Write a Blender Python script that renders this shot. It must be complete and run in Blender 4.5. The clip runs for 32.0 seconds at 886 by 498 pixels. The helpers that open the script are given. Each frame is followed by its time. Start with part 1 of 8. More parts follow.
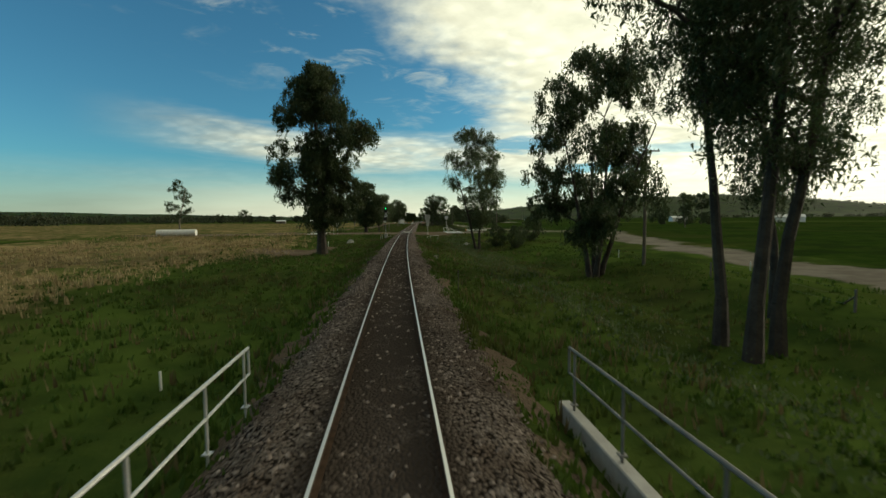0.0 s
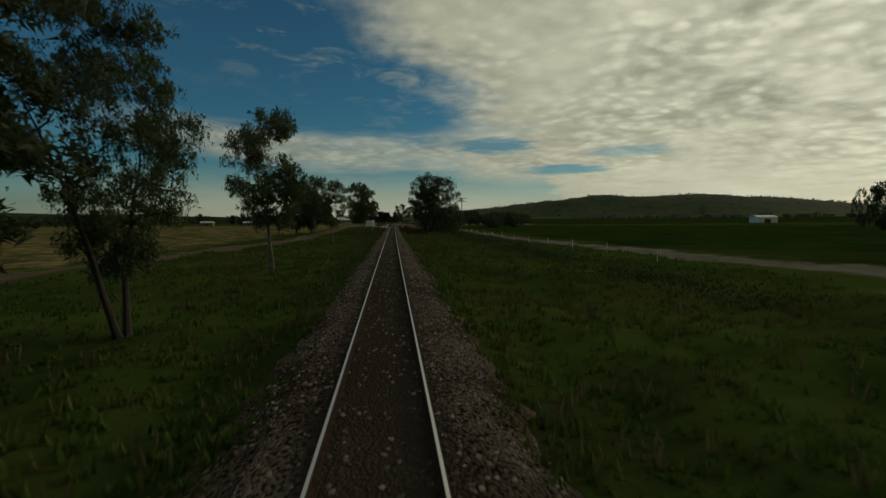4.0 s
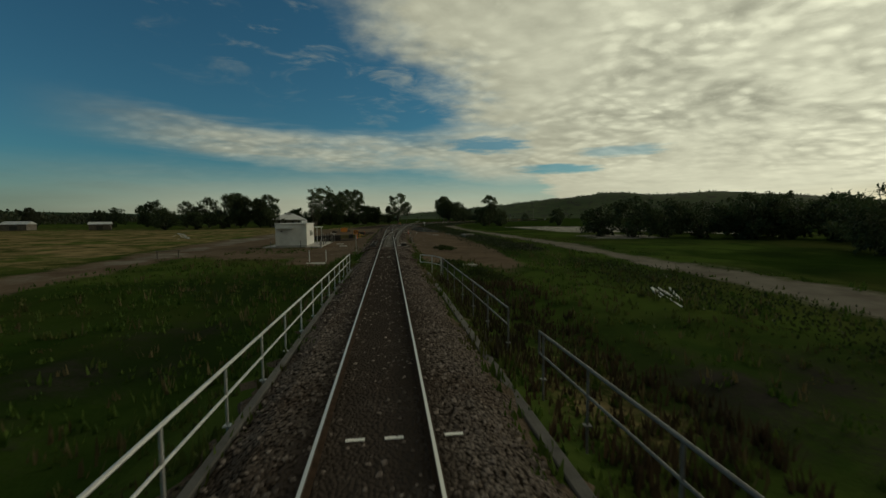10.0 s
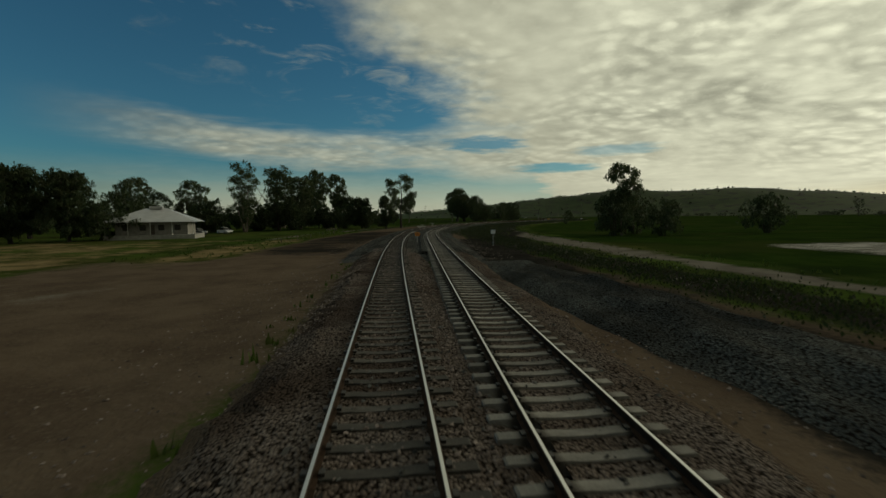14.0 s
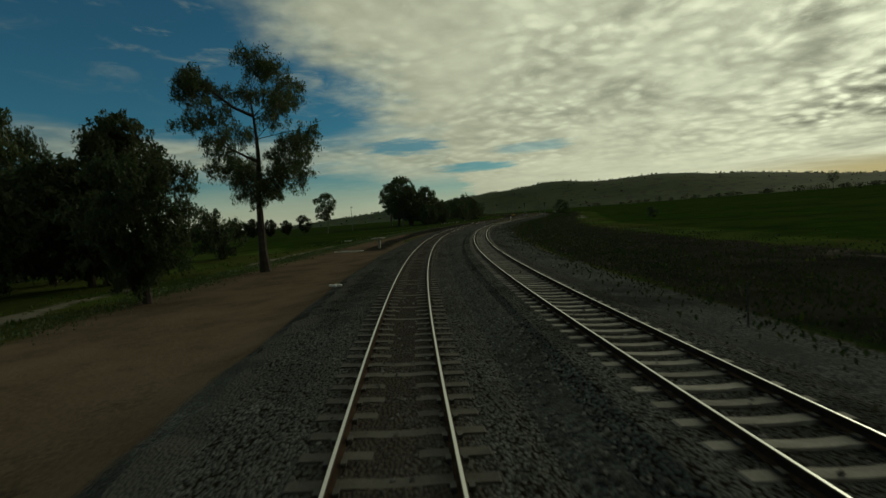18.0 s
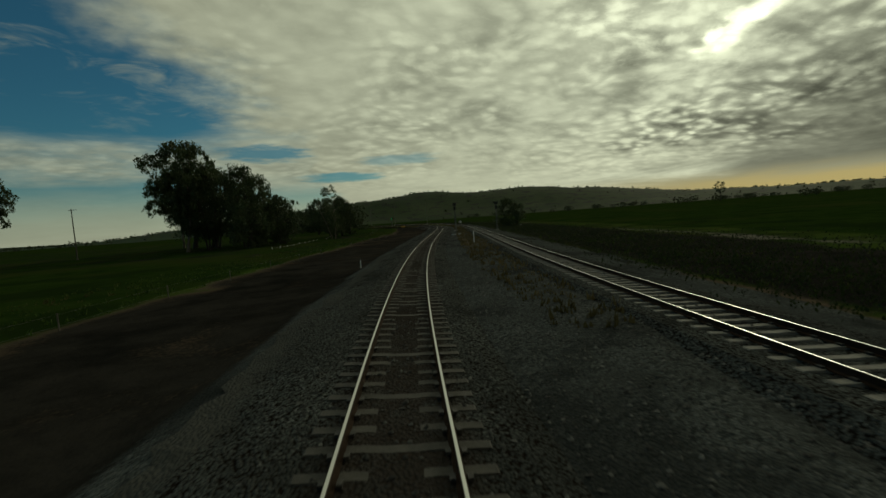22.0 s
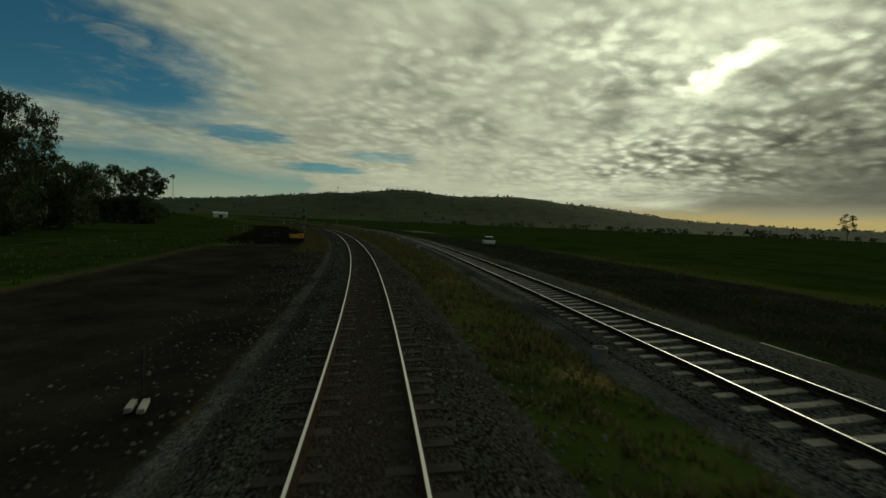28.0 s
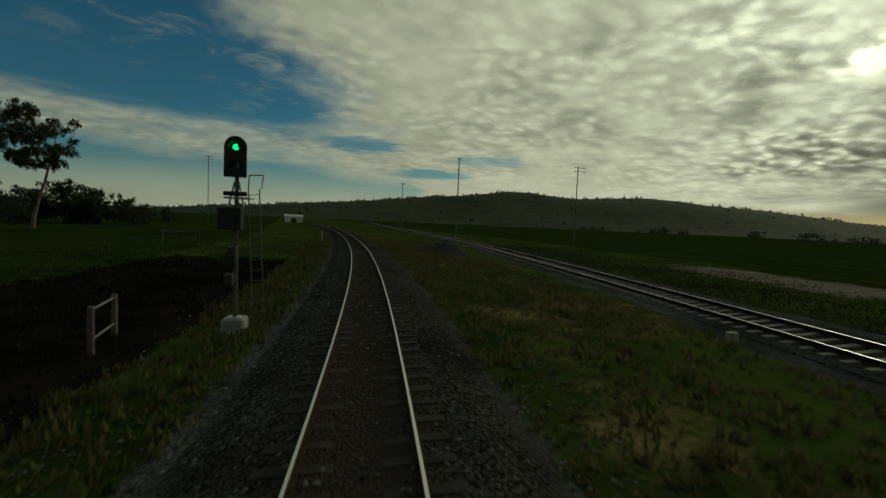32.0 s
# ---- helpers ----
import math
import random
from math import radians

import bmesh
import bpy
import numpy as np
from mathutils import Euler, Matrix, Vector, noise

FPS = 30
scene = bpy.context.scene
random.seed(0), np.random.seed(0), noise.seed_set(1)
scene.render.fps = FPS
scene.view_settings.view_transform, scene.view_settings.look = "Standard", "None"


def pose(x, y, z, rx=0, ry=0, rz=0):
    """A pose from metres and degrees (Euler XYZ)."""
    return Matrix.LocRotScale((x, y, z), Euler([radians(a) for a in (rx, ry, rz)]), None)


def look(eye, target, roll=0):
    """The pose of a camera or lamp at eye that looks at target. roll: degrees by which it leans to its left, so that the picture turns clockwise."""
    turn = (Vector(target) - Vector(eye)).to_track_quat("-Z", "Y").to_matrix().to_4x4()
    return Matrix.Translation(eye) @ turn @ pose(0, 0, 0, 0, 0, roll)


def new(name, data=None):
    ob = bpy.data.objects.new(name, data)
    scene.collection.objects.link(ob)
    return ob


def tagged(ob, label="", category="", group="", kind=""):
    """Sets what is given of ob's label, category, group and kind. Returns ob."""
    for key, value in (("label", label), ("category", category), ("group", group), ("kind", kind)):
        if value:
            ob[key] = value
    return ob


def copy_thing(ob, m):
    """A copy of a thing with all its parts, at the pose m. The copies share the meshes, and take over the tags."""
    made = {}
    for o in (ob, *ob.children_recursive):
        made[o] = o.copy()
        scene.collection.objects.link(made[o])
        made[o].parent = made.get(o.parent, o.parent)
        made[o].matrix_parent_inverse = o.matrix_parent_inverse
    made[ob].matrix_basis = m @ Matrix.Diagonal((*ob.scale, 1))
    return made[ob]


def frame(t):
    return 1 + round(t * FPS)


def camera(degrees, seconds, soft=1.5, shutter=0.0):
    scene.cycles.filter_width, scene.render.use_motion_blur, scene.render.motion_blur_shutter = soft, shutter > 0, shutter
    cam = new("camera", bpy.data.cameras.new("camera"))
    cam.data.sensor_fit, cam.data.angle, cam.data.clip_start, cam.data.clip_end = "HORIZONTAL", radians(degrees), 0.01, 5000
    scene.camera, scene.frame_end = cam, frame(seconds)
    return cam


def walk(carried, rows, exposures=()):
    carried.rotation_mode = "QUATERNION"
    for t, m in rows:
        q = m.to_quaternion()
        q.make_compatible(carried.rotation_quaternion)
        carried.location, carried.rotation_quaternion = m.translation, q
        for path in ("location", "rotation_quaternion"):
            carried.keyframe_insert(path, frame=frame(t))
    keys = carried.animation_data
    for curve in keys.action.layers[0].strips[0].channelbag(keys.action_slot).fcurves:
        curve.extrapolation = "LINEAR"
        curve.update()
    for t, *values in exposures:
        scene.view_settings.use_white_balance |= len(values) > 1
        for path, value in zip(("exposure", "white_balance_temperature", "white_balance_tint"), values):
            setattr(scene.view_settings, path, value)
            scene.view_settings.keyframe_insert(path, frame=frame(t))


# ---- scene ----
# The line of the railway: s runs along the main track in metres, d is the distance to its right.
SPEED = 28.6
EYE = 2.867
DIP = 1.0        # degrees by which the camera is tipped further down
# seconds, yaw, pitch, roll of the camera
CAM = [
    (0, 1.21, -2.9, 0.5), (0.5, 0.74, -2.9, 0.6), (1, 0.1, -2.85, 0.6), (1.5, -0.35, -2.8, 0.7), (2, -0.87, -2.8, 0.8),
    (2.5, -1.3, -2.8, 0.8), (3, -1.7, -2.8, 0.8), (3.5, -2.12, -2.85, 0.6), (4.5, -2.45, -2.9, 0.5), (5.5, -2.62, -2.9, 0.4),
    (6, -2.62, -2.9, 0.3), (6.5, -2.7, -2.9, 0.2), (7, -2.7, -2.9, 0.4), (7.5, -2.7, -2.9, 0.5), (8, -2.8, -2.95, 0.5),
    (8.5, -2.87, -2.95, 0.4), (9, -2.95, -2.95, 0.6), (9.5, -3.07, -3.0, 0.5), (10, -3.2, -3.0, 0.4), (10.5, -3.25, -3.0, 0.4),
    (11, -3.28, -3.05, 0.5), (11.5, -3.34, -3.1, 0.5), (12, -3.37, -3.1, 0.6), (12.5, -3.33, -3.1, 0.5), (13, -3.4, -3.05, 0.3),
    (13.5, -3.45, -3.1, 0.3), (14.5, -3.7, -3.1, 0.9), (15.5, -4.5, -3.1, 2.0), (16, -5.59, -3.15, 2.8), (16.5, -7.05, -3.2, 3.5),
    (17, -8.8, -3.2, 4.0), (17.5, -10.85, -3.2, 4.3), (18, -12.96, -3.2, 4.4), (18.5, -15.05, -3.2, 4.3), (19, -17.19, -3.2, 4.3),
    (19.5, -19.28, -3.2, 4.3), (20, -21.4, -3.15, 4.3), (20.5, -23.48, -3.1, 4.3), (21, -25.56, -3.05, 4.3), (21.5, -27.65, -3.0, 4.3),
    (22, -29.73, -3.0, 4.2), (22.5, -31.77, -2.95, 4.0), (23, -33.66, -2.9, 3.5), (23.5, -35.17, -2.85, 2.9), (24, -36.25, -2.8, 2.2),
    (24.5, -37.05, -2.75, 1.5), (25.5, -37.4, -2.65, 0.1), (26.5, -36.61, -2.6, -1.2), (27, -35.65, -2.55, -1.8), (27.5, -34.32, -2.5, -2.2),
    (28, -32.67, -2.5, -2.4), (28.5, -30.85, -2.5, -2.4), (29, -29.12, -2.5, -2.5), (29.5, -27.41, -2.5, -2.5), (30, -25.74, -2.5, -2.5),
    (30.5, -24.08, -2.5, -2.5), (31, -22.48, -2.5, -2.5), (31.5, -20.88, -2.5, -2.5), (32, -19.33, -2.5, -2.5)]
MOUNT = 6.5      # the camera looks this far to the right of the way ahead
TRIM = [(-150, -0.34), (0, -0.07), (100, 0.26), (200, 0.26), (300, 0.41), (400, 0.40), (440, 0.08), (480, 0.14), (520, 0.19), (560, 0.22), (600, 0.37), (640, 0.13), (680, -0.16), (720, -0.25), (760, -0.19), (800, 0.16), (840, 0.20), (880, 0.21), (920, 0.44), (960, 0.99), (1000, 1.12), (1040, 0.89), (1100, 0.55)]   # small corrections of the line's heading: metres along, degrees
LEAD = 0.35      # seconds by which the track under the camera leads the vehicle's heading

_c = np.array(CAM)
_ts = np.concatenate([[-8, -3], _c[:, 0], [34, 37, 45]])
_hs = np.concatenate([[4.0, 3.2], _c[:, 1], [-13.5, -7, -7]]) + MOUNT
SS = np.arange(-260.0, 1401.0, 1.0)
_h = np.interp(SS / SPEED + LEAD, _ts, _hs)
for _ in range(3):
    _h = np.convolve(np.pad(_h, 6, mode="edge"), np.ones(13) / 13, mode="valid")
HEAD = np.radians(_h + np.interp(SS, [a for a, _ in TRIM], [b for _, b in TRIM]))
_o = int(260)
XS = np.concatenate([[0], np.cumsum(-np.sin((HEAD[1:] + HEAD[:-1]) / 2))])
YS = np.concatenate([[0], np.cumsum(np.cos((HEAD[1:] + HEAD[:-1]) / 2))])
XS, YS = XS - XS[_o], YS - YS[_o]
_k = np.interp(SS / SPEED, np.concatenate([[-3], _c[:, 0], [40]]), np.concatenate([[0], _c[:, 3] - 0.35, [-2.85]]))
_k[SS < 13.5 * SPEED] = 0
for _ in range(2):
    _k = np.convolve(np.pad(_k, 8, mode="edge"), np.ones(17) / 17, mode="valid")
CANT = np.radians(_k)


def along(s):
    """Place and heading of the main track's centre line at s, and its cant."""
    return np.interp(s, SS, XS), np.interp(s, SS, YS), np.interp(s, SS, HEAD), np.interp(s, SS, CANT)


def spot(s, d, z=0.0):
    """The point d metres to the right of the main track at s."""
    x, y, h, _ = along(s)
    return Vector((x + d * math.cos(h), y + d * math.sin(h), z))


SECOND = [(334, 0.0), (348, 0.14), (362, 0.56), (376, 1.23), (390, 2.03), (420, 3.5), (445, 4.55), (465, 4.66), (490, 4.58), (510, 4.75), (530, 5.05), (550, 5.25), (580, 6.2), (600, 6.65), (620, 7.15),
          (640, 8.05), (660, 8.65), (680, 8.95), (700, 8.9), (720, 8.55), (740, 8.25), (760, 8.05), (780, 7.9), (800, 7.78), (820, 7.95), (840, 8.8), (860, 9.85), (880, 10.9), (900, 11.7), (920, 12.9),
          (940, 14.2), (960, 15.6), (1000, 19.0), (1060, 24.0), (1200, 42.0), (1400, 72.0)]
_d2s = np.interp(SS, [a for a, _ in SECOND], [b for _, b in SECOND])
for _ in range(3):
    _d2s = np.convolve(np.pad(_d2s, 8, mode="edge"), np.ones(17) / 17, mode="valid")


def second(s):
    return np.interp(s, SS, _d2s)


# ---- camera and walk ----
SIDE = [(0, 0.218), (3, 0.223), (6, 0.187), (9, 0.239), (13, 0.196), (16, 0.183), (17, 0.159), (18, 0.153), (20, 0.134), (22, 0.134), (23, 0.168), (24, 0.190), (25.5, 0.265), (27, 0.261), (28, 0.269), (30, 0.288), (32, 0.296)]   # seconds, and how far right of the track's centre the camera sits


def cam_pose(t):
    yaw, pitch, roll = (np.interp(t, _c[:, 0], _c[:, k]) for k in (1, 2, 3))
    s = SPEED * t
    x, y, h, k = along(s)
    right = float(np.interp(t, [a for a, _ in SIDE], [b for _, b in SIDE]))
    side = right * math.cos(k) + EYE * math.sin(k)
    up = EYE * math.cos(k) - right * math.sin(k)
    return pose(x + side * math.cos(h), y + side * math.sin(h), up, 90 + pitch - DIP, roll, yaw)


EXPOSURES = [(t, e, 7000, 0 if t < 16 else -9) for t, e in ((0, 1.1), (0.5, 0.6), (1, 0.28), (1.5, 0.6), (2, 0.8), (2.5, 0.4), (3, -0.05), (5, -0.22), (6.5, -0.22), (7, 0.0), (7.5, 0.6), (8, 1.45), (8.5, 1.1), (8.8, 0.3), (9, 0.0), (15, 0.0), (17, 0.08), (18, -0.12), (19.5, -0.34), (32, -0.38))]
cam = camera(89.5, 32.0, soft=1.5, shutter=0.06)
walk(cam, [(0.5 * i, cam_pose(0.5 * i)) for i in range(65)], EXPOSURES)
# ---- world, sun ----
SUN_AZ, SUN_EL = -66.0, 18.0   # degrees: to the left of +y, above the horizon


class Nodes:
    """Short hand for node trees."""

    def __init__(self, tree):
        self.t = tree

    def n(self, kind, ins=None):
        node = self.t.nodes.new(kind)
        for k, v in (ins or {}).items():
            if isinstance(v, bpy.types.NodeSocket):
                self.t.links.new(v, node.inputs[k])
            else:
                node.inputs[k].default_value = v
        return node

    def m(self, op, a, b=0.0, c=0.0):
        node = self.n("ShaderNodeMath", {0: a, 1: b, 2: c})
        node.operation = op
        return node.outputs[0]

    def mix(self, f, a, b, blend="MIX"):
        node = self.n("ShaderNodeMix")
        node.data_type, node.blend_type = "RGBA", blend
        for k, v in ((0, f), (6, a), (7, b)):
            if isinstance(v, bpy.types.NodeSocket):
                self.t.links.new(v, node.inputs[k])
            else:
                node.inputs[k].default_value = (*v, 1) if k > 0 else v
        return node.outputs[2]

    def ss(self, x, lo, hi, to0=0.0, to1=1.0):
        node = self.n("ShaderNodeMapRange")
        node.interpolation_type = "SMOOTHSTEP"
        for k, v in enumerate((x, lo, hi, to0, to1)):
            if isinstance(v, bpy.types.NodeSocket):
                self.t.links.new(v, node.inputs[k])
            else:
                node.inputs[k].default_value = v
        return node.outputs[0]

    def noise(self, vec, scale, detail=4.0, rough=0.55, dist=0.0):
        return self.n("ShaderNodeTexNoise", {"Vector": vec, "Scale": scale, "Detail": detail, "Roughness": rough, "Distortion": dist}).outputs["Fac"]


def build_world():
    world = bpy.data.worlds.new("sky")
    scene.world = world
    world.use_nodes = True
    tree = world.node_tree
    tree.nodes.clear()
    g = Nodes(tree)
    sky = g.n("ShaderNodeTexSky")
    sky.sky_type, sky.sun_disc = "NISHITA", False
    sky.sun_elevation, sky.sun_rotation = radians(SUN_EL), radians(-SUN_AZ)
    sky.altitude, sky.air_density, sky.dust_density, sky.ozone_density = 300, 1.0, 0.6, 2.0
    base = g.mix(1.0, sky.outputs[0], (0.0197, 0.0440, 0.0525), "MULTIPLY")
    co = g.n("ShaderNodeTexCoord").outputs["Generated"]
    sep = g.n("ShaderNodeSeparateXYZ", {0: co})
    x, y, z = sep.outputs
    up = g.m("MAXIMUM", g.m("ADD", z, 0.0175), 0.0)

    def plane(lift):
        inv = g.m("DIVIDE", 1.0, g.m("ADD", up, lift))
        return g.m("MULTIPLY", x, inv), g.m("MULTIPLY", y, inv)

    u, v = plane(0.045)
    uv = g.n("ShaderNodeCombineXYZ", {0: u, 1: v}).outputs[0]
    p, q = plane(0.26)
    pq = g.n("ShaderNodeCombineXYZ", {0: p, 1: q}).outputs[0]
    el = g.m("MULTIPLY_ADD", g.m("ARCSINE", z), 57.2958, 1.0)
    az = g.m("MULTIPLY", g.m("ARCTAN2", g.m("MULTIPLY", x, -1), y), 57.2958)   # left positive
    flat = g.n("ShaderNodeCombineXYZ", {0: g.m("MULTIPLY", az, 0.07), 1: g.m("MULTIPLY", el, 0.55)}).outputs[0]
    layers = g.noise(flat, 1.0, 5.0, 0.6, 0.3)
    # the bank of cloud and its torn edge
    warp = g.noise(uv, 0.8, 6.0, 0.62)
    edge = g.m("SUBTRACT", u, g.m("MULTIPLY_ADD", v, 0.40, -1.05))
    edge = g.m("ADD", edge, g.m("MULTIPLY", g.m("SUBTRACT", warp, 0.5), 1.6))
    edge = g.m("ADD", edge, g.m("MULTIPLY", g.m("SUBTRACT", g.noise(pq, 7.0, 4.0, 0.6), 0.5), 0.35))
    bank = g.ss(edge, -0.22, 0.42)
    # low bed of thin cloud that runs out towards the left, with long openings
    mid = g.m("ADD", 9.0, g.m("MULTIPLY", g.m("MAXIMUM", g.m("SUBTRACT", az, 12.0), 0.0), 0.10))
    off = g.m("ABSOLUTE", g.m("SUBTRACT", el, g.m("ADD", mid, g.m("MULTIPLY", g.m("SUBTRACT", layers, 0.5), 3.4))))
    wide_at = g.m("MAXIMUM", g.ss(az, 44.0, 2.0, 0.9, 2.6), g.ss(az, 2.0, -12.0, 2.6, 5.5))
    streak = g.m("MULTIPLY", g.ss(g.m("DIVIDE", off, wide_at), 1.2, 0.25), g.ss(az, 42.0, 20.0))
    torn = g.ss(g.noise(uv, 1.6, 6.0, 0.68), 0.25, 0.65, 0.42, 0.80)
    streak = g.m("MULTIPLY", streak, g.m("MAXIMUM", torn, g.ss(az, 4.0, -8.0, 0.0, 0.92)))

    def opening(at, up_at, wide, high):
        e = g.m("ADD", g.m("POWER", g.m("DIVIDE", g.m("SUBTRACT", az, at), wide), 2.0), g.m("POWER", g.m("DIVIDE", g.m("SUBTRACT", el, up_at), high), 2.0))
        return g.ss(g.m("ADD", e, g.m("MULTIPLY", g.m("SUBTRACT", g.noise(flat, 3.0, 5.0, 0.65), 0.5), 3.2)), 1.5, 0.2)

    gap = g.m("MAXIMUM", g.m("MAXIMUM", opening(-9.0, 10.0, 5.0, 1.0), opening(-17.5, 6.9, 5.0, 0.6)), g.m("MULTIPLY", opening(-25.0, 8.7, 5.0, 0.7), 0.6))
    bed = g.m("MULTIPLY", g.m("MAXIMUM", bank, streak), g.m("MULTIPLY_ADD", gap, -0.85, 1.0))
    # torn wisps ahead of the bank
    thin = g.n("ShaderNodeCombineXYZ", {0: g.m("MULTIPLY", az, 0.16), 1: g.m("MULTIPLY", el, 0.50)}).outputs[0]
    wisp = g.m("MULTIPLY", g.ss(g.noise(thin, 0.9, 4.0, 0.62, 0.6), 0.50, 0.78), g.ss(edge, -1.5, -0.1))
    wisp = g.m("MULTIPLY", wisp, g.ss(el, 30.0, 22.0, 0.0, 0.5))
    low = g.ss(g.m("ADD", el, g.m("MULTIPLY", layers, 3.0)), 10.0, 2.5, 0.0, 0.85)
    low = g.m("MULTIPLY", low, g.ss(az, 70.0, 10.0, 0.5, 1.0))
    cover = g.m("MAXIMUM", bed, g.m("MAXIMUM", wisp, low))
    # rounded cells in rows, folds, and flat layers low down
    a, b = plane(0.19)
    ab = g.n("ShaderNodeCombineXYZ", {0: a, 1: b}).outputs[0]
    turn = g.n("ShaderNodeMapping", {"Vector": ab, "Rotation": (0, 0, 0.6), "Scale": (0.9, 1.1, 1.0)}).outputs[0]
    wob = g.n("ShaderNodeTexNoise", {"Vector": turn, "Scale": 2.6, "Detail": 3.0}).outputs["Color"]
    bent = g.n("ShaderNodeVectorMath", {0: turn, 1: g.mix(1.0, wob, (0.20, 0.20, 0.0), "MULTIPLY")})
    cell = g.n("ShaderNodeTexVoronoi", {"Vector": bent.outputs[0], "Scale": 15.0, "Randomness": 1.0})
    cell.feature = "SMOOTH_F1"
    cell.inputs["Smoothness"].default_value = 1.0
    ripple = g.noise(bent.outputs[0], 26.0, 4.0, 0.6)
    fine = g.m("SUBTRACT", 1.0, g.ss(g.m("ADD", cell.outputs["Distance"], g.m("MULTIPLY", g.m("SUBTRACT", ripple, 0.5), 0.9)), 0.02, 0.72))
    puff = g.ss(g.m("ADD", g.m("MULTIPLY", g.noise(turn, 3.4, 7.0, 0.6, 0.3), 0.72), g.m("MULTIPLY", ripple, 0.28)), 0.30, 0.70)
    broad = g.noise(pq, 0.9, 3.0, 0.5)
    high = g.ss(el, 3.0, 9.0)
    relief = g.m("MULTIPLY", g.m("SUBTRACT", fine, 0.55), g.ss(g.noise(pq, 1.7, 3.0, 0.5), 0.35, 0.65, 0.16, 0.58))
    relief = g.m("ADD", relief, g.m("MULTIPLY", g.m("SUBTRACT", puff, 0.5), 0.44))
    relief = g.m("MULTIPLY", relief, high)
    relief = g.m("ADD", relief, g.m("MULTIPLY", g.m("SUBTRACT", layers, 0.5), g.ss(el, 11.0, 4.0, 0.15, 0.9)))
    relief = g.m("ADD", relief, g.m("MULTIPLY", g.m("SUBTRACT", broad, 0.5), 0.7))
    # how near the hidden sun
    sd = Vector((-math.sin(radians(SUN_AZ)) * math.cos(radians(SUN_EL)), math.cos(radians(SUN_AZ)) * math.cos(radians(SUN_EL)), math.sin(radians(SUN_EL))))
    dot = g.n("ShaderNodeVectorMath", {0: co, 1: sd})
    dot.operation = "DOT_PRODUCT"
    dot = dot.outputs["Value"]
    ang = g.m("MULTIPLY", g.m("ARCCOSINE", g.m("MINIMUM", dot, 0.99999)), 57.2958)
    # the sun behind the thin long slit in the cloud
    da, de = g.m("ADD", az, 64.0), g.m("SUBTRACT", el, 18.2)
    lon = g.m("ADD", g.m("MULTIPLY", da, -0.916), g.m("MULTIPLY", de, 0.40))
    lat = g.m("ADD", g.m("MULTIPLY", da, 0.40), g.m("MULTIPLY", de, 0.916))
    slit = g.m("SQRT", g.m("ADD", g.m("POWER", g.m("DIVIDE", lon, 5.0), 2.0), g.m("POWER", g.m("DIVIDE", lat, 1.35), 2.0)))
    core = g.ss(g.m("ADD", slit, g.m("MULTIPLY", relief, -1.3)), 1.3, 0.0)
    halo = g.ss(g.m("ADD", ang, g.m("MULTIPLY", relief, -16.0)), 19.0, 3.0)
    lum = g.m("ADD", 0.46, g.m("MULTIPLY", relief, g.ss(ang, 50.0, 18.0, 0.36, 0.82)))
    lum = g.m("ADD", lum, g.m("MULTIPLY", g.ss(ang, 62.0, 15.0), 0.24))
    lum = g.m("MULTIPLY", lum, g.ss(g.m("ADD", g.m("MULTIPLY_ADD", el, 1.07, az), g.m("MULTIPLY", relief, 22.0)), -60.0, -42.0, 0.30, 1.0))
    lum = g.m("MAXIMUM", lum, 0.09)
    lum = g.m("ADD", lum, g.m("MULTIPLY", halo, 0.26))
    # cloud far from the sun and overhead, mostly unseen, dimmed to darken the ground
    lum = g.m("MULTIPLY", lum, g.m("MULTIPLY", g.ss(ang, 72.0, 118.0, 1.0, 0.42), g.ss(el, 34.0, 62.0, 1.0, 0.75)))
    warm = g.mix(g.ss(el, 14.0, 3.0), (1.0, 0.985, 0.82), (1.0, 0.97, 0.80))
    gold = g.m("MULTIPLY", g.ss(g.m("ADD", el, g.m("MULTIPLY", layers, 2.0)), 5.4, 3.2), g.ss(g.m("ABSOLUTE", g.m("SUBTRACT", az, -78.0)), 42.0, 12.0))
    cloud = g.mix(gold, warm, (1.0, 0.76, 0.36))
    lum = g.m("ADD", g.m("MULTIPLY", lum, g.m("SUBTRACT", 1.0, gold)), g.m("MULTIPLY", gold, 0.58))
    lum = g.m("ADD", lum, g.m("MULTIPLY", core, 1.9))
    col = g.mix(1.0, cloud, g.n("ShaderNodeCombineXYZ", {0: lum, 1: lum, 2: lum}).outputs[0], "MULTIPLY")
    out = g.mix(cover, base, col)
    bg = g.n("ShaderNodeBackground", {"Color": out, "Strength": 1.0})
    g.n("ShaderNodeOutputWorld", {"Surface": bg.outputs[0]})


build_world()
sun = new("sun", bpy.data.lights.new("sun", "SUN"))
sun.data.energy, sun.data.angle, sun.data.color = 0.7, radians(14), (1.0, 0.9, 0.74)
sun.matrix_world = look((0, 0, 0), (math.sin(radians(SUN_AZ)) * math.cos(radians(SUN_EL)), -math.cos(radians(SUN_AZ)) * math.cos(radians(SUN_EL)), -math.sin(radians(SUN_EL))))
# ---- materials ----
def material(name):
    mat = bpy.data.materials.new(name)
    mat.use_nodes = True
    mat.node_tree.nodes.clear()
    return mat, Nodes(mat.node_tree)


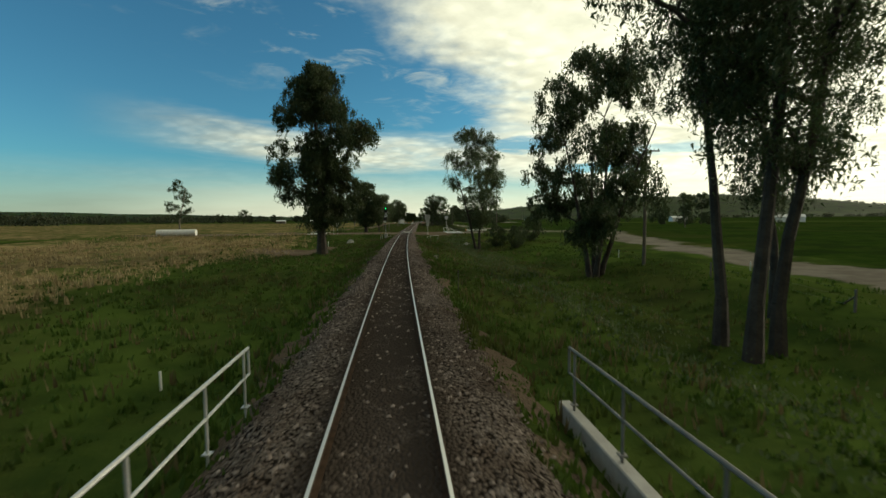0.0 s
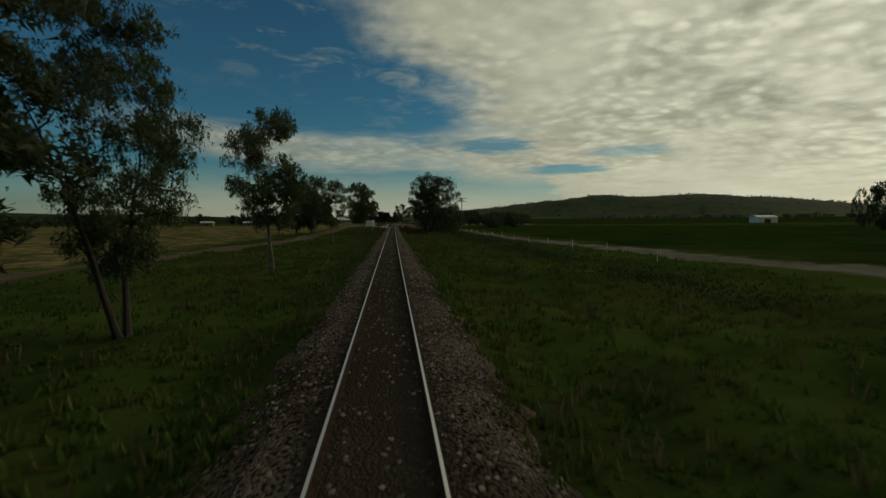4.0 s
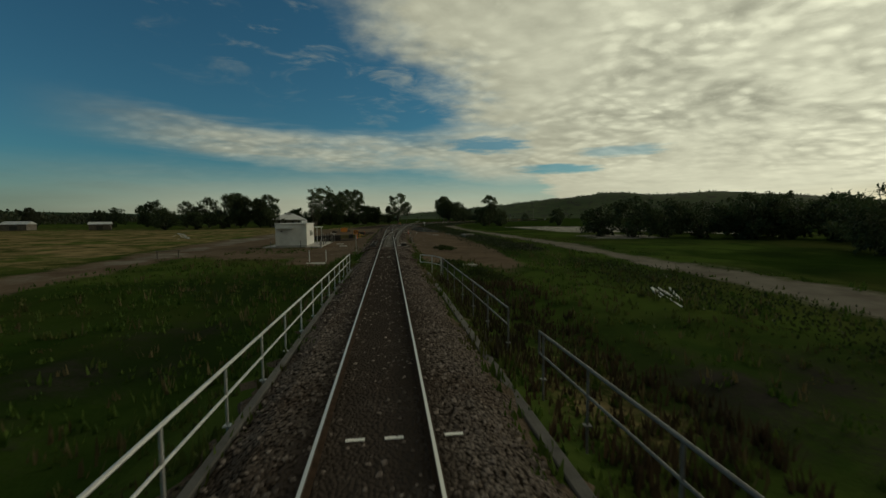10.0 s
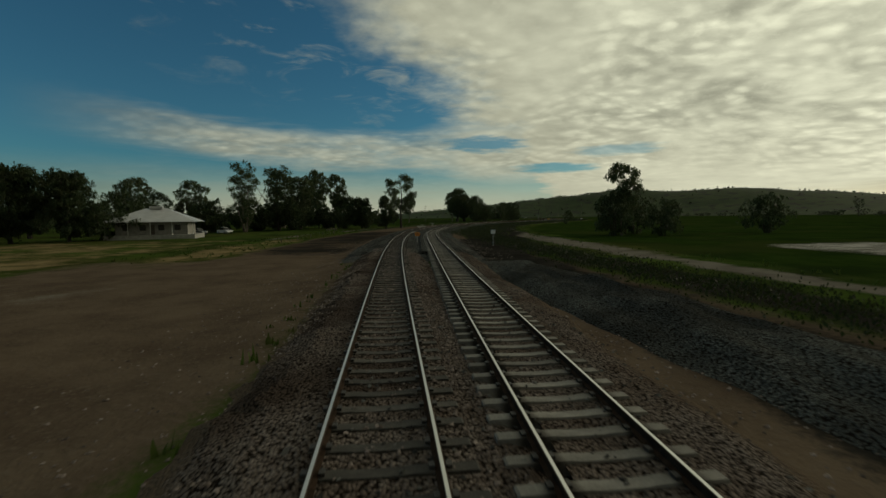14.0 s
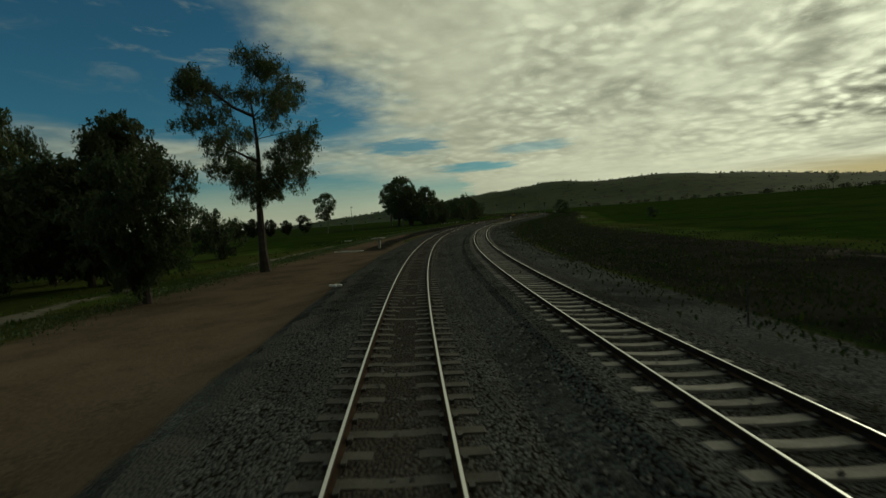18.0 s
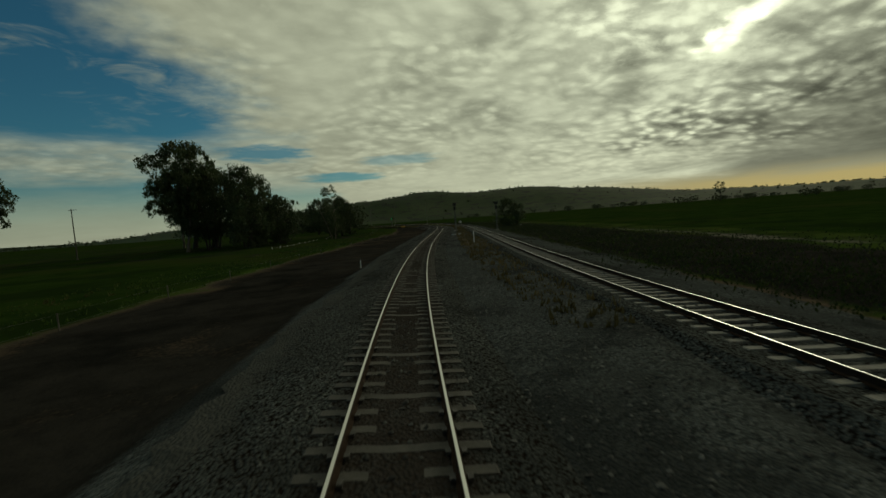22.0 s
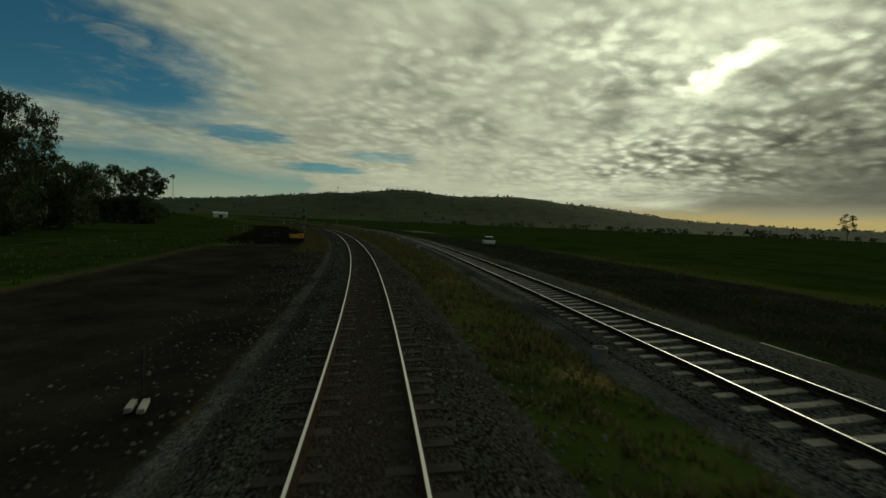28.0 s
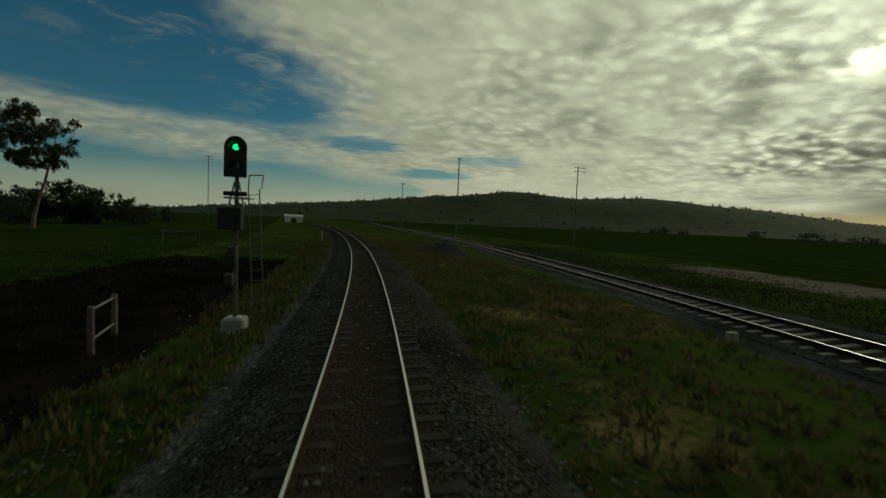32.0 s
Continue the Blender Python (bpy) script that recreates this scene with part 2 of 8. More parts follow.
def finish(g, color, rough=0.8, metal=0.0, bump=None, bump_d=0.02, spec=0.5, strength=1.0):
    ins = {"Base Color": color if isinstance(color, bpy.types.NodeSocket) else (*color, 1), "Roughness": rough, "Metallic": metal, "Specular IOR Level": spec}
    if bump is not None:
        ins["Normal"] = g.n("ShaderNodeBump", {"Strength": strength, "Distance": bump_d, "Height": bump}).outputs[0]
    b = g.n("ShaderNodeBsdfPrincipled", ins)
    g.n("ShaderNodeOutputMaterial", {"Surface": b.outputs[0]})
    return b


def place_of(g):
    return g.n("ShaderNodeNewGeometry").outputs["Position"]


def sleeper_material(name, a, b, rnd):
    """Concrete with grease and brake dust where the rails sit, and the rails' shade put into the same dark band."""
    mat, g = material(name)
    co = g.n("ShaderNodeTexCoord").outputs["Object"]
    x = g.n("ShaderNodeSeparateXYZ", {0: co}).outputs[0]
    big, small = g.noise(co, 2.5, 5.0, 0.6), g.noise(co, 30.0, 3.0, 0.6)
    col = g.mix(g.ss(g.m("ADD", g.m("MULTIPLY", big, 0.7), g.m("MULTIPLY", small, 0.3)), 0.3, 0.7), a, b)
    col = g.mix(1.0, col, g.mix(g.n("ShaderNodeObjectInfo").outputs["Random"], (1 - rnd,) * 3, (1 + rnd,) * 3), "MULTIPLY")
    # dark band at each rail: dirt together with painted shade of the rail
    seat = g.m("ABSOLUTE", g.m("SUBTRACT", g.m("ABSOLUTE", x), 0.7525))
    col = g.mix(g.ss(g.m("ADD", seat, g.m("MULTIPLY", g.m("SUBTRACT", big, 0.5), 0.2)), 0.30, 0.10, 0.0, 0.85), col, (0.018, 0.014, 0.011))
    finish(g, col, 0.9, 0.0, small, 0.006, 0.2, 0.6)
    return mat


def plain(name, a, b, scale=3.0, rough=0.8, metal=0.0, bump_d=0.01, fine=40.0, rnd=0.0, spec=0.4):
    """A worn surface between two colours: broad stains, fine grain, a little relief."""
    mat, g = material(name)
    co = g.n("ShaderNodeTexCoord").outputs["Object"]
    big, small = g.noise(co, scale, 5.0, 0.6), g.noise(co, fine, 3.0, 0.6)
    f = g.ss(g.m("ADD", g.m("MULTIPLY", big, 0.7), g.m("MULTIPLY", small, 0.3)), 0.3, 0.7)
    col = g.mix(f, a, b)
    if rnd:
        r = g.n("ShaderNodeObjectInfo").outputs["Random"]
        col = g.mix(1.0, col, g.mix(r, (1 - rnd,) * 3, (1 + rnd,) * 3), "MULTIPLY")
    finish(g, col, rough, metal, small, bump_d, spec, 0.6)
    return mat


def leaf_material(name, a, b, c):
    mat, g = material(name)
    geo = g.n("ShaderNodeNewGeometry")
    isl, pos = geo.outputs["Random Per Island"], geo.outputs["Position"]
    col = g.mix(isl, a, b)
    col = g.mix(g.ss(g.noise(pos, 0.7, 3.0), 0.45, 0.75), col, c)
    d = g.n("ShaderNodeBsdfPrincipled", {"Base Color": col, "Roughness": 0.6, "Specular IOR Level": 0.25})
    tr = g.n("ShaderNodeBsdfTranslucent", {"Color": col})
    mx = g.n("ShaderNodeMixShader", {0: 0.4, 1: d.outputs[0], 2: tr.outputs[0]})
    g.n("ShaderNodeOutputMaterial", {"Surface": mx.outputs[0]})
    return mat


def ground_material():
    """Pasture, worn earth, straw, crop and road metal, mixed by the ground's own zones with ragged edges."""
    mat, g = material("ground")
    pos = place_of(g)
    big, mid, fine = g.noise(pos, 0.035, 5.0, 0.6), g.noise(pos, 0.35, 5.0, 0.65), g.noise(pos, 6.0, 4.0, 0.7)
    patch = g.noise(pos, 0.11, 4.0, 0.6)
    ragged = g.m("ADD", g.m("MULTIPLY", g.m("SUBTRACT", g.m("ADD", g.m("MULTIPLY", mid, 0.6), g.m("MULTIPLY", fine, 0.4)), 0.5), 1.5), g.m("MULTIPLY", g.m("SUBTRACT", patch, 0.5), 0.9))

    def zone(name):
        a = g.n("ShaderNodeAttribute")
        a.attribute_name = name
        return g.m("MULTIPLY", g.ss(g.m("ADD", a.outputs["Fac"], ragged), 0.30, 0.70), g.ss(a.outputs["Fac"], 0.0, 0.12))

    grass = g.mix(g.ss(mid, 0.35, 0.65), (0.022, 0.041, 0.010), (0.044, 0.064, 0.016))
    grass = g.mix(g.ss(patch, 0.52, 0.38, 0.0, 0.75), grass, (0.055, 0.086, 0.018))
    grass = g.mix(g.ss(big, 0.45, 0.65), grass, (0.052, 0.060, 0.018))
    grass = g.mix(g.ss(patch, 0.5, 0.7, 0.0, 0.7), grass, (0.020, 0.028, 0.010))
    grass = g.mix(g.ss(fine, 0.55, 0.75), grass, (0.050, 0.070, 0.014))
    dirt = g.mix(g.ss(mid, 0.3, 0.7), (0.083, 0.061, 0.045), (0.132, 0.101, 0.073))
    dirt = g.mix(g.ss(fine, 0.5, 0.75), dirt, (0.130, 0.104, 0.080))
    straw = g.mix(g.ss(mid, 0.3, 0.7), (0.15, 0.112, 0.055), (0.23, 0.175, 0.092))
    crop = g.mix(g.ss(mid, 0.3, 0.7), (0.015, 0.031, 0.006), (0.027, 0.047, 0.010))
    crop = g.mix(g.ss(patch, 0.46, 0.62, 0.0, 0.8), crop, (0.0135, 0.024, 0.007))
    crop = g.mix(g.ss(big, 0.5, 0.62, 0.0, 0.7), crop, (0.033, 0.043, 0.012))
    metal = g.mix(g.ss(mid, 0.3, 0.7), (0.115, 0.102, 0.086), (0.175, 0.160, 0.136))
    # near-black earth, used too as the colour of shade painted by the creek
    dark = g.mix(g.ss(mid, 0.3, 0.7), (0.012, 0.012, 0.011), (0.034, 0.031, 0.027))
    soot = g.mix(g.ss(mid, 0.35, 0.7), (0.0045, 0.0045, 0.004), (0.016, 0.014, 0.011))
    vo = g.n("ShaderNodeTexVoronoi", {"Vector": pos, "Scale": 17.0, "Randomness": 1.0})
    grit = g.mix(g.n("ShaderNodeSeparateColor", {0: vo.outputs["Color"]}).outputs[0], (0.030, 0.034, 0.034), (0.120, 0.128, 0.125))
    grit = g.mix(g.ss(mid, 0.42, 0.7), grit, (0.056, 0.060, 0.058))
    grit = g.mix(g.ss(g.noise(pos, 0.16, 5.0, 0.65), 0.48, 0.62, 0.0, 0.75), grit, (0.0235, 0.0255, 0.025))
    pale = g.mix(g.ss(g.m("ADD", g.m("MULTIPLY", mid, 0.5), g.m("MULTIPLY", fine, 0.5)), 0.38, 0.62), (0.075, 0.07, 0.055), (0.42, 0.40, 0.37))
    col = grass
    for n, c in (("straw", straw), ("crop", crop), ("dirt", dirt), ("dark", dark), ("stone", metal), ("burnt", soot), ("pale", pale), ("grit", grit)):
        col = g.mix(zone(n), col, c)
    h = g.m("ADD", g.m("MULTIPLY", mid, 0.6), g.m("MULTIPLY", fine, 0.4))
    h = g.m("ADD", h, g.m("MULTIPLY", g.m("MULTIPLY", zone("grit"), g.m("SUBTRACT", 1.0, vo.outputs["Distance"])), 0.4))
    finish(g, col, 1.0, 0.0, h, 0.12, 0.0, 0.8)
    return mat


def ballast_material(name, a, b, c, soil):
    mat, g = material(name)
    pos = place_of(g)
    vo = g.n("ShaderNodeTexVoronoi", {"Vector": pos, "Scale": 17.0, "Randomness": 1.0})
    rnd = g.n("ShaderNodeSeparateColor", {0: vo.outputs["Color"]}).outputs[0]
    col = g.mix(rnd, a, b)
    col = g.mix(g.ss(g.noise(pos, 0.5, 4.0, 0.6), 0.42, 0.7), col, c)
    col = g.mix(g.ss(g.noise(pos, 0.16, 5.0, 0.65), 0.48, 0.62, 0.0, 0.75), col, tuple(0.5 * q for q in c))
    # gaps between stones go near-black: their shade is put into the colour
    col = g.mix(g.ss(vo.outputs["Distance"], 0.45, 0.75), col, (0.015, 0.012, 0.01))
    at = g.n("ShaderNodeAttribute")
    at.attribute_name = "worn"
    oily = g.m("MULTIPLY", at.outputs["Fac"], g.ss(g.noise(pos, 1.3, 4.0, 0.6), 0.25, 0.55, 0.45, 0.95))
    col = g.mix(oily, col, (0.042, 0.0345, 0.030))
    # earth and dust washed in along the foot of the slope
    wash = g.n("ShaderNodeAttribute")
    wash.attribute_name = "wash"
    blur = g.m("ADD", g.noise(pos, 0.9, 5.0, 0.7), g.m("MULTIPLY", g.m("SUBTRACT", g.noise(pos, 9.0, 3.0, 0.6), 0.5), 0.5))
    earth = g.ss(g.m("ADD", wash.outputs["Fac"], g.m("MULTIPLY", g.m("SUBTRACT", blur, 0.5), 1.6)), 0.35, 0.75)
    earth = g.m("MULTIPLY", earth, g.ss(wash.outputs["Fac"], 0.0, 0.2))
    col = g.mix(earth, col, g.mix(g.noise(pos, 5.0, 4.0, 0.7), tuple(0.7 * q for q in soil), tuple(1.3 * q for q in soil)))
    h = g.m("SUBTRACT", 1.0, vo.outputs["Distance"])
    finish(g, col, 1.0, 0.0, h, 0.05, 0.0, 1.0)
    return mat


def stone_material(name, a, b):
    mat, g = material(name)
    geo = g.n("ShaderNodeNewGeometry")
    col = g.mix(geo.outputs["Random Per Island"], a, b)
    col = g.mix(g.ss(g.noise(geo.outputs["Position"], 9.0), 0.4, 0.7), col, tuple(0.7 * q for q in a))
    finish(g, col, 0.9, 0.0, None, 0, 0.2)
    return mat


def rail_material():
    mat, g = material("rail_steel")
    geo = g.n("ShaderNodeNewGeometry")
    pos = geo.outputs["Position"]
    nz = g.n("ShaderNodeSeparateXYZ", {0: geo.outputs["Normal"]}).outputs[2]
    rust = g.mix(g.ss(g.noise(pos, 7.0, 4.0, 0.6), 0.3, 0.7), (0.024, 0.016, 0.011), (0.052, 0.034, 0.024))
    a = g.n("ShaderNodeAttribute")
    a.attribute_name = "worn"
    f = g.m("MULTIPLY", a.outputs["Fac"], g.ss(nz, 0.3, 0.7))
    gloss = g.m("MULTIPLY_ADD", f, 0.45, 0.05)
    col = g.mix(f, rust, (0.62, 0.62, 0.60))
    rough = g.ss(f, 0.0, 1.0, 0.85, 0.40)
    met = g.m("MULTIPLY", f, 1.0)
    finish(g, col, rough, met, None, 0, gloss)
    return mat


M_GROUND = ground_material()
M_BALLAST = ballast_material("old_ballast", (0.076, 0.063, 0.055), (0.196, 0.167, 0.150), (0.092, 0.070, 0.057), (0.104, 0.080, 0.060))
M_BALLAST_NEW = ballast_material("grey_ballast", (0.036, 0.041, 0.040), (0.138, 0.147, 0.142), (0.070, 0.075, 0.072), (0.072, 0.073, 0.068))
M_STONE = stone_material("ballast_stone", (0.062, 0.049, 0.043), (0.28, 0.235, 0.215))
M_STONE_NEW = stone_material("grey_ballast_stone", (0.018, 0.019, 0.019), (0.135, 0.138, 0.133))
M_BALLAST_DARK = ballast_material("sooty_ballast", (0.024, 0.026, 0.024), (0.096, 0.099, 0.092), (0.044, 0.046, 0.043), (0.056, 0.057, 0.050))
M_RAIL = rail_material()
M_CONCRETE = plain("concrete", (0.24, 0.232, 0.216), (0.38, 0.37, 0.345), 1.5, 0.85, fine=30, rnd=0.15)
M_SLEEPER_OLD = plain("old_sleeper", (0.075, 0.062, 0.052), (0.16, 0.14, 0.12), 2.0, 0.9, fine=30, rnd=0.25)
M_SLEEPER_GREY = plain("stained_sleeper", (0.037, 0.035, 0.031), (0.085, 0.080, 0.071), 2.0, 0.9, fine=30, rnd=0.35)
M_SLEEPER_SOOT = plain("sooty_sleeper", (0.020, 0.0195, 0.018), (0.052, 0.050, 0.045), 2.0, 0.95, fine=30, rnd=0.35, spec=0.1)
M_SLEEPER_PALE = sleeper_material("pale_sleeper", (0.12, 0.115, 0.104), (0.25, 0.24, 0.217), 0.35)
M_GALV = plain("galvanised_steel", (0.42, 0.43, 0.43), (0.58, 0.59, 0.58), 2.0, 0.5, 0.6, fine=60)
M_PAINT_WHITE = plain("white_paint", (0.62, 0.62, 0.60), (0.80, 0.80, 0.78), 1.2, 0.6, fine=30)
M_PAINT_YELLOW = plain("yellow_paint", (0.62, 0.36, 0.05), (0.78, 0.48, 0.08), 1.5, 0.6, fine=30)
M_PAINT_ORANGE = plain("orange_paint", (0.70, 0.24, 0.04), (0.82, 0.32, 0.06), 1.5, 0.6, fine=30)
M_BLACK = plain("black_paint", (0.012, 0.012, 0.012), (0.03, 0.03, 0.03), 2.0, 0.6, fine=40)
M_DARK_METAL = plain("dark_metal", (0.03, 0.03, 0.03), (0.075, 0.07, 0.065), 2.0, 0.6, 0.3, fine=40)
M_DARK_TIMBER = plain("tarred_timber", (0.022, 0.018, 0.015), (0.065, 0.055, 0.046), 2.0, 0.9, fine=25, rnd=0.3)
M_TIMBER = plain("weathered_timber", (0.085, 0.072, 0.062), (0.18, 0.158, 0.136), 1.5, 0.9, fine=25, rnd=0.2)
M_BARK = plain("smooth_grey_bark", (0.09, 0.074, 0.060), (0.21, 0.18, 0.15), 1.2, 0.9, fine=8, bump_d=0.03)
M_BARK_PALE = plain("pale_smooth_bark", (0.085, 0.070, 0.058), (0.20, 0.17, 0.145), 1.2, 0.9, fine=8, bump_d=0.03)
M_BARK_DARK = plain("dark_bark", (0.022, 0.018, 0.015), (0.066, 0.054, 0.044), 1.5, 0.95, fine=10, bump_d=0.04)
M_LEAF = leaf_material("gum_leaf", (0.044, 0.070, 0.030), (0.092, 0.122, 0.054), (0.105, 0.115, 0.056))
M_LEAF_DARK = leaf_material("dark_gum_leaf", (0.028, 0.048, 0.021), (0.062, 0.088, 0.037), (0.070, 0.080, 0.037))
M_LEAF_FAR = leaf_material("far_foliage", (0.022, 0.032, 0.016), (0.050, 0.060, 0.030), (0.055, 0.06, 0.032))


# ---- mesh helpers ----
def link_mesh(name, bm, mat, parent=None, label=""):
    me = bpy.data.meshes.new(name)
    bm.to_mesh(me)
    bm.free()
    for m in (mat if isinstance(mat, (list, tuple)) else [mat]):
        me.materials.append(m)
    ob = new(name, me)
    if parent is not None:
        ob.parent = parent
    if label:
        ob["label"] = label
    return ob


def part(name, bm, mat, parent, label=""):
    return link_mesh(name, bm, mat, parent, label)


def raw(name, verts, faces, mat, parent=None, label="", smooth=False):
    me = bpy.data.meshes.new(name)
    me.from_pydata(verts, [], faces)
    for m in (mat if isinstance(mat, (list, tuple)) else [mat]):
        me.materials.append(m)
    if smooth:
        me.polygons.foreach_set("use_smooth", [True] * len(me.polygons))
    me.update()
    ob = new(name, me)
    if parent is not None:
        ob.parent = parent
    if label:
        ob["label"] = label
    return ob


def quads(name, verts, n, mat, parent=None, label=""):
    """A fast mesh of n separate faces, from an array of each one's corners."""
    k = verts.shape[1]
    me = bpy.data.meshes.new(name)
    me.vertices.add(k * n)
    me.vertices.foreach_set("co", np.ascontiguousarray(verts, dtype=np.float32).ravel())
    me.loops.add(k * n)
    me.loops.foreach_set("vertex_index", np.arange(k * n, dtype=np.int32))
    me.polygons.add(n)
    me.polygons.foreach_set("loop_start", np.arange(0, k * n, k, dtype=np.int32))
    me.materials.append(mat)
    me.update(calc_edges=True)
    ob = new(name, me)
    if parent is not None:
        ob.parent = parent
    if label:
        ob["label"] = label
    return ob


def thing(name, m=None, label="", category="", group="", kind=""):
    ob = new(name)
    ob.empty_display_size = 0.3
    if m is not None:
        ob.matrix_world = m
    return tagged(ob, label, category, group, kind)


def box(bm, sx, sy, sz, at=(0, 0, 0), bevel=0.0, turn=None):
    """A box with its base centre at at."""
    m = Matrix.Translation(at) @ (turn or Matrix()) @ Matrix.Translation((0, 0, sz / 2)) @ Matrix.Diagonal((sx, sy, sz, 1))
    r = bmesh.ops.create_cube(bm, size=1.0, matrix=m)
    if bevel:
        es = list({e for v in r["verts"] for e in v.link_edges})
        bmesh.ops.bevel(bm, geom=es, offset=bevel, segments=1, affect="EDGES")
    return bm


def rod(bm, a, b, r, r2=None, n=8, cap=True):
    """A round bar from a to b."""
    a, b = Vector(a), Vector(b)
    w = b - a
    m = Matrix.Translation((a + b) / 2) @ w.to_track_quat("Z", "Y").to_matrix().to_4x4()
    bmesh.ops.create_cone(bm, cap_ends=cap, segments=n, radius1=r, radius2=r if r2 is None else r2, depth=w.length, matrix=m)
    return bm


def bx(sx, sy, sz, at=(0, 0, 0), bevel=0.0, turn=None):
    return box(bmesh.new(), sx, sy, sz, at, bevel, turn)


def rd(a, b, r, r2=None, n=8):
    return rod(bmesh.new(), a, b, r, r2, n)


def stand(s, d, z=0.0, turn=0.0):
    """The pose of a thing that stands beside the track at s, d and faces back along it, turned to its left by turn degrees."""
    p = spot(s, d, z)
    return Matrix.Translation(p) @ Matrix.Rotation(float(along(s)[2]) + radians(turn), 4, "Z")


# ---- the ground, one sheet from the track to the horizon ----
def field_level(s, side):
    """Height of the land beside the track."""
    if side < 0:
        return np.interp(s, [-100, 60, 86, 92, 104, 112, 150, 250, 310, 335, 420, 520, 755, 761, 766, 772, 850, 920, 1100], [-1.45, -1.45, -1.1, -0.2, -0.2, -0.9, -1.0, -1.1, -1.1, -0.85, -0.85, -0.8, -0.8, -1.6, -1.6, -0.8, -0.7, -0.9, -0.9])
    return np.interp(s, [-100, 60, 86, 92, 104, 112, 150, 250, 310, 340, 430, 520, 755, 850, 920, 1100], [-1.3, -1.3, -1.0, -0.2, -0.2, -0.9, -1.0, -1.1, -1.1, -0.55, -0.6, -0.9, -0.9, -0.9, -1.0, -1.0])


def lump(s, d):
    return np.interp(s, [300, 340], [1.9, 1.0]) * (0.10 * np.sin(s * 0.31 + d * 0.9) * np.sin(d * 0.53 - s * 0.11) + 0.06 * np.sin(s * 1.13 + 1.7 * d) * np.sin(d * 1.9 - 0.4 * s))


def level(s, d):
    """Height of the ground at s, d."""
    s, d = np.asarray(s, float), np.asarray(d, float)
    k = np.interp(s, SS, CANT)
    bed = np.interp(s, [328, 336, 430, 446], [-0.52, -0.58, -0.58, -0.40]) - np.clip(d, -2.2, 2.2) * np.tan(k)
    fl = np.clip((s - 91) / 1.5, 0, 1) * np.clip((105 - s) / 1.5, 0, 1)
    bed = bed * (1 - fl) + fl * np.where(np.abs(d) < 0.7, -0.3, -0.163)
    land = np.where(d < 0, field_level(s, -1), field_level(s, 1))
    d2 = second(s)
    right = np.where(d2 > 0.3, d2 + 2.2, 2.2)
    out = np.where(d < 0, -d - 2.2, d - right) + np.interp(s, [328, 336, 430, 446], [0.35, 0.0, 0.0, -0.9])
    w = np.clip(out / np.where(d < 0, np.interp(s, [330, 338, 425, 440], [2.6, 5.4, 5.4, 2.6]), 2.6), 0, 1)
    w = w * w * (3 - 2 * w)
    cross = np.clip(1 - np.abs(s - 98) / 10.0, 0, 1)
    right_edge = -0.27 - 2.0 * np.tan(k)
    left_edge = -0.27 + 2.0 * np.tan(k)
    f = np.clip((d - 2.0) / np.maximum(d2 - 4.0, 0.5), 0, 1)
    fill = (right_edge * (1 - f) + left_edge * f - 0.015)
    wf = np.clip((s - 425) / 15, 0, 1) * (1 - np.clip((s - 690) / 15, 0, 1)) * np.clip((d - 1.7) / 0.3, 0, 1) * np.clip((d2 - 1.7 - d) / 0.3, 0, 1) * (d2 > 3.6)
    bumps = lump(s, d) * np.clip((np.abs(d) - 2.6) / 3, 0, 1) * np.where((s > 330) & (s < 1000) & (d > -20) & (d < 14), 0.35, 1.0)
    bumps = bumps * (1 - np.clip(cross * 3, 0, 1))
    creek = np.exp(-((s - 283 - 0.35 * d) / 9.0) ** 2) * np.clip((np.abs(d) - 2.6) / 2.5, 0, 1) * np.clip((38 - np.abs(d)) / 10, 0, 1)
    bumps = bumps - 1.1 * creek
    ditch = -0.55 * np.exp(-((d - 9.3 - 0.8 * np.sin(s * 0.12)) / 1.5) ** 2) * np.clip((s - 2) / 8, 0, 1) * np.clip((88 - s) / 8, 0, 1)
    ditch = ditch - 1.1 * np.exp(-((d - 14.5) / 4.5) ** 2) * np.clip((s + 30) / 20, 0, 1) * np.clip((86 - s) / 16, 0, 1)
    ditch = ditch - 0.8 * np.exp(-((d + 16) / 5.0) ** 2) * np.clip((s - 50) / 10, 0, 1) * np.clip((88 - s) / 8, 0, 1)
    bumps = bumps + ditch
    return (bed * (1 - w) + land * w) * (1 - wf) + fill * wf + bumps * (1 - wf)


D_ROWS = [0, 0.9, 1.8, 2.4, 3.0, 3.6, 4.3, 5.0, 6, 7, 8, 9, 10, 11, 12, 13.5, 15, 17, 19, 21.5, 24, 27, 30, 34, 38, 43, 48, 54, 60]
DS = np.array([-v for v in D_ROWS[:0:-1]] + D_ROWS)


def smooth(x, lo, hi):
    w = np.clip((x - lo) / (hi - lo), 0, 1)
    return w * w * (3 - 2 * w)


def band(v, a, b, soft=1.0):
    return smooth(v, a - soft, a + soft) * (1 - smooth(v, b - soft, b + soft))


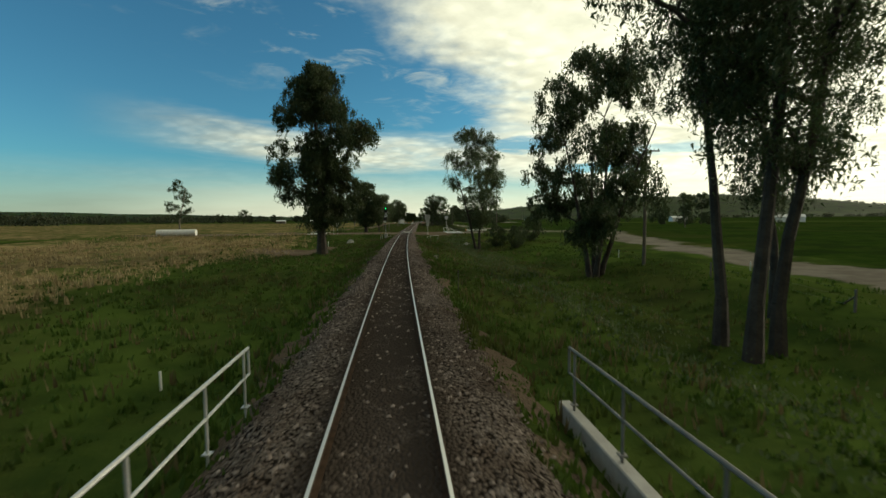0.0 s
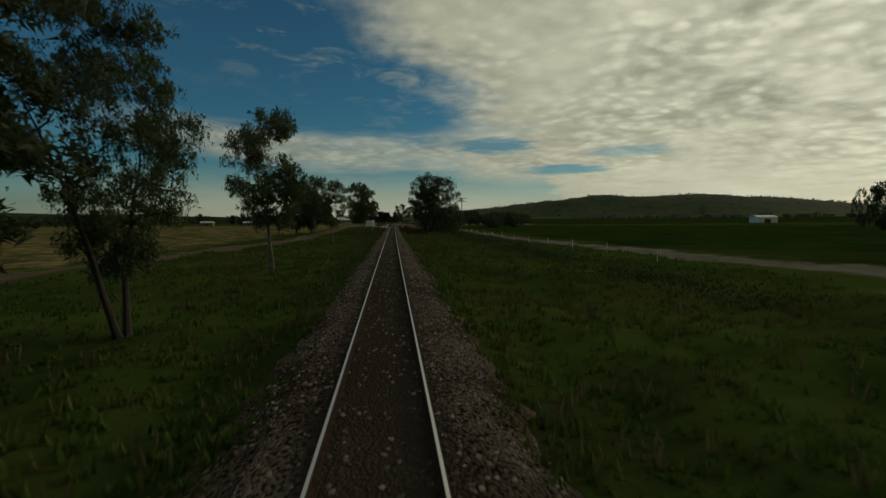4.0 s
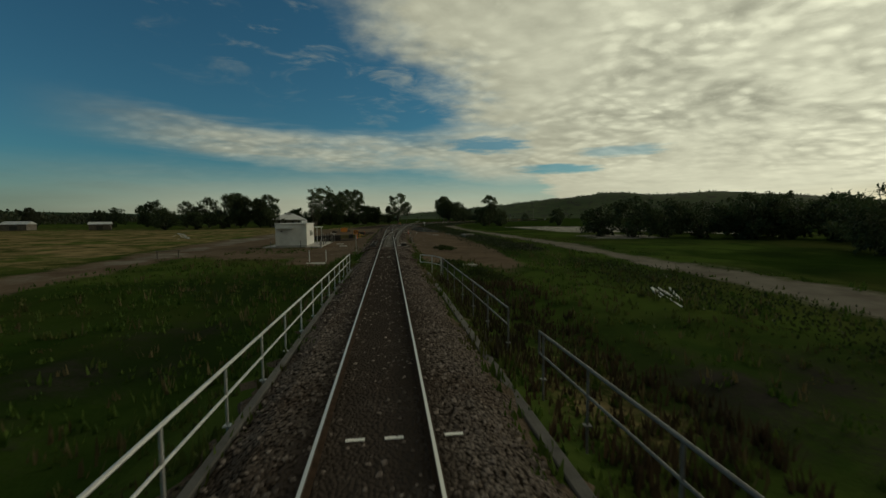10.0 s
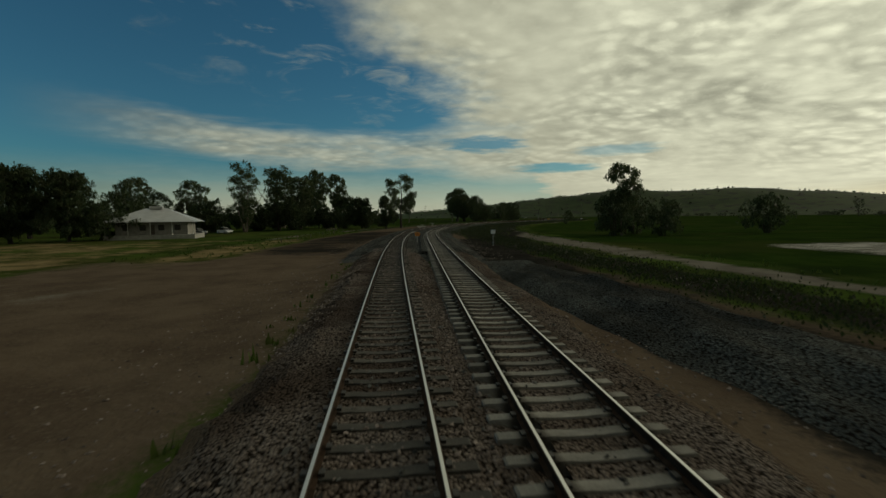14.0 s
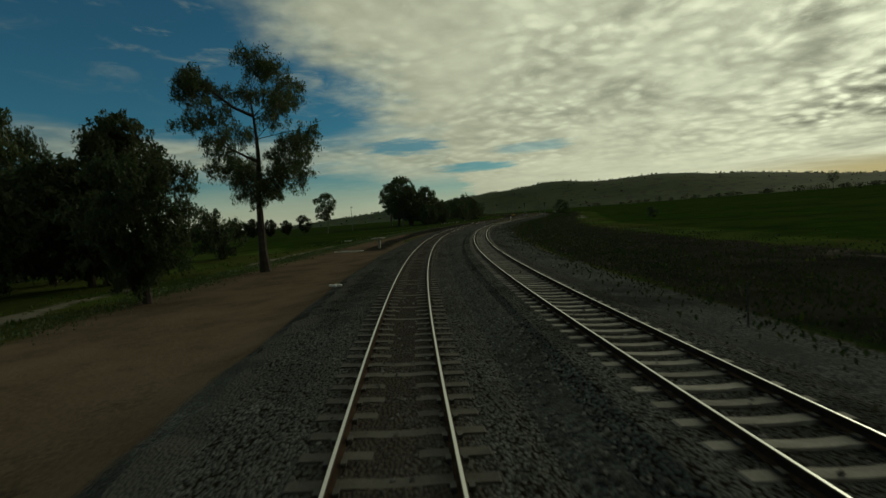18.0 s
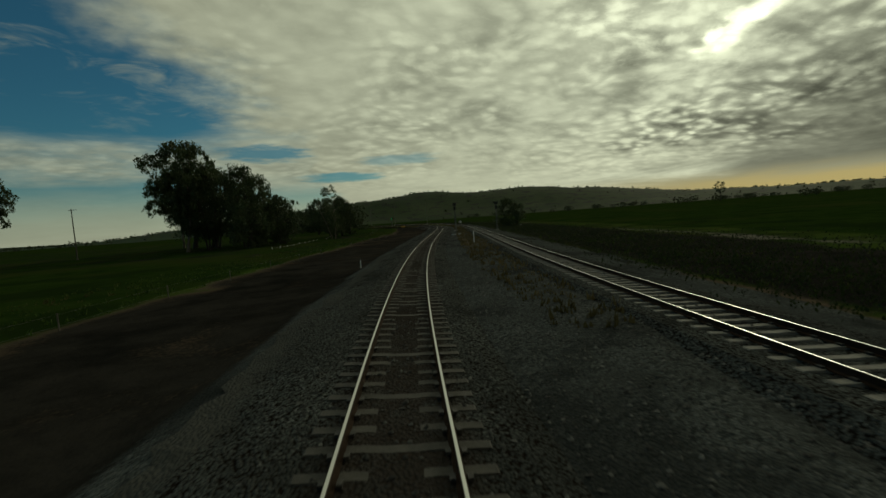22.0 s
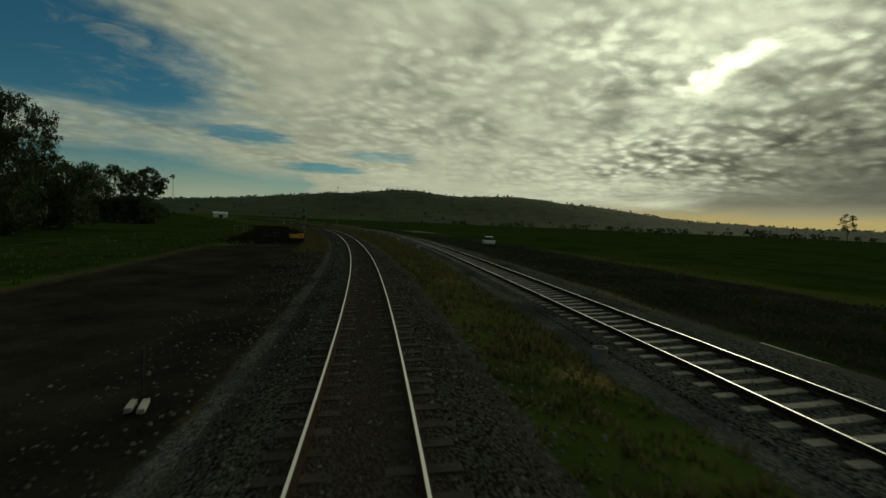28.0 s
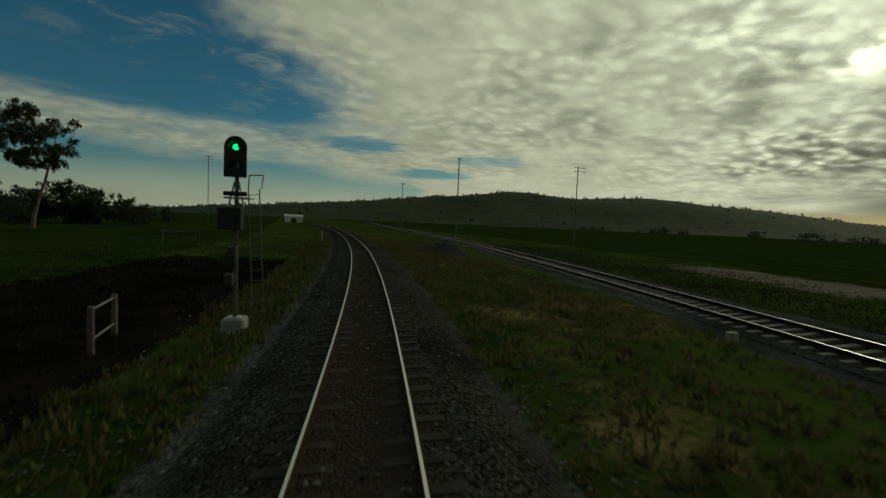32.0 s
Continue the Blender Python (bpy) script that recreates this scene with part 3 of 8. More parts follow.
def zones(s, d):
    """Which cover the ground carries at s, d: weights by name; dark also holds painted shade."""
    z = {}
    crossing = band(s, 92, 104, 1.2)
    road_r = np.interp(s, [-130, 0, 25, 52, 78, 98, 120, 150, 200, 260, 320, 420, 520, 640, 760, 820, 877, 905, 920, 937, 962], [24, 26.5, 31, 36.5, 41.5, 42, 37, 30, 23.5, 23.5, 22, 21.5, 24, 30, 32, 29, 27, 27, 31, 38, 39])
    gravel_road = band(d - road_r, -np.interp(s, [100, 200, 480, 560], [3.6, 1.9, 1.9, 1.1]), np.interp(s, [100, 200, 480, 560], [3.6, 1.9, 1.9, 1.1]), 0.6) * np.interp(s, [470, 500, 640, 700, 780, 800, 888, 905, 960, 980], [1.0, 0.4, 0.4, 0.75, 0.75, 0.1, 0.1, 0.4, 0.4, 0.0]) + band(s, 938, 958, 4) * band(d, 32, 42, 2) * 0.8 + 0.55 * band(s, 92, 112, 2) * band(d, 12, 42, 1) + band(s, 108, 135, 3) * band(d, 24, 36, 2)
    lane_d = np.interp(s, [92, 140, 200, 260, 286, 315, 340, 380, 420], [-60, -30, -19, -20, -23, -23, -24, -26, -26])
    lane = band(d - lane_d, -2.3, 2.3, 0.8) * band(s, 100, 420, 6)
    farm_lane = band(d - np.interp(s, [480, 560, 620, 660], [-24, -20, -16, -13]), -1.0, 1.0, 0.6) * band(s, 480, 640, 8)
    yard_l = band(s, 330, 600, 3) * band(d, -16, -2.6, 2.4) * (1 - 0.55 * smooth(s, 540, 600)) * (1 - 0.4 * band(s, 373, 385, 3) * band(d, -14, -4.6, 1.2))
    yard_r = (1 - 0.9 * band(s, 311, 323, 2.5) * band(d, 3.8, 7.6, 1.4)) * band(s, 318, 500, 6) * band(d, 3.2, np.interp(s, [318, 400, 450, 500], [11, 14, 12, 9]), 1.0)
    between = band(s, 470, 1000, 8) * band(d, 3.4, 100, 0.6) * (1 - smooth(d - second(s), -4.2, -3.2)) * np.where(s < 665, 0.1, np.where(s < 800, 0.45, 0.15))
    shoulder = band(d - second(s), 3.0, 5.6, 0.6) * band(s, 430, 1000, 8)
    ridge = band(s, 668, 800, 10) * band(d - np.interp(s, [600, 660, 760], [3.9, 4.6, 4.6]), -0.7, 1.0, 0.6)
    rim = np.interp(s, [520, 590, 640, 850, 866], [-9.5, -13, -15.5, -15, -9])
    strip = band(s, 520, 866, 8) * smooth(d, rim - 1.2, rim + 1.2) * (1 - smooth(d, -3.2, -2.0)) * (1 - 0.95 * band(s, 574, 602, 5) * band(d, -7.4, -4.4, 0.6))
    burnt = band(s, 860, 956, 6) * band(d, -16.5, -5.4, 0.7)
    z["stone"] = np.clip(0.28 * band(s, 332, 440, 8) * band(d, -27, -14, 1.5) + 0.35 * band(s, 63.5, 73, 1.5) * band(d, -22, -10.5, 1.2) + lane * 0.35 + crossing * band(d, -58, 16, 1.5) * 0.42 + gravel_road + farm_lane * 0.7 + shoulder * 0.25, 0, 1)
    z["dirt"] = np.clip(band(s, 89.5, 95, 1.2) * band(d, 2.6, 9, 1.5) + crossing * band(d, -58, 16, 1.5) + band(s, 63.5, 73, 1.5) * band(d, -22, -10.5, 1.2) + yard_l + yard_r + 0.9 * band(s, 332, 440, 8) * band(d, -27, -14, 1.5) + 0.8 * band(s, 323, 330, 1.5) * band(d, -9, -4.6, 1) + lane + strip * 0.95 + between * 0.5 + ridge + shoulder * 0.9, 0, 1)
    z["crop"] = np.clip(0.85 * band(s, 258, 318, 6) * band(d, -19, -3.6, 1.5) + band(s, -300, 150, 10) * smooth(d - road_r, 4.5, 6.5) + band(s, 400, 1200, 15) * smooth(d - road_r, 3, 6) + 0.9 * band(s, 590, 1200, 15) * smooth(-d, 14, 18) + 0.8 * band(s, 150, 330, 15) * smooth(d - road_r, 4, 7), 0, 1)
    z["straw"] = np.clip(band(s, 10, 95, 8) * band(d, -80, -18, 3) * 0.55 + band(s, 246, 262, 4) * band(d, 5, 14, 2) * 0.7 + band(s, 236, 312, 8) * band(d, 3.0, 6.5, 0.8) * 0.3 + band(s, 665, 800, 10) * band(d, 3.6, 7.5, 1.0) * 0.45 + band(s, 800, 1000, 10) * smooth(d, 3.0, 3.8) * (1 - smooth(d - second(s), -2.6, -2.0)) * 0.32 + band(s, 120, 480, 20) * smooth(-d, 24, 30) * 0.5 + band(s, 440, 480, 8) * band(d, -24, -16, 2) * 0.6, 0, 1)
    # right side, s 258 to 284: dark stands for deep shade in the hollow
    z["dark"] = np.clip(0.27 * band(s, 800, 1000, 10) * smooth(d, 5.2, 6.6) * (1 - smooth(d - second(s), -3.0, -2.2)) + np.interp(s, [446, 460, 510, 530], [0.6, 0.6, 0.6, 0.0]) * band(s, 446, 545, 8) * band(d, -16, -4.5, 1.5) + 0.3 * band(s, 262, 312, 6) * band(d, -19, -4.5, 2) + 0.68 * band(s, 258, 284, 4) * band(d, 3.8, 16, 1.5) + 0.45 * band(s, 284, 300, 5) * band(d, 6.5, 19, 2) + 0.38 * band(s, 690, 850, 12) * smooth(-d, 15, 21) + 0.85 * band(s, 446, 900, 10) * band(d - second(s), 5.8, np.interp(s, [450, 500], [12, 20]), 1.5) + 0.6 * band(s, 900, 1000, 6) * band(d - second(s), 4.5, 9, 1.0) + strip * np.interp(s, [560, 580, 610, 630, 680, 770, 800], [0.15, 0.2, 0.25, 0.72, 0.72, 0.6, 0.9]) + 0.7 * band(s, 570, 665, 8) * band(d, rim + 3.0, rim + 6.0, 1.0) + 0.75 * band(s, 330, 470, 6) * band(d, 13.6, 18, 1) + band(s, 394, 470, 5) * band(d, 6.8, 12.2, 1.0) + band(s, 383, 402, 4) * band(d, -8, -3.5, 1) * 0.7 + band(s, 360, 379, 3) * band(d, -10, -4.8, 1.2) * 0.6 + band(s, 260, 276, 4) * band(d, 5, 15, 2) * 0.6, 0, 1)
    z["burnt"] = burnt
    z["grit"] = 1.6 * band(s, 436, 1000, 8) * np.maximum(band(d, np.interp(s, [775, 800], [-4.2, -2.7]), np.interp(s, [775, 800], [3.6, 2.4]), 0.5), band(d, 3.0, 100, 0.5) * (1 - smooth(d - second(s), np.interp(s, [495, 510], [3.0, 4.6]), np.interp(s, [495, 510], [3.8, 5.6]))) * np.where(s < 800, 1.0 - 0.8 * np.clip(ridge, 0, 1), smooth(d - second(s), -2.7, -2.0)))
    z["pale"] = band(s, 380, 449, 4) * band(d, 40, 92, 2.0) * 0.9 + band(s, 352, 366, 3) * band(d, 34, 44, 1.5)
    return z


def build_ground():
    ss = np.concatenate([[-3500, -900], np.arange(-130, 1101, 2.0), [1300, 2000, 4200]])
    far = [75, 100, 150, 240, 420, 800, 1600, 3200, 4600]
    n, m = len(ss), len(DS)
    cols = []
    zs = {k: [] for k in ("straw", "crop", "dirt", "dark", "stone", "burnt", "pale", "grit")}
    inside = np.clip(ss, -130, 1100)
    x, y, h, _ = along(inside)
    ex = ss - inside
    x, y = x - np.sin(h) * ex, y + np.cos(h) * ex
    f = (np.arange(n) - 0.0) / (n - 1)

    def add(px, py, pz, sv, dv):
        cols.append(np.stack([px, py, pz], 1))
        w = zones(sv, dv)
        for k in zs:
            zs[k].append(np.clip(w[k], 0, 1.7) * np.ones(n))

    for r in reversed(far):
        a = radians(172) * (1 - f) + radians(8) * f + np.mean(h)
        ex_, ey_ = x - 60 * np.cos(h), y - 60 * np.sin(h)
        add(ex_ - (r - 60) * np.sin(a), ey_ + (r - 60) * np.cos(a), np.full(n, -1.0) + 0.3 * np.sin(f * 90 + r), inside, np.full(n, -float(r)))
    for d in DS:
        add(x + d * np.cos(h), y + d * np.sin(h), level(inside, np.full(n, d)), inside, np.full(n, d))
    for r in far:
        a = -(radians(172) * (1 - f) + radians(8) * f) + np.mean(h)
        ex_, ey_ = x + 60 * np.cos(h), y + 60 * np.sin(h)
        add(ex_ - (r - 60) * np.sin(a), ey_ + (r - 60) * np.cos(a), np.full(n, -1.0) + 0.3 * np.sin(f * 70 + r), inside, np.full(n, float(r)))
    c = len(cols)
    v = np.stack(cols, 1).reshape(-1, 3)
    i = np.arange(n - 1)[:, None] * c + np.arange(c - 1)[None, :]
    faces = np.stack([i, i + 1, i + c + 1, i + c], -1).reshape(-1, 4)
    ob = raw("ground", v.tolist(), faces.tolist(), M_GROUND, smooth=True)
    for k in zs:
        a = ob.data.attributes.new(k, "FLOAT", "POINT")
        a.data.foreach_set("value", np.stack(zs[k], 1).ravel().astype(np.float32))
    return tagged(ob, "grassy paddocks, bare earth and crop land beside the railway", "ground", kind="structure")


build_ground()


# ---- the railway ----
def swept(name, s0, s1, step, profile, offset, mat, parent=None, label="", tilt=True, worn=None, closed=False, smooth_shade=False, loose=None):
    """A profile of (d, z) points drawn along the track; offset(s) shifts it sideways."""
    ss = np.arange(s0, s1 + 0.01, step)
    x, y, h, k = along(ss)
    off = offset(ss)
    p = np.array(profile)
    vs = []
    rs = np.random.RandomState(int(abs(s0) * 7 + s1))
    for d, z in p:
        if loose and abs(d) > (1.6 if s0 < 440 else 2.8):
            d = d + np.sign(d) * (rs.normal(0, 0.10, len(ss)) + 0.16 * np.sin(ss * 0.37 + 9 * d) * np.sin(ss * 0.11 + d))
            z = z + rs.normal(0, 0.025, len(ss))
        if tilt:
            dd, zz = off + d * np.cos(k) + z * np.sin(k), z * np.cos(k) - d * np.sin(k)
        else:
            dd, zz = off + d + 0 * ss, z + 0 * ss
        vs.append(np.stack([x + dd * np.cos(h), y + dd * np.sin(h), zz], 1))
    v = np.stack(vs, 1)
    n, m = v.shape[:2]
    j = np.arange(m if closed else m - 1)
    i = np.arange(n - 1)[:, None] * m
    faces = np.stack([i + j, i + (j + 1) % m, i + m + (j + 1) % m, i + m + j], -1).reshape(-1, 4)
    fl = faces[:, ::-1].tolist()
    if closed:
        fl.append(list(range(m)))
        fl.append([(n - 1) * m + q for q in range(m)][::-1])
    ob = raw(name, v.reshape(-1, 3).tolist(), fl, mat, parent, label, smooth_shade)
    if loose:
        a = ob.data.attributes.new("wash", "FLOAT", "POINT")
        a.data.foreach_set("value", np.tile(np.array([np.interp(abs(d), (loose - 1.0, loose), (0.0, 1.0)) for d, z in profile], np.float32), n))
    if worn is not None:
        a = ob.data.attributes.new("worn", "FLOAT", "POINT")
        a.data.foreach_set("value", np.tile(np.array(worn, np.float32), n))
    return ob


def zero(s):
    return 0 * s


# head, web and foot of a flat-bottomed rail; the head's top lies at z = 0
RAIL = [(-0.070, -0.160), (-0.070, -0.148), (-0.010, -0.128), (-0.009, -0.045), (-0.034, -0.036), (-0.035, -0.008), (-0.026, -0.001), (-0.017, 0.0),
        (0.017, 0.0), (0.026, -0.001), (0.035, -0.008), (0.034, -0.036), (0.009, -0.045), (0.010, -0.128), (0.070, -0.148), (0.070, -0.160)]
WORN = [0, 0, 0, 0, 0, 0, 0.1, 1, 1, 0.1, 0, 0, 0, 0, 0, 0]
GAUGE = 0.7525
BED = [(-3.6, -0.75), (-2.9, -0.62), (-2.3, -0.36), (-1.75, -0.20), (-1.2, -0.185), (-0.80, -0.175), (-0.5, -0.165), (0, -0.16), (0.5, -0.165), (0.80, -0.175), (1.2, -0.185), (1.75, -0.20), (2.3, -0.36), (2.9, -0.62), (3.6, -0.75)]


BED_OLD = [(-2.9, -0.80), (-2.4, -0.56), (-2.0, -0.36), (-1.6, -0.20), (-1.2, -0.172)] + [p for p in BED if abs(p[0]) < 1] + [(1.2, -0.172), (1.6, -0.20), (2.0, -0.36), (2.4, -0.56), (2.9, -0.80)]
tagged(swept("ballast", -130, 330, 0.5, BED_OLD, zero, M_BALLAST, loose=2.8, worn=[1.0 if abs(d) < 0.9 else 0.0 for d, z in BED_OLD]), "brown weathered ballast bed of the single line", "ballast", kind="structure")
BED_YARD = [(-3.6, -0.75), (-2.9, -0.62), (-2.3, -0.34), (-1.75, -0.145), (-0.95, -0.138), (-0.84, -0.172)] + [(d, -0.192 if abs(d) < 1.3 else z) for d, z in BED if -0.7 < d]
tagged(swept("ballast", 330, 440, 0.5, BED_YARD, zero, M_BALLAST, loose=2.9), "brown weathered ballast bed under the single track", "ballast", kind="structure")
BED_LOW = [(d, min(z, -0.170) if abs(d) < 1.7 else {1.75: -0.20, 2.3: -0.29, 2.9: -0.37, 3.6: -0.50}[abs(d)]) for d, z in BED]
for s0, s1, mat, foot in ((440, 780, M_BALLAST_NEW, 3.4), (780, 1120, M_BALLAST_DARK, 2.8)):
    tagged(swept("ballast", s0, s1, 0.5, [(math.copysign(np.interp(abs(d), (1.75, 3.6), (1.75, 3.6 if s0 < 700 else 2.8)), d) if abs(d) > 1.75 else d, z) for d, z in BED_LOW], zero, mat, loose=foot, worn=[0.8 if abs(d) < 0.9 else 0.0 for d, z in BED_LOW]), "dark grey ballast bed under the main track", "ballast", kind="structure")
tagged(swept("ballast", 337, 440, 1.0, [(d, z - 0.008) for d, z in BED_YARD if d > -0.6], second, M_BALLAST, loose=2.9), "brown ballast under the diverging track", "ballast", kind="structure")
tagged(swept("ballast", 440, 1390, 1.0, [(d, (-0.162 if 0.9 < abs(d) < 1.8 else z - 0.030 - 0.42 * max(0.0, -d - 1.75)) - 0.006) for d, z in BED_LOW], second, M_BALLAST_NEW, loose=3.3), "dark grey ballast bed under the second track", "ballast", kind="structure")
main_track = thing("railway_track", None, "single railway line of bright worn rails on dirty concrete sleepers", "railway track", kind="structure")
for side in (-GAUGE, GAUGE):
    swept("rail", -130, 1120, 2.0, [(side + d, z) for d, z in RAIL], zero, M_RAIL, main_track, worn=WORN, closed=True)
loop_track = thing("railway_track", None, "second railway line on pale concrete sleepers beside the main line", "railway track", kind="structure")
for side, a in ((-GAUGE, 345), (GAUGE, 345)):
    swept("rail", a, 1391, 2.0, [(side + d, z) for d, z in RAIL], second, M_RAIL, loop_track, worn=WORN, closed=True)
# ---- trees ----
def tree_mesh(seed, height, wide, base=0.25, peak=0.5, round_=0.6, clumps=80, puff=0.075, leaves=12000, leaf=0.15, trunks=1, fork=0.35, lean=0.05, girth=0.017, inner=0.45, droop=0.5, limb=1.0, bend=0.10):
    """Trunk, limbs that fork into the crown, and leaves gathered in uneven clumps at the limbs' ends.
    base, peak: where the crown begins and is widest, as parts of the height; fork: where the trunk divides; inner: how far inside the crown leaves grow."""
    r = random.Random(seed)
    wood = bmesh.new()
    # the clumps of the crown
    cl = []
    lobes = [(r.uniform(0, 6.283), r.uniform(0.7, 1.25)) for _ in range(7)]
    for k in range(clumps):
        f = (k + r.random()) / clumps
        prof = math.sin(math.pi * (0.5 * f / peak if f < peak else 0.5 + 0.5 * (f - peak) / (1 - peak) * 0.93)) ** round_
        a = r.uniform(0, 6.283)
        lob = 0.9 + 0.18 * math.sin(2 * a + lobes[0][0] + 4 * f) + 0.14 * math.sin(3 * a + lobes[1][0] - 7 * f)
        rad = wide / 2 * prof * lob * (inner + (1 - inner) * r.random() ** 0.5) * r.choice((1, 1, 1, 0.55))
        z = height * (base + (1 - base) * f * 0.97)
        cl.append(Vector((rad * math.cos(a), rad * math.sin(a), z)))
    # trunks and main limbs
    arms = []
    for t in range(trunks):
        a = 6.283 * t / trunks + r.uniform(-0.5, 0.5)
        o = lean if trunks == 1 else 0.16 + lean
        p = Vector((math.cos(a), math.sin(a), 0)) * (0.0 if trunks == 1 else 0.3) + Vector((0, 0, -0.35))
        rad = height * girth / trunks ** 0.45 + 0.03
        w = Vector((math.cos(a) * o, math.sin(a) * o, 1)).normalized()
        steps = 8
        top = height * (0.86 if trunks == 1 else 0.72)
        for k in range(steps):
            w = (w + Vector((r.uniform(-bend, bend), r.uniform(-bend, bend), 0.03))).normalized()
            q = p + w * top / steps
            f0, f1 = 1 - 0.85 * (k / steps) ** 0.8, 1 - 0.85 * ((k + 1) / steps) ** 0.8
            rod(wood, p, q, rad * f0 * (1.25 if k == 0 else 1), rad * f1, 8, cap=False)
            if (k + 1) / steps * top / height > fork * 0.8:
                arms.append((q.copy(), rad * f1))
            p = q
    # boughs towards groups of clumps, then twigs to each clump
    boughs = []
    for k in range(max(6, clumps // 7)):
        c = cl[r.randrange(clumps)]
        under = [a for a in arms if a[0].z < c.z - 0.03 * height] or arms[:2]
        a, ra = min(under, key=lambda e: (e[0] - c).length + 0.5 * abs(c.z - e[0].z - 0.5 * (c - e[0]).length))
        m1 = a.lerp(c, 0.4) + Vector((r.uniform(-0.3, 0.3), r.uniform(-0.3, 0.3), -0.04 * (c - a).length))
        m2 = a.lerp(c, 0.75) + Vector((r.uniform(-0.3, 0.3), r.uniform(-0.3, 0.3), 0.02))
        rb = limb * max(0.03, min(ra * 0.7, (c - a).length * 0.014 + 0.02))
        for u, v, x0, x1 in ((a, m1, 1, 0.75), (m1, m2, 0.75, 0.5), (m2, c, 0.5, 0.25)):
            rod(wood, u, v, rb * x0, rb * x1, 6, cap=False)
        boughs += [(m1, rb * 0.6), (m2, rb * 0.45), (c, rb * 0.3)]
    for c in cl:
        a, ra = min(boughs + arms, key=lambda e: (e[0] - c).length + (2.0 if e[0].z > c.z else 0.0))
        m1 = a.lerp(c, 0.55) + Vector((r.uniform(-0.25, 0.25), r.uniform(-0.25, 0.25), r.uniform(-0.2, 0.3)))
        rb = min(ra * 0.6, 0.035) + 0.008
        rod(wood, a, m1, rb, rb * 0.7, 4, cap=False)
        rod(wood, m1, c, rb * 0.7, rb * 0.35, 4, cap=False)
    rng = np.random.RandomState(seed)
    pts = np.array([tuple(c) for c in cl])
    size = puff * height * rng.uniform(0.55, 1.4, clumps)
    # each clump is a solid lobe of short hanging strands; leaves lie along the strands
    per = 22
    m = clumps * per
    way = rng.normal(0, 1, (m, 3))
    way /= np.linalg.norm(way, axis=1, keepdims=True)
    big = np.repeat(size, per)
    root = np.repeat(pts, per, 0) + way * (big * rng.rand(m) ** 0.4 * 0.9)[:, None] * np.array([1.0, 1.0, 0.72])
    fall = big * rng.uniform(0.15, 0.6, m) * (0.5 + droop)
    swing = way * np.array([0.25, 0.25, 0.0])
    pick = rng.choice(m, leaves, p=big ** 2 / (big ** 2).sum())
    f = rng.rand(leaves)
    c = root[pick] + swing[pick] * (fall[pick] * f)[:, None] + rng.normal(0, 0.1, (leaves, 3)) * big[pick][:, None]
    c[:, 2] -= fall[pick] * f
    a = rng.uniform(0, 6.283, leaves)
    ux = np.stack([np.cos(a), np.sin(a), rng.uniform(-0.7, 0.7, leaves)], 1)
    uz = rng.normal(0, 0.5, (leaves, 3)) + np.array([0, 0, -0.8])
    uz /= np.linalg.norm(uz, axis=1, keepdims=True)
    sz = leaf * rng.uniform(0.55, 1.45, (leaves, 1))
    wid, lon = ux * sz * 0.42, uz * sz * 1.15
    v = np.stack([c - lon + wid, c - lon * 0.7 - wid, c + lon], 1)
    return wood, v


TREES = {}


def tree(kind, s, d, z=None, scale=1.0, turn=0.0, label="", group="", broad=1.0):
    """A tree of one of the kinds below at s, d; trees of one kind share their meshes."""
    spec = dict(KINDS[kind])
    bark, leafm, text = spec.pop("bark"), spec.pop("leafm"), spec.pop("label")
    if z is None:
        z = float(level(s, d))
    m = Matrix.Translation(spot(s, d, z)) @ Matrix.Rotation(radians(turn), 4, "Z") @ Matrix.Diagonal((scale * broad, scale * broad, scale, 1))
    if kind not in TREES:
        wood, v = tree_mesh(**spec)
        ob = thing("tree", None, text, "tree")
        part("trunk", wood, bark, ob)
        quads("crown", v, len(v), leafm, ob)
        TREES[kind] = ob
        ob.matrix_world = m
    else:
        src = TREES[kind]
        ob = copy_thing(src, m)
        ob.matrix_basis = m
    if label:
        ob["label"] = label
    if group:
        ob["group"] = group
    return ob


KINDS = {}
KINDS["tall"] = dict(seed=3, height=22, wide=12.2, base=0.2, peak=0.58, round_=0.5, clumps=80, puff=0.088, leaves=80000, leaf=0.15, fork=0.15, girth=0.026, inner=0.25, bark=M_BARK_DARK, leafm=M_LEAF_DARK, label="tall dense dark green gum tree with hanging leaves")
KINDS["oval"] = dict(seed=5, height=19.5, wide=10.4, base=0.22, peak=0.55, round_=0.5, clumps=84, puff=0.068, leaves=52000, leaf=0.105, limb=1.4, trunks=2, fork=0.2, girth=0.015, inner=0.45, bark=M_BARK_DARK, leafm=M_LEAF, label="oval open-crowned gum tree with many upright limbs")
KINDS["open"] = dict(seed=8, height=18, wide=10, base=0.34, peak=0.6, round_=0.55, clumps=36, puff=0.088, leaves=26000, leaf=0.13, fork=0.3, girth=0.012, bend=0.14, inner=0.5, limb=1.4, bark=M_BARK_PALE, leafm=M_LEAF, label="open-crowned pale-barked gum tree with clumps of hanging leaves")
KINDS["multi"] = dict(seed=12, height=18, wide=13.0, base=0.2, peak=0.5, round_=0.55, clumps=60, puff=0.094, leaves=36000, leaf=0.15, trunks=3, fork=0.15, girth=0.02, inner=0.4, bark=M_BARK_DARK, leafm=M_LEAF_DARK, label="many-stemmed dark gum tree with drooping sprays")
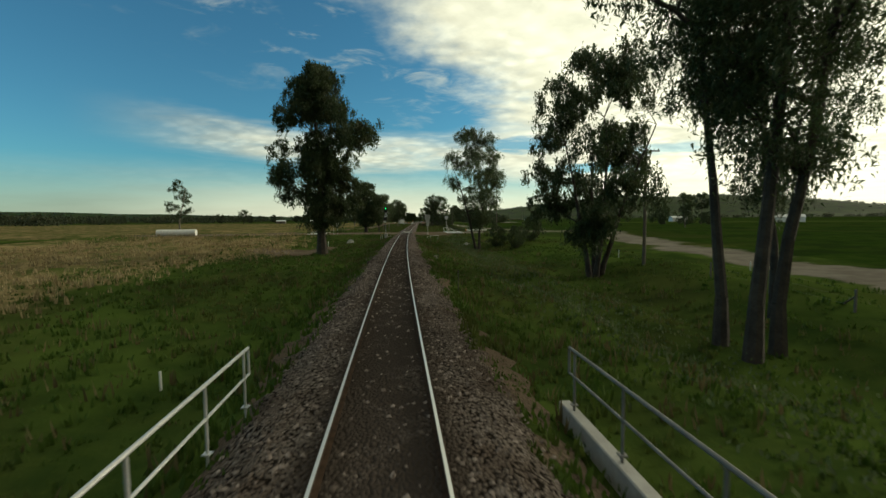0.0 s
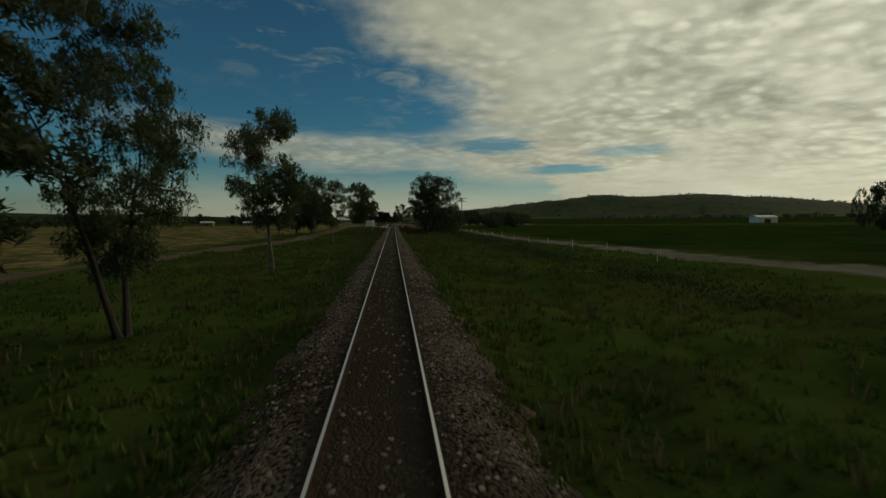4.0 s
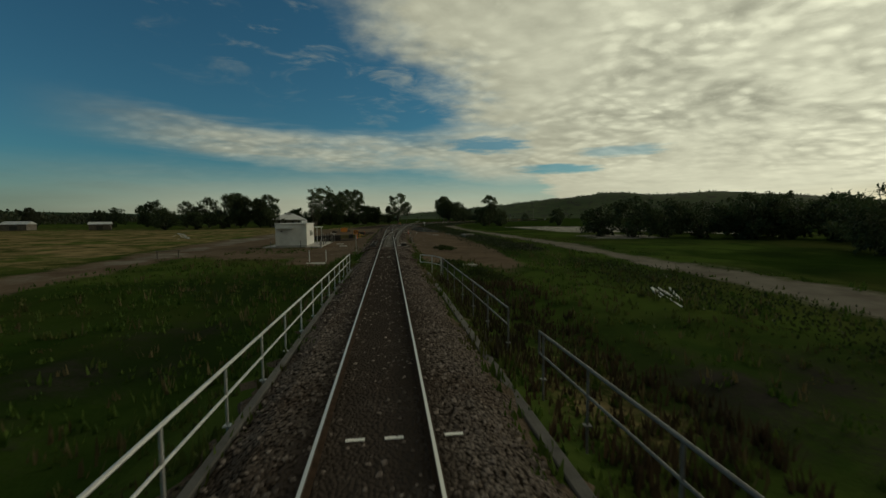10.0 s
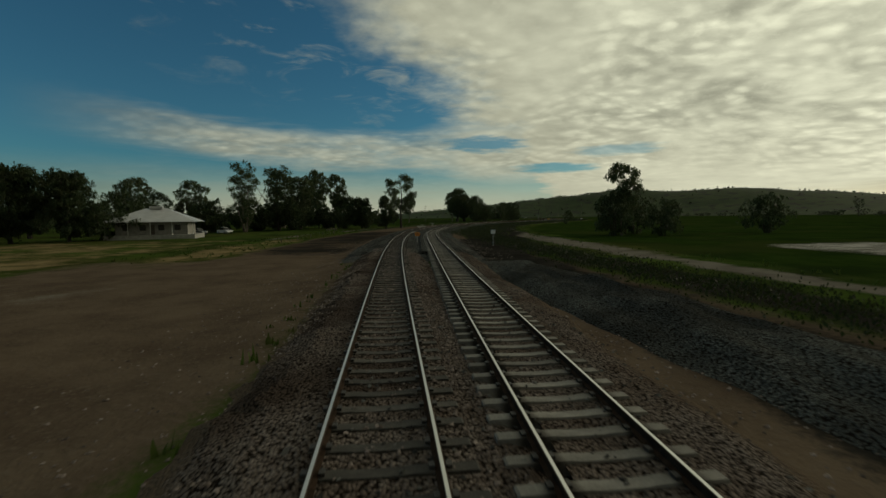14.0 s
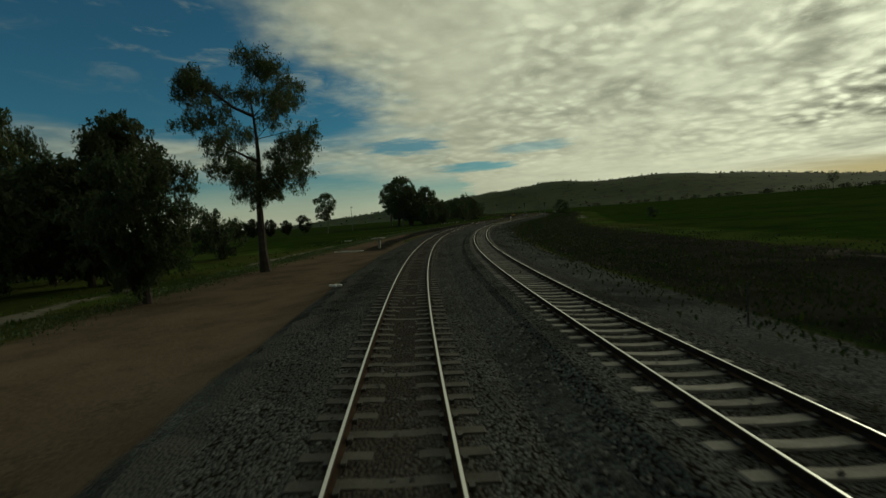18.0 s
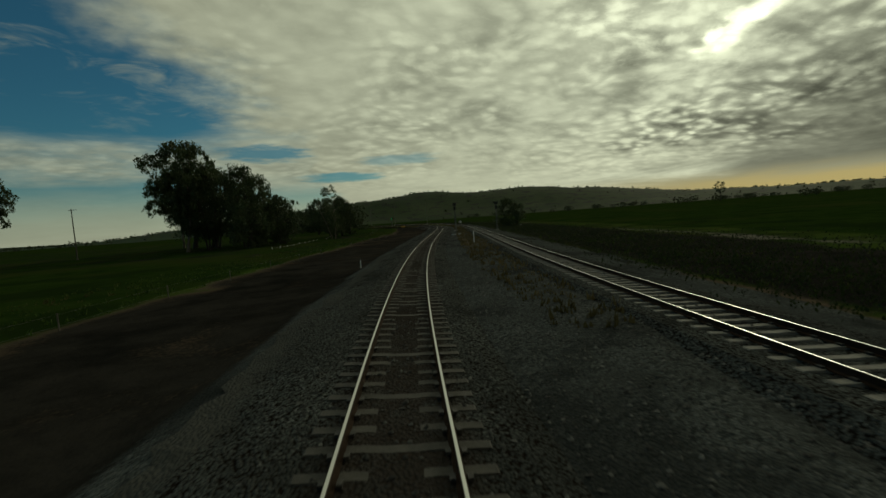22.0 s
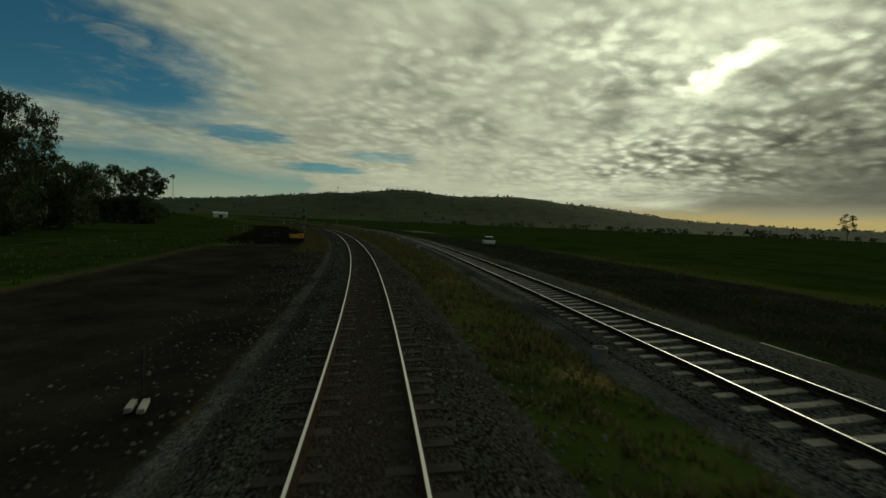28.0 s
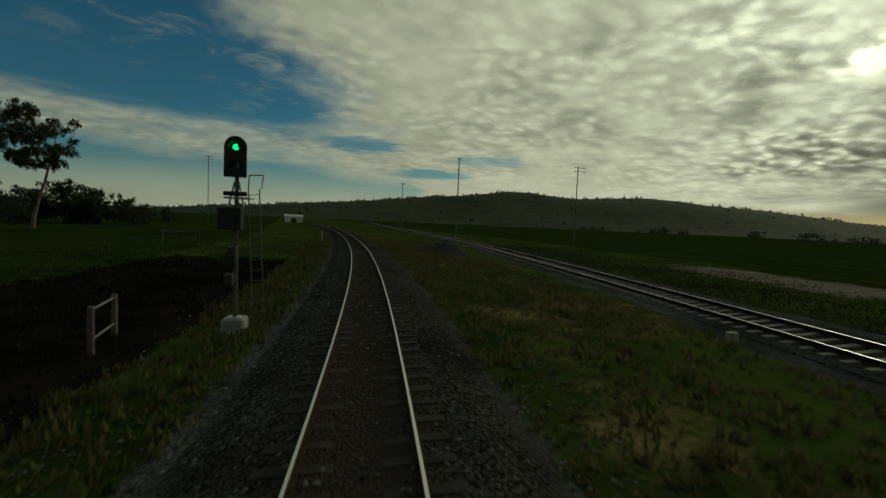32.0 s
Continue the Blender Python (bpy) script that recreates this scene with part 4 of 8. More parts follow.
KINDS["forked"] = dict(seed=17, height=21.8, wide=14.5, base=0.36, peak=0.6, round_=0.5, clumps=42, puff=0.088, leaves=46000, leaf=0.13, fork=0.2, girth=0.022, lean=0.0, inner=0.5, limb=2.4, bark=M_BARK_DARK, leafm=M_LEAF, label="tall forked gum tree with spreading grey limbs")
KINDS["slim"] = dict(seed=21, height=18, wide=5.6, base=0.36, peak=0.6, clumps=24, puff=0.062, leaves=12000, leaf=0.12, fork=0.4, girth=0.011, bark=M_BARK, leafm=M_LEAF, label="slim tall gum tree with sparse tufts of leaves")
KINDS["bush"] = dict(seed=33, height=8, wide=9.0, base=0.05, peak=0.45, round_=0.5, clumps=44, puff=0.15, leaves=9000, leaf=0.165, trunks=3, fork=0.1, girth=0.018, bark=M_BARK_DARK, leafm=M_LEAF_DARK, label="low round dark green tree")
KINDS["dense"] = dict(seed=35, height=11, wide=7.4, base=0.13, peak=0.42, round_=0.6, clumps=46, puff=0.115, leaves=36000, leaf=0.115, fork=0.2, girth=0.02, lean=0.02, inner=0.3, bark=M_BARK_DARK, leafm=M_LEAF_DARK, label="dense dark round-headed tree on a short trunk")
KINDS["stems"] = dict(seed=37, height=16.5, wide=11.5, base=0.2, peak=0.6, round_=0.5, clumps=52, puff=0.09, leaves=46000, leaf=0.13, trunks=4, fork=0.2, girth=0.024, inner=0.5, limb=1.3, bark=M_BARK_DARK, leafm=M_LEAF_DARK, label="dark gum tree with a cluster of stems and drooping sprays")
KINDS["gum_stem"] = dict(seed=51, height=22, wide=12.0, base=0.32, peak=0.6, clumps=44, puff=0.07, leaves=26000, leaf=0.1, fork=0.3, girth=0.0115, lean=0.08, bend=0.12, limb=1.5, droop=1.0, bark=M_BARK_DARK, leafm=M_LEAF_DARK, label="tall straight gum tree with a bare dark trunk")
KINDS["gum_pole"] = dict(seed=52, height=22, wide=11.0, base=0.42, peak=0.6, clumps=38, puff=0.052, leaves=26000, leaf=0.085, fork=0.42, girth=0.0115, lean=0.05, bend=0.10, limb=2.2, droop=1.2, bark=M_BARK_DARK, leafm=M_LEAF_DARK, label="tall gum tree with a bare dark trunk and high thin crown")
KINDS["gum_full"] = dict(seed=55, height=22, wide=11.0, base=0.22, peak=0.55, clumps=48, puff=0.066, leaves=40000, leaf=0.09, fork=0.3, girth=0.0145, lean=0.02, bend=0.06, limb=1.5, droop=1.2, inner=0.3, bark=M_BARK_DARK, leafm=M_LEAF_DARK, label="tall dark gum tree leafy from low on its trunk")
KINDS["dead"] = dict(seed=57, height=16, wide=8.0, base=0.28, peak=0.35, round_=1.0, clumps=30, puff=0.07, leaves=3600, leaf=0.2, fork=0.25, girth=0.016, limb=1.6, bark=M_BARK, leafm=M_LEAF_DARK, label="half-dead gum tree with bare top branches")
KINDS["wisp"] = dict(seed=61, height=18, wide=6.5, base=0.15, peak=0.6, clumps=36, puff=0.058, leaves=7000, leaf=0.15, trunks=2, fork=0.15, girth=0.012, limb=1.6, bark=M_BARK, leafm=M_LEAF, label="upright wispy tree with feathery branches")
KINDS["umbrella"] = dict(seed=66, height=19, wide=15, base=0.52, peak=0.6, round_=0.45, clumps=44, puff=0.075, leaves=20000, leaf=0.17, fork=0.3, lean=0.0, girth=0.016, inner=0.5, limb=2.2, bark=M_BARK, leafm=M_LEAF_DARK, label="spreading flat-topped gum tree alone in the paddock")
KINDS["far"] = dict(seed=40, height=9, wide=8, base=0.12, peak=0.5, round_=0.5, clumps=36, puff=0.12, leaves=3200, leaf=0.3, trunks=2, fork=0.15, bark=M_BARK_DARK, leafm=M_LEAF_FAR, label="distant dark green tree on the edge of the paddock")
for kind in ("tall", "open", "multi", "dense"):
    KINDS[kind + "_off"] = dict(KINDS[kind], seed=KINDS[kind]["seed"] + 100, leaves=12500, leaf=0.225)
KINDS["bush_off"] = dict(KINDS["bush"], seed=133, leaves=4000, leaf=0.245)


def plant(*trees):
    """Trees given as kind, s, d, height, turn and, if need be, how broad."""
    for kind, s, d, tall, turn, *broad in trees:
        if abs(d) > 24 and kind + "_off" in KINDS:
            kind += "_off"
        tree(kind, s, d, None, tall / KINDS[kind]["height"], turn, broad=broad[0] if broad else 1.0)


# by the level crossing
plant(("tall", 54.8, -9.5, 22.3, 20), ("stems", 37.5, 17.0, 19.4, 60, 0.95), ("gum_pole", 16.3, 12.9, 20.5, 0), ("gum_pole", 14.2, 12.5, 22.5, 140), ("gum_stem", 14.8, 14.0, 21.5, 230, 1.0), ("gum_stem", 19.5, 18.0, 17.5, 80, 1.0), ("oval", 71.1, 11.9, 19.2, 40, 0.98))
plant(("bush", 74.5, 15.5, 3.8, 70, 0.8), ("bush", 70, 18, 3.4, 170), ("bush", 77, 22, 4.2, 30))
# along the farm lane
plant(("dead", 148, -74, 17.5, 0), ("tall", 123, -11.6, 13.9, 10, 1.5), ("oval", 130, -8.6, 11.0, 80, 0.95), ("open", 150, -9, 12.2, 200), ("slim", 116, 19.2, 16.7, 30), ("umbrella", 201.4, 133, 14.6, 0, 0.85))
plant(("bush", 210.8, 119.5, 12.5, 60, 0.8), ("open", 159, 100, 12.5, 90), ("bush", 196, 133, 6, 10, 1.5), ("bush", 204, 128, 5, 80, 1.5), ("open", 194.6, -10.2, 10.9, 100, 1.1))
# the shaded grove
plant(("umbrella", 251, -33.5, 17.6, 10, 0.95), ("dense", 259, -30, 16.6, 150, 0.8), ("open", 250.5, -22.8, 17.0, 220, 1.1), ("open", 245.4, -8.2, 13.7, 60, 0.9), ("open", 241.2, -9.1, 14.2, 300), ("stems", 250.8, 9.7, 13.6, 200, 1.0))
plant(("oval", 246.5, 12.8, 16.5, 130, 1.1), ("gum_stem", 242.2, 8.7, 16.2, 260, 0.9), ("gum_full", 239.5, 9.6, 17.0, 80, 1.05), ("gum_stem", 240.3, 15.2, 15.5, 20, 0.95), ("bush", 262, 20, 8.2, 0), ("bush", 252, 17, 6.2, 140))
plant(("bush", 236, 15, 5.2, 30), ("dense", 262, -26, 14.5, 30, 0.8))
# round the yard
plant(*[("bush", 300 + 7.5 * i, 42 + 1.6 * i + 9 * (i * i % 3), 5.6 + 0.5 * (i * 5 % 4), 41 * i, 1.3) for i in range(10)])
plant(*[("bush", 352 + 9 * i, 58 + 8 * (i % 2), 6.0 + 0.6 * (i * 3 % 3), 67 * i, 1.3) for i in range(3)])
plant(*[("bush", 361 - 3.4 * i, 37 + 4.0 * i, 5.2 + 0.5 * (i * 3 % 4), 71 * i, 1.55) for i in range(8)])
plant(("dense", 480, -59, 12.5, 40, 1.0), ("dense", 477, -66, 13.0, 160, 1.05), ("bush", 484, -56, 7.0, 80, 1.4), ("bush", 474, -72, 7.5, 10, 1.4), ("bush", 470, -80, 7.0, 100, 1.4), ("bush", 466, -90, 7.5, 190, 1.4))
plant(("multi", 462, -185, 14.3, 10, 1.3))
# beyond the yard
plant(("wisp", 524.4, -52.3, 20.8, 70, 1.2), ("wisp", 527, -54, 18.2, 200, 1.2), ("wisp", 521, -50, 17.5, 300, 1.2), ("multi", 515, -70, 10.9, 100, 1.1), ("bush", 520, -62, 8.1, 40), ("multi", 482, -92, 11.4, 20), ("multi", 488, -86, 13.5, 120, 1.1))
plant(("tall", 493, -80, 15.2, 200), ("multi", 498, -75, 14.3, 280), ("bush", 503, -68, 10.9, 40), ("bush", 478, -98, 8.2, 80), ("bush", 507.6, -127, 13.5, 90), ("bush", 500, -142, 9.7, 190))
plant(("far", 520, -118, 10.8, 0), ("bush", 510, -135, 11.7, 60), ("far", 500, -150, 8.7, 90), ("far", 490, -170, 9.7, 200), ("far", 480, -190, 8.7, 20), ("far", 470, -215, 8.7, 120))
plant(("bush", 515, -105, 8.1, 10), ("bush", 505, -120, 7.7, 40), ("open", 484, 40, 13.1, 60), ("bush", 480, 37, 7.6, 0), ("bush", 488, 44, 7.5, 100), ("bush", 476, 44, 6.5, 200))
plant(("bush", 492, 72, 7.8, 60))
# by the farm house
plant(("forked", 553.5, -13.8, 18.3, 15), ("multi", 533.6, -47.2, 18.4, 30, 0.75), ("open", 561.7, -48.5, 21.4, 120, 0.8), ("wisp", 547, -48, 15.4, 10, 1.2), ("bush", 540, -52, 9.3, 140), ("dense", 540.3, -15.2, 10.5, 60))
plant(("bush", 548, -32, 8.7, 200), ("bush", 552, -26, 7.9, 100), ("open", 545, -46, 17.4, 70), ("bush", 575, -30, 6.8, 20), ("bush", 536, -44, 9.5, 90), ("wisp", 565, -66, 25.0, 40, 1.6))
plant(("wisp", 572, -72, 23.8, 140, 1.5), ("multi", 580, -64, 22.0, 0, 0.7), ("open", 560, -128, 20.7, 33, 1.2), ("wisp", 552, -118, 19.8, 80, 1.5), ("open", 570, -112, 19.9, 210, 1.2), ("multi", 545, -112, 11.9, 250))
plant(*[("bush", 518 + 6.2 * i, -58 + 2.6 * i - 5 * (i % 2), 6.5 + (i * 3 % 4), 61 * i, 1.35) for i in range(8)])
plant(("dense", 551, -27, 10.5, 20, 1.2), ("dense", 557, -36, 11.5, 140, 1.2))
plant(("far", 532, -130, 9.7, 30), ("far", 545, -125, 9.7, 150), ("far", 560, -105, 11.1, 250))
# on the paddock
plant(("open", 598, -62, 24.1, 90, 0.8), ("open", 605, -84, 19.6, 180), ("bush", 620, 42, 2.5, 0))
# the clump above the cutting
plant(("open", 731, -58, 25.2, 20, 1.05), ("multi", 735, -55, 18.2, 120), ("open", 724, -98, 20.2, 20), ("multi", 752, -62, 22.1, 70), ("multi", 735, -46, 19.4, 160), ("bush", 728, -42, 10.5, 30))
plant(("bush", 742, -40, 11.6, 90), ("bush", 750, -48, 12.4, 200), ("multi", 745, -58, 20.2, 310), ("bush", 757, 19.5, 7.8, 30))
# by the drain
plant(("tall", 760, -72, 26.8, 0), ("open", 770, -80, 23.7, 250), ("wisp", 761, -31.4, 16.8, 0), ("multi", 783, -33, 13.2, 40), ("bush", 790, -31, 10.8, 120), ("bush", 776, -34, 7.7, 210))
# over the burnt ground
plant(("multi", 869, -41, 17.0, 30), ("tall", 858, -46, 17.4, 90), ("multi", 880, -46, 14.4, 150), ("bush", 887, -42, 10.5, 220), ("bush", 892, -47, 9.4, 300), ("multi", 848, -50, 16.3, 260))
plant(("bush", 862, -38, 7.6, 10))
# towards the far signal
plant(*[("bush", 942 + 6.5 * i, -43 - 5.0 * i, 7.0 + (i * 3 % 3), 77 * i, 1.35) for i in range(7)])
plant(("multi_off", 946, -45, 13.5, 0), ("multi_off", 953, -51, 15.3, 90), ("tall_off", 961, -58, 16.2, 180), ("multi_off", 970, -66, 16.0, 270), ("bush", 941, -42, 7.5, 45), ("tall_off", 980, -76, 16.7, 30))
plant(("umbrella", 1000, -47.2, 18.6, 0, 1.1), ("bush", 1018, -58, 5.2, 40), ("bush", 1032, -50, 5.3, 90), ("bush", 1046, -44, 5.0, 150), ("bush", 1010, -70, 5.9, 10), ("bush", 1060, -42, 4.5, 60))
plant(("bush", 985, -62, 4.1, 230), ("gum_pole", 954, 348, 20.7, 60, 1.2))
plant(("multi", 767, -57, 21.2, 20), ("multi", 777, -62, 18.1, 200), ("multi", 774, -52, 14.8, 90), ("bush", 772, -52, 7.3, 80))
plant(*[("far", 690 + 13 * i, -150 - 5.5 * i - 9 * (i * i % 5), 6.5 + (i * 7 % 4), 47 * i) for i in range(14)])
plant(*[("far", 690 + 2.9 * i, -150 + 3.1 * i - 6 * (i % 2), 6.0 + (i * 7 % 5), 47 * i) for i in range(13)])
plant(*[("bush", 1024 + 1.4 * i, -76 + 4.0 * i - 7 * (i % 2), 6.2 + (i * 5 % 4), 53 * i, 1.3) for i in range(9)])
plant(("bush", 250, 14.5, 4.2, 20), ("bush", 258, 12.4, 4.2, 250))


def far_woods(seed, spans, n, label):
    """Distant tree line: many low crowns joined into one mesh."""
    r = np.random.RandomState(seed)
    vs = []
    for (az0, az1, r0, r1, h0, h1) in spans:
        az, dist, hh = np.radians(r.uniform(az0, az1, n)), r.uniform(r0, r1, n), r.uniform(h0, h1, n)
        for a, q, h in zip(az, dist, hh):
            cx, cy = 40 - q * math.sin(a), 320 + q * math.cos(a)
            if np.min((XS - cx) ** 2 + (YS - cy) ** 2) < 330 ** 2:
                continue
            m = 84
            c = np.stack([cx + r.normal(0, h * 0.42, m), cy + r.normal(0, h * 0.42, m), -1 + h * np.clip(r.beta(1.6, 1.6, m), 0, 1)], 1)
            t = r.uniform(0, 6.283, m)
            sz = h * r.uniform(0.05, 0.13, (m, 1))
            ux = np.stack([np.cos(t), np.sin(t), r.uniform(-0.4, 0.4, m)], 1) * sz
            uz = np.stack([r.uniform(-0.3, 0.3, m), r.uniform(-0.3, 0.3, m), np.ones(m)], 1) * sz
            vs.append(np.stack([c - uz, c + ux, c + uz * 1.2, c - ux * 0.9], 1))
    v = np.concatenate(vs)
    return tagged(quads("far_trees", v, len(v), M_LEAF_FAR), label, "trees", kind="stuff")


far_woods(5, [(95, 14, 420, 700, 7, 13), (100, 20, 700, 1100, 8, 14)], 170, "distant line of dark trees along the paddocks")
far_woods(6, [(-15, -110, 560, 1150, 4, 9), (20, -60, 800, 1250, 5, 9)], 110, "dark trees along the foot of the hill")

# ---- the hills ----
def hill(name, az0, az1, dist, heights, depth, mat, label, seed, scrub=0):
    """A ridge seen from the line: az in degrees left of +y about the line's middle, heights in metres over even steps of az."""
    n, m = 220, 10
    az = np.radians(np.linspace(az0, az1, n))
    hh = np.interp(np.linspace(0, 1, n), np.linspace(0, 1, len(heights)), heights)
    hh = np.convolve(np.pad(hh, 6, mode="edge"), np.ones(13) / 13, mode="valid")
    cx, cy = 60.0, 450.0
    vs = []
    for j in range(m):
        f = j / (m - 1)
        prof = math.sin(min(1, f / 0.62) * math.pi / 2) ** 1.5 if f < 0.62 else math.cos((f - 0.62) / 0.38 * math.pi / 2)
        for i in range(n):
            w = noise.noise((i * 0.11, j * 0.6, seed)) * 0.10 + noise.noise((i * 0.4, j * 1.3, seed + 5)) * 0.03
            r = dist + depth * f
            z = max(0.0, prof + w * min(1, f * 4) * (1 if f < 0.95 else 0)) * hh[i] - 2
            vs.append((cx - r * math.sin(az[i]), cy + r * math.cos(az[i]), z))
    r = np.random.RandomState(seed)
    grid = np.array(vs).reshape(m, n, 3)
    if scrub:
        k = 5 * scrub
        j = np.where(r.rand(scrub) < 0.8, r.uniform(4.9, 6.0, scrub), r.uniform(0.3, 5.6, scrub))
        i = r.uniform(0, n - 1.01, scrub)
        j0, i0 = j.astype(int), i.astype(int)
        fj, fi = (j - j0)[:, None], (i - i0)[:, None]
        c = (grid[j0, i0] * (1 - fi) + grid[j0, i0 + 1] * fi) * (1 - fj) + (grid[j0 + 1, i0] * (1 - fi) + grid[j0 + 1, i0 + 1] * fi) * fj
        size = np.repeat(r.uniform(1.4, 3.8, scrub), 5)[:, None]
        c = np.repeat(c, 5, 0) + r.normal(0, 0.55, (k, 3)) * size + np.array([0, 0, 0.5]) * size
        t = r.uniform(0, 6.283, k)
        ux = np.stack([np.cos(t), np.sin(t), r.uniform(-0.4, 0.4, k)], 1) * size * 0.6
        uz = np.stack([r.uniform(-0.4, 0.4, k), r.uniform(-0.4, 0.4, k), np.ones(k)], 1) * size * 0.5
        tagged(quads("scrub", np.stack([c - ux - uz, c + ux - uz * 0.7, c + ux * 0.7 + uz, c - ux * 0.8 + uz * 0.9], 1), k, M_LEAF_FAR), "dark scrub and small trees scattered over the hill", "scrub", kind="stuff")
    fs = [(j * n + i, j * n + i + 1, (j + 1) * n + i + 1, (j + 1) * n + i) for j in range(m - 1) for i in range(n - 1)]
    if az1 < az0:
        fs = [f[::-1] for f in fs]
    return tagged(raw(name, vs, fs, mat, smooth=True), label, "hill", kind="structure")


def hill_material():
    mat, g = material("hill_grass")
    pos = place_of(g)
    col = g.mix(g.ss(g.noise(pos, 0.006, 5.0, 0.6), 0.4, 0.6), (0.015, 0.033, 0.0065), (0.025, 0.043, 0.010))
    col = g.mix(g.ss(g.noise(pos, 0.03, 5.0, 0.7), 0.52, 0.6), col, (0.011, 0.015, 0.008))
    finish(g, col, 0.95, 0.0, None, 0, 0.1)
    return mat


M_HILL = hill_material()
hill("hill", 20, -120, 1250, [2, 4, 34, 59, 101, 97, 91, 46, 26, 26, 24, 28, 24, 20, 16], 970, M_HILL, "long low hill with dry grass and dark scrub", 3, 1500)
hill("hill", 150, 10, 3200, [40, 50, 60, 66, 72, 74, 42, 8], 900, M_HILL, "low blue-green hills on the horizon", 9)
# ---- things beside the line ----
def text_plate(name, words, size, mat, parent, at, turn):
    """Built-in lettering as a mesh part; faces the local -y before turn."""
    cu = bpy.data.curves.new(name, "FONT")
    cu.body, cu.size, cu.align_x, cu.align_y, cu.extrude = words, size, "CENTER", "CENTER", 0.003
    tmp = bpy.data.objects.new(name, cu)
    me = bpy.data.meshes.new_from_object(tmp)
    bpy.data.objects.remove(tmp)
    me.materials.clear()
    me.materials.append(mat)
    ob = new(name, me)
    ob.parent = parent
    ob.matrix_local = Matrix.Translation(at) @ turn
    return ob


UPRIGHT = Matrix.Rotation(radians(90), 4, "X")


def gz(s, d):
    return float(level(s, d))


M_DULL = plain("dull_steel", (0.10, 0.10, 0.098), (0.19, 0.19, 0.185), 2.0, 0.65, 0.3, fine=60)
M_DULL_CONCRETE = plain("stained_concrete", (0.05, 0.048, 0.045), (0.11, 0.105, 0.098), 1.0, 0.9, fine=25)


def handrail(s0, s1, d, gap, z0, high, label, kerb=0.0, end=True, drop=0.0, mat=M_GALV):
    """A bridge's handrail of two pipes on posts along the track, from s0 to s1."""
    ob = thing("handrail", None, label, "handrail")

    def P(s, z, off=0.0):
        return spot(s, d + off, z)

    n = max(2, int(round((s1 - s0) / gap)) + 1)
    for k, (z, r) in enumerate(((z0 + high, 0.030), (z0 + high * 0.52, 0.024))):
        ring = [(d + r * math.cos(a), z + r * math.sin(a)) for a in np.linspace(0, 6.283, 9)[:-1]]
        swept("top_rail" if k == 0 else "middle_rail", s0, s1, (s1 - s0) / max(1, int((s1 - s0) / 4)), ring[::-1], zero, mat, ob, tilt=False, closed=True)
    if end:
        part("end_loop", rd(P(s1, z0 + high), P(s1, z0 + high * 0.52), 0.026), mat, ob)
    for i in range(n):
        s = s0 + (s1 - s0) * i / (n - 1) - (0.25 if i == n - 1 else 0)
        bm = rd(P(s, z0 - 0.45), P(s, z0 + high), 0.024)
        box(bm, 0.12, 0.12, 0.02, P(s, z0))
        part("post", bm, mat, ob)
    if kerb:
        a, b = d - kerb / 2, d + kerb / 2
        z = z0 + 0.08 - drop
        swept("kerb", s0, s1 + 0.2, 2.0, [(a, z - 0.5), (a, z - 0.02), (a + 0.02, z), (b - 0.02, z), (b, z - 0.02), (b, z - 0.5)], zero, M_CONCRETE, ob, "weathered concrete edge beam", tilt=False, closed=True)
    return ob


handrail(-12, 8.3, -2.5, 1.9, -0.45, 1.0, "galvanised two-pipe handrail on a small rail bridge", 0.0)
handrail(-12, 7.8, 3.35, 1.9, -0.5, 0.98, "dull steel two-pipe handrail beside a concrete bridge edge", 0.22, drop=0.18, mat=M_DULL)
handrail(272.9, 315.8, -2.4, 2.0, -0.45, 0.97, "long galvanised handrail on the creek bridge", 0.0)


def flare(points, label, mat):
    """A bridge end's two-pipe handrail that swings away from the track; points are s, d and the top pipe's height."""
    ob = thing("handrail", None, label, "handrail")
    top = [spot(s, d, z) for s, d, z in points]
    low = [p - Vector((0, 0, 0.46)) for p in top]
    for name, line, r in (("top_rail", top, 0.028), ("middle_rail", low, 0.022)):
        bm = bmesh.new()
        for a, b in zip(line[:-1], line[1:]):
            rod(bm, a, b, r)
        part(name, bm, mat, ob)
    part("end_loop", rd(top[-1], low[-1], 0.024), mat, ob)
    for p in (top[0], top[len(top) // 2]):
        part("post", rd(p - Vector((0, 0, 1.5)), p, 0.024), mat, ob)
    return ob


flare([(272.7, -2.5, 0.5), (271.4, -3.1, 0.46), (270.3, -3.7, 0.4)], "short galvanised handrail flaring out from the bridge end", M_GALV)
handrail(281, 295, 3.35, 2.4, -0.5, 0.95, "dull steel handrail along the bridge's far edge", 0.0, mat=M_DULL)
handrail(297.5, 312.6, 3.35, 2.4, -0.5, 0.95, "second length of dull steel handrail on the bridge", 0.0, mat=M_DULL)
flare([(280.5, 3.3, 0.42), (274, 3.5, 0.4), (270, 3.4, 0.34)], "low bent steel handrail before the bridge", M_DULL)
flare([(312.8, 3.3, 0.45), (314.4, 2.9, 0.45), (315.2, 2.2, 0.45)], "short steel handrail turning in at the bridge end", M_GALV)


def bridge_edge(d, wide, top, mat, label):
    ob = thing("bridge_edge", None, label, "bridge edge", kind="structure")
    a, b = d - wide / 2, d + wide / 2
    swept("beam", 274.5, 315.5, 2.0, [(a, -1.3), (a, top - 0.02), (a + 0.02, top), (b - 0.02, top), (b, top - 0.02), (b, -1.3)], zero, mat, ob, tilt=False, closed=True)


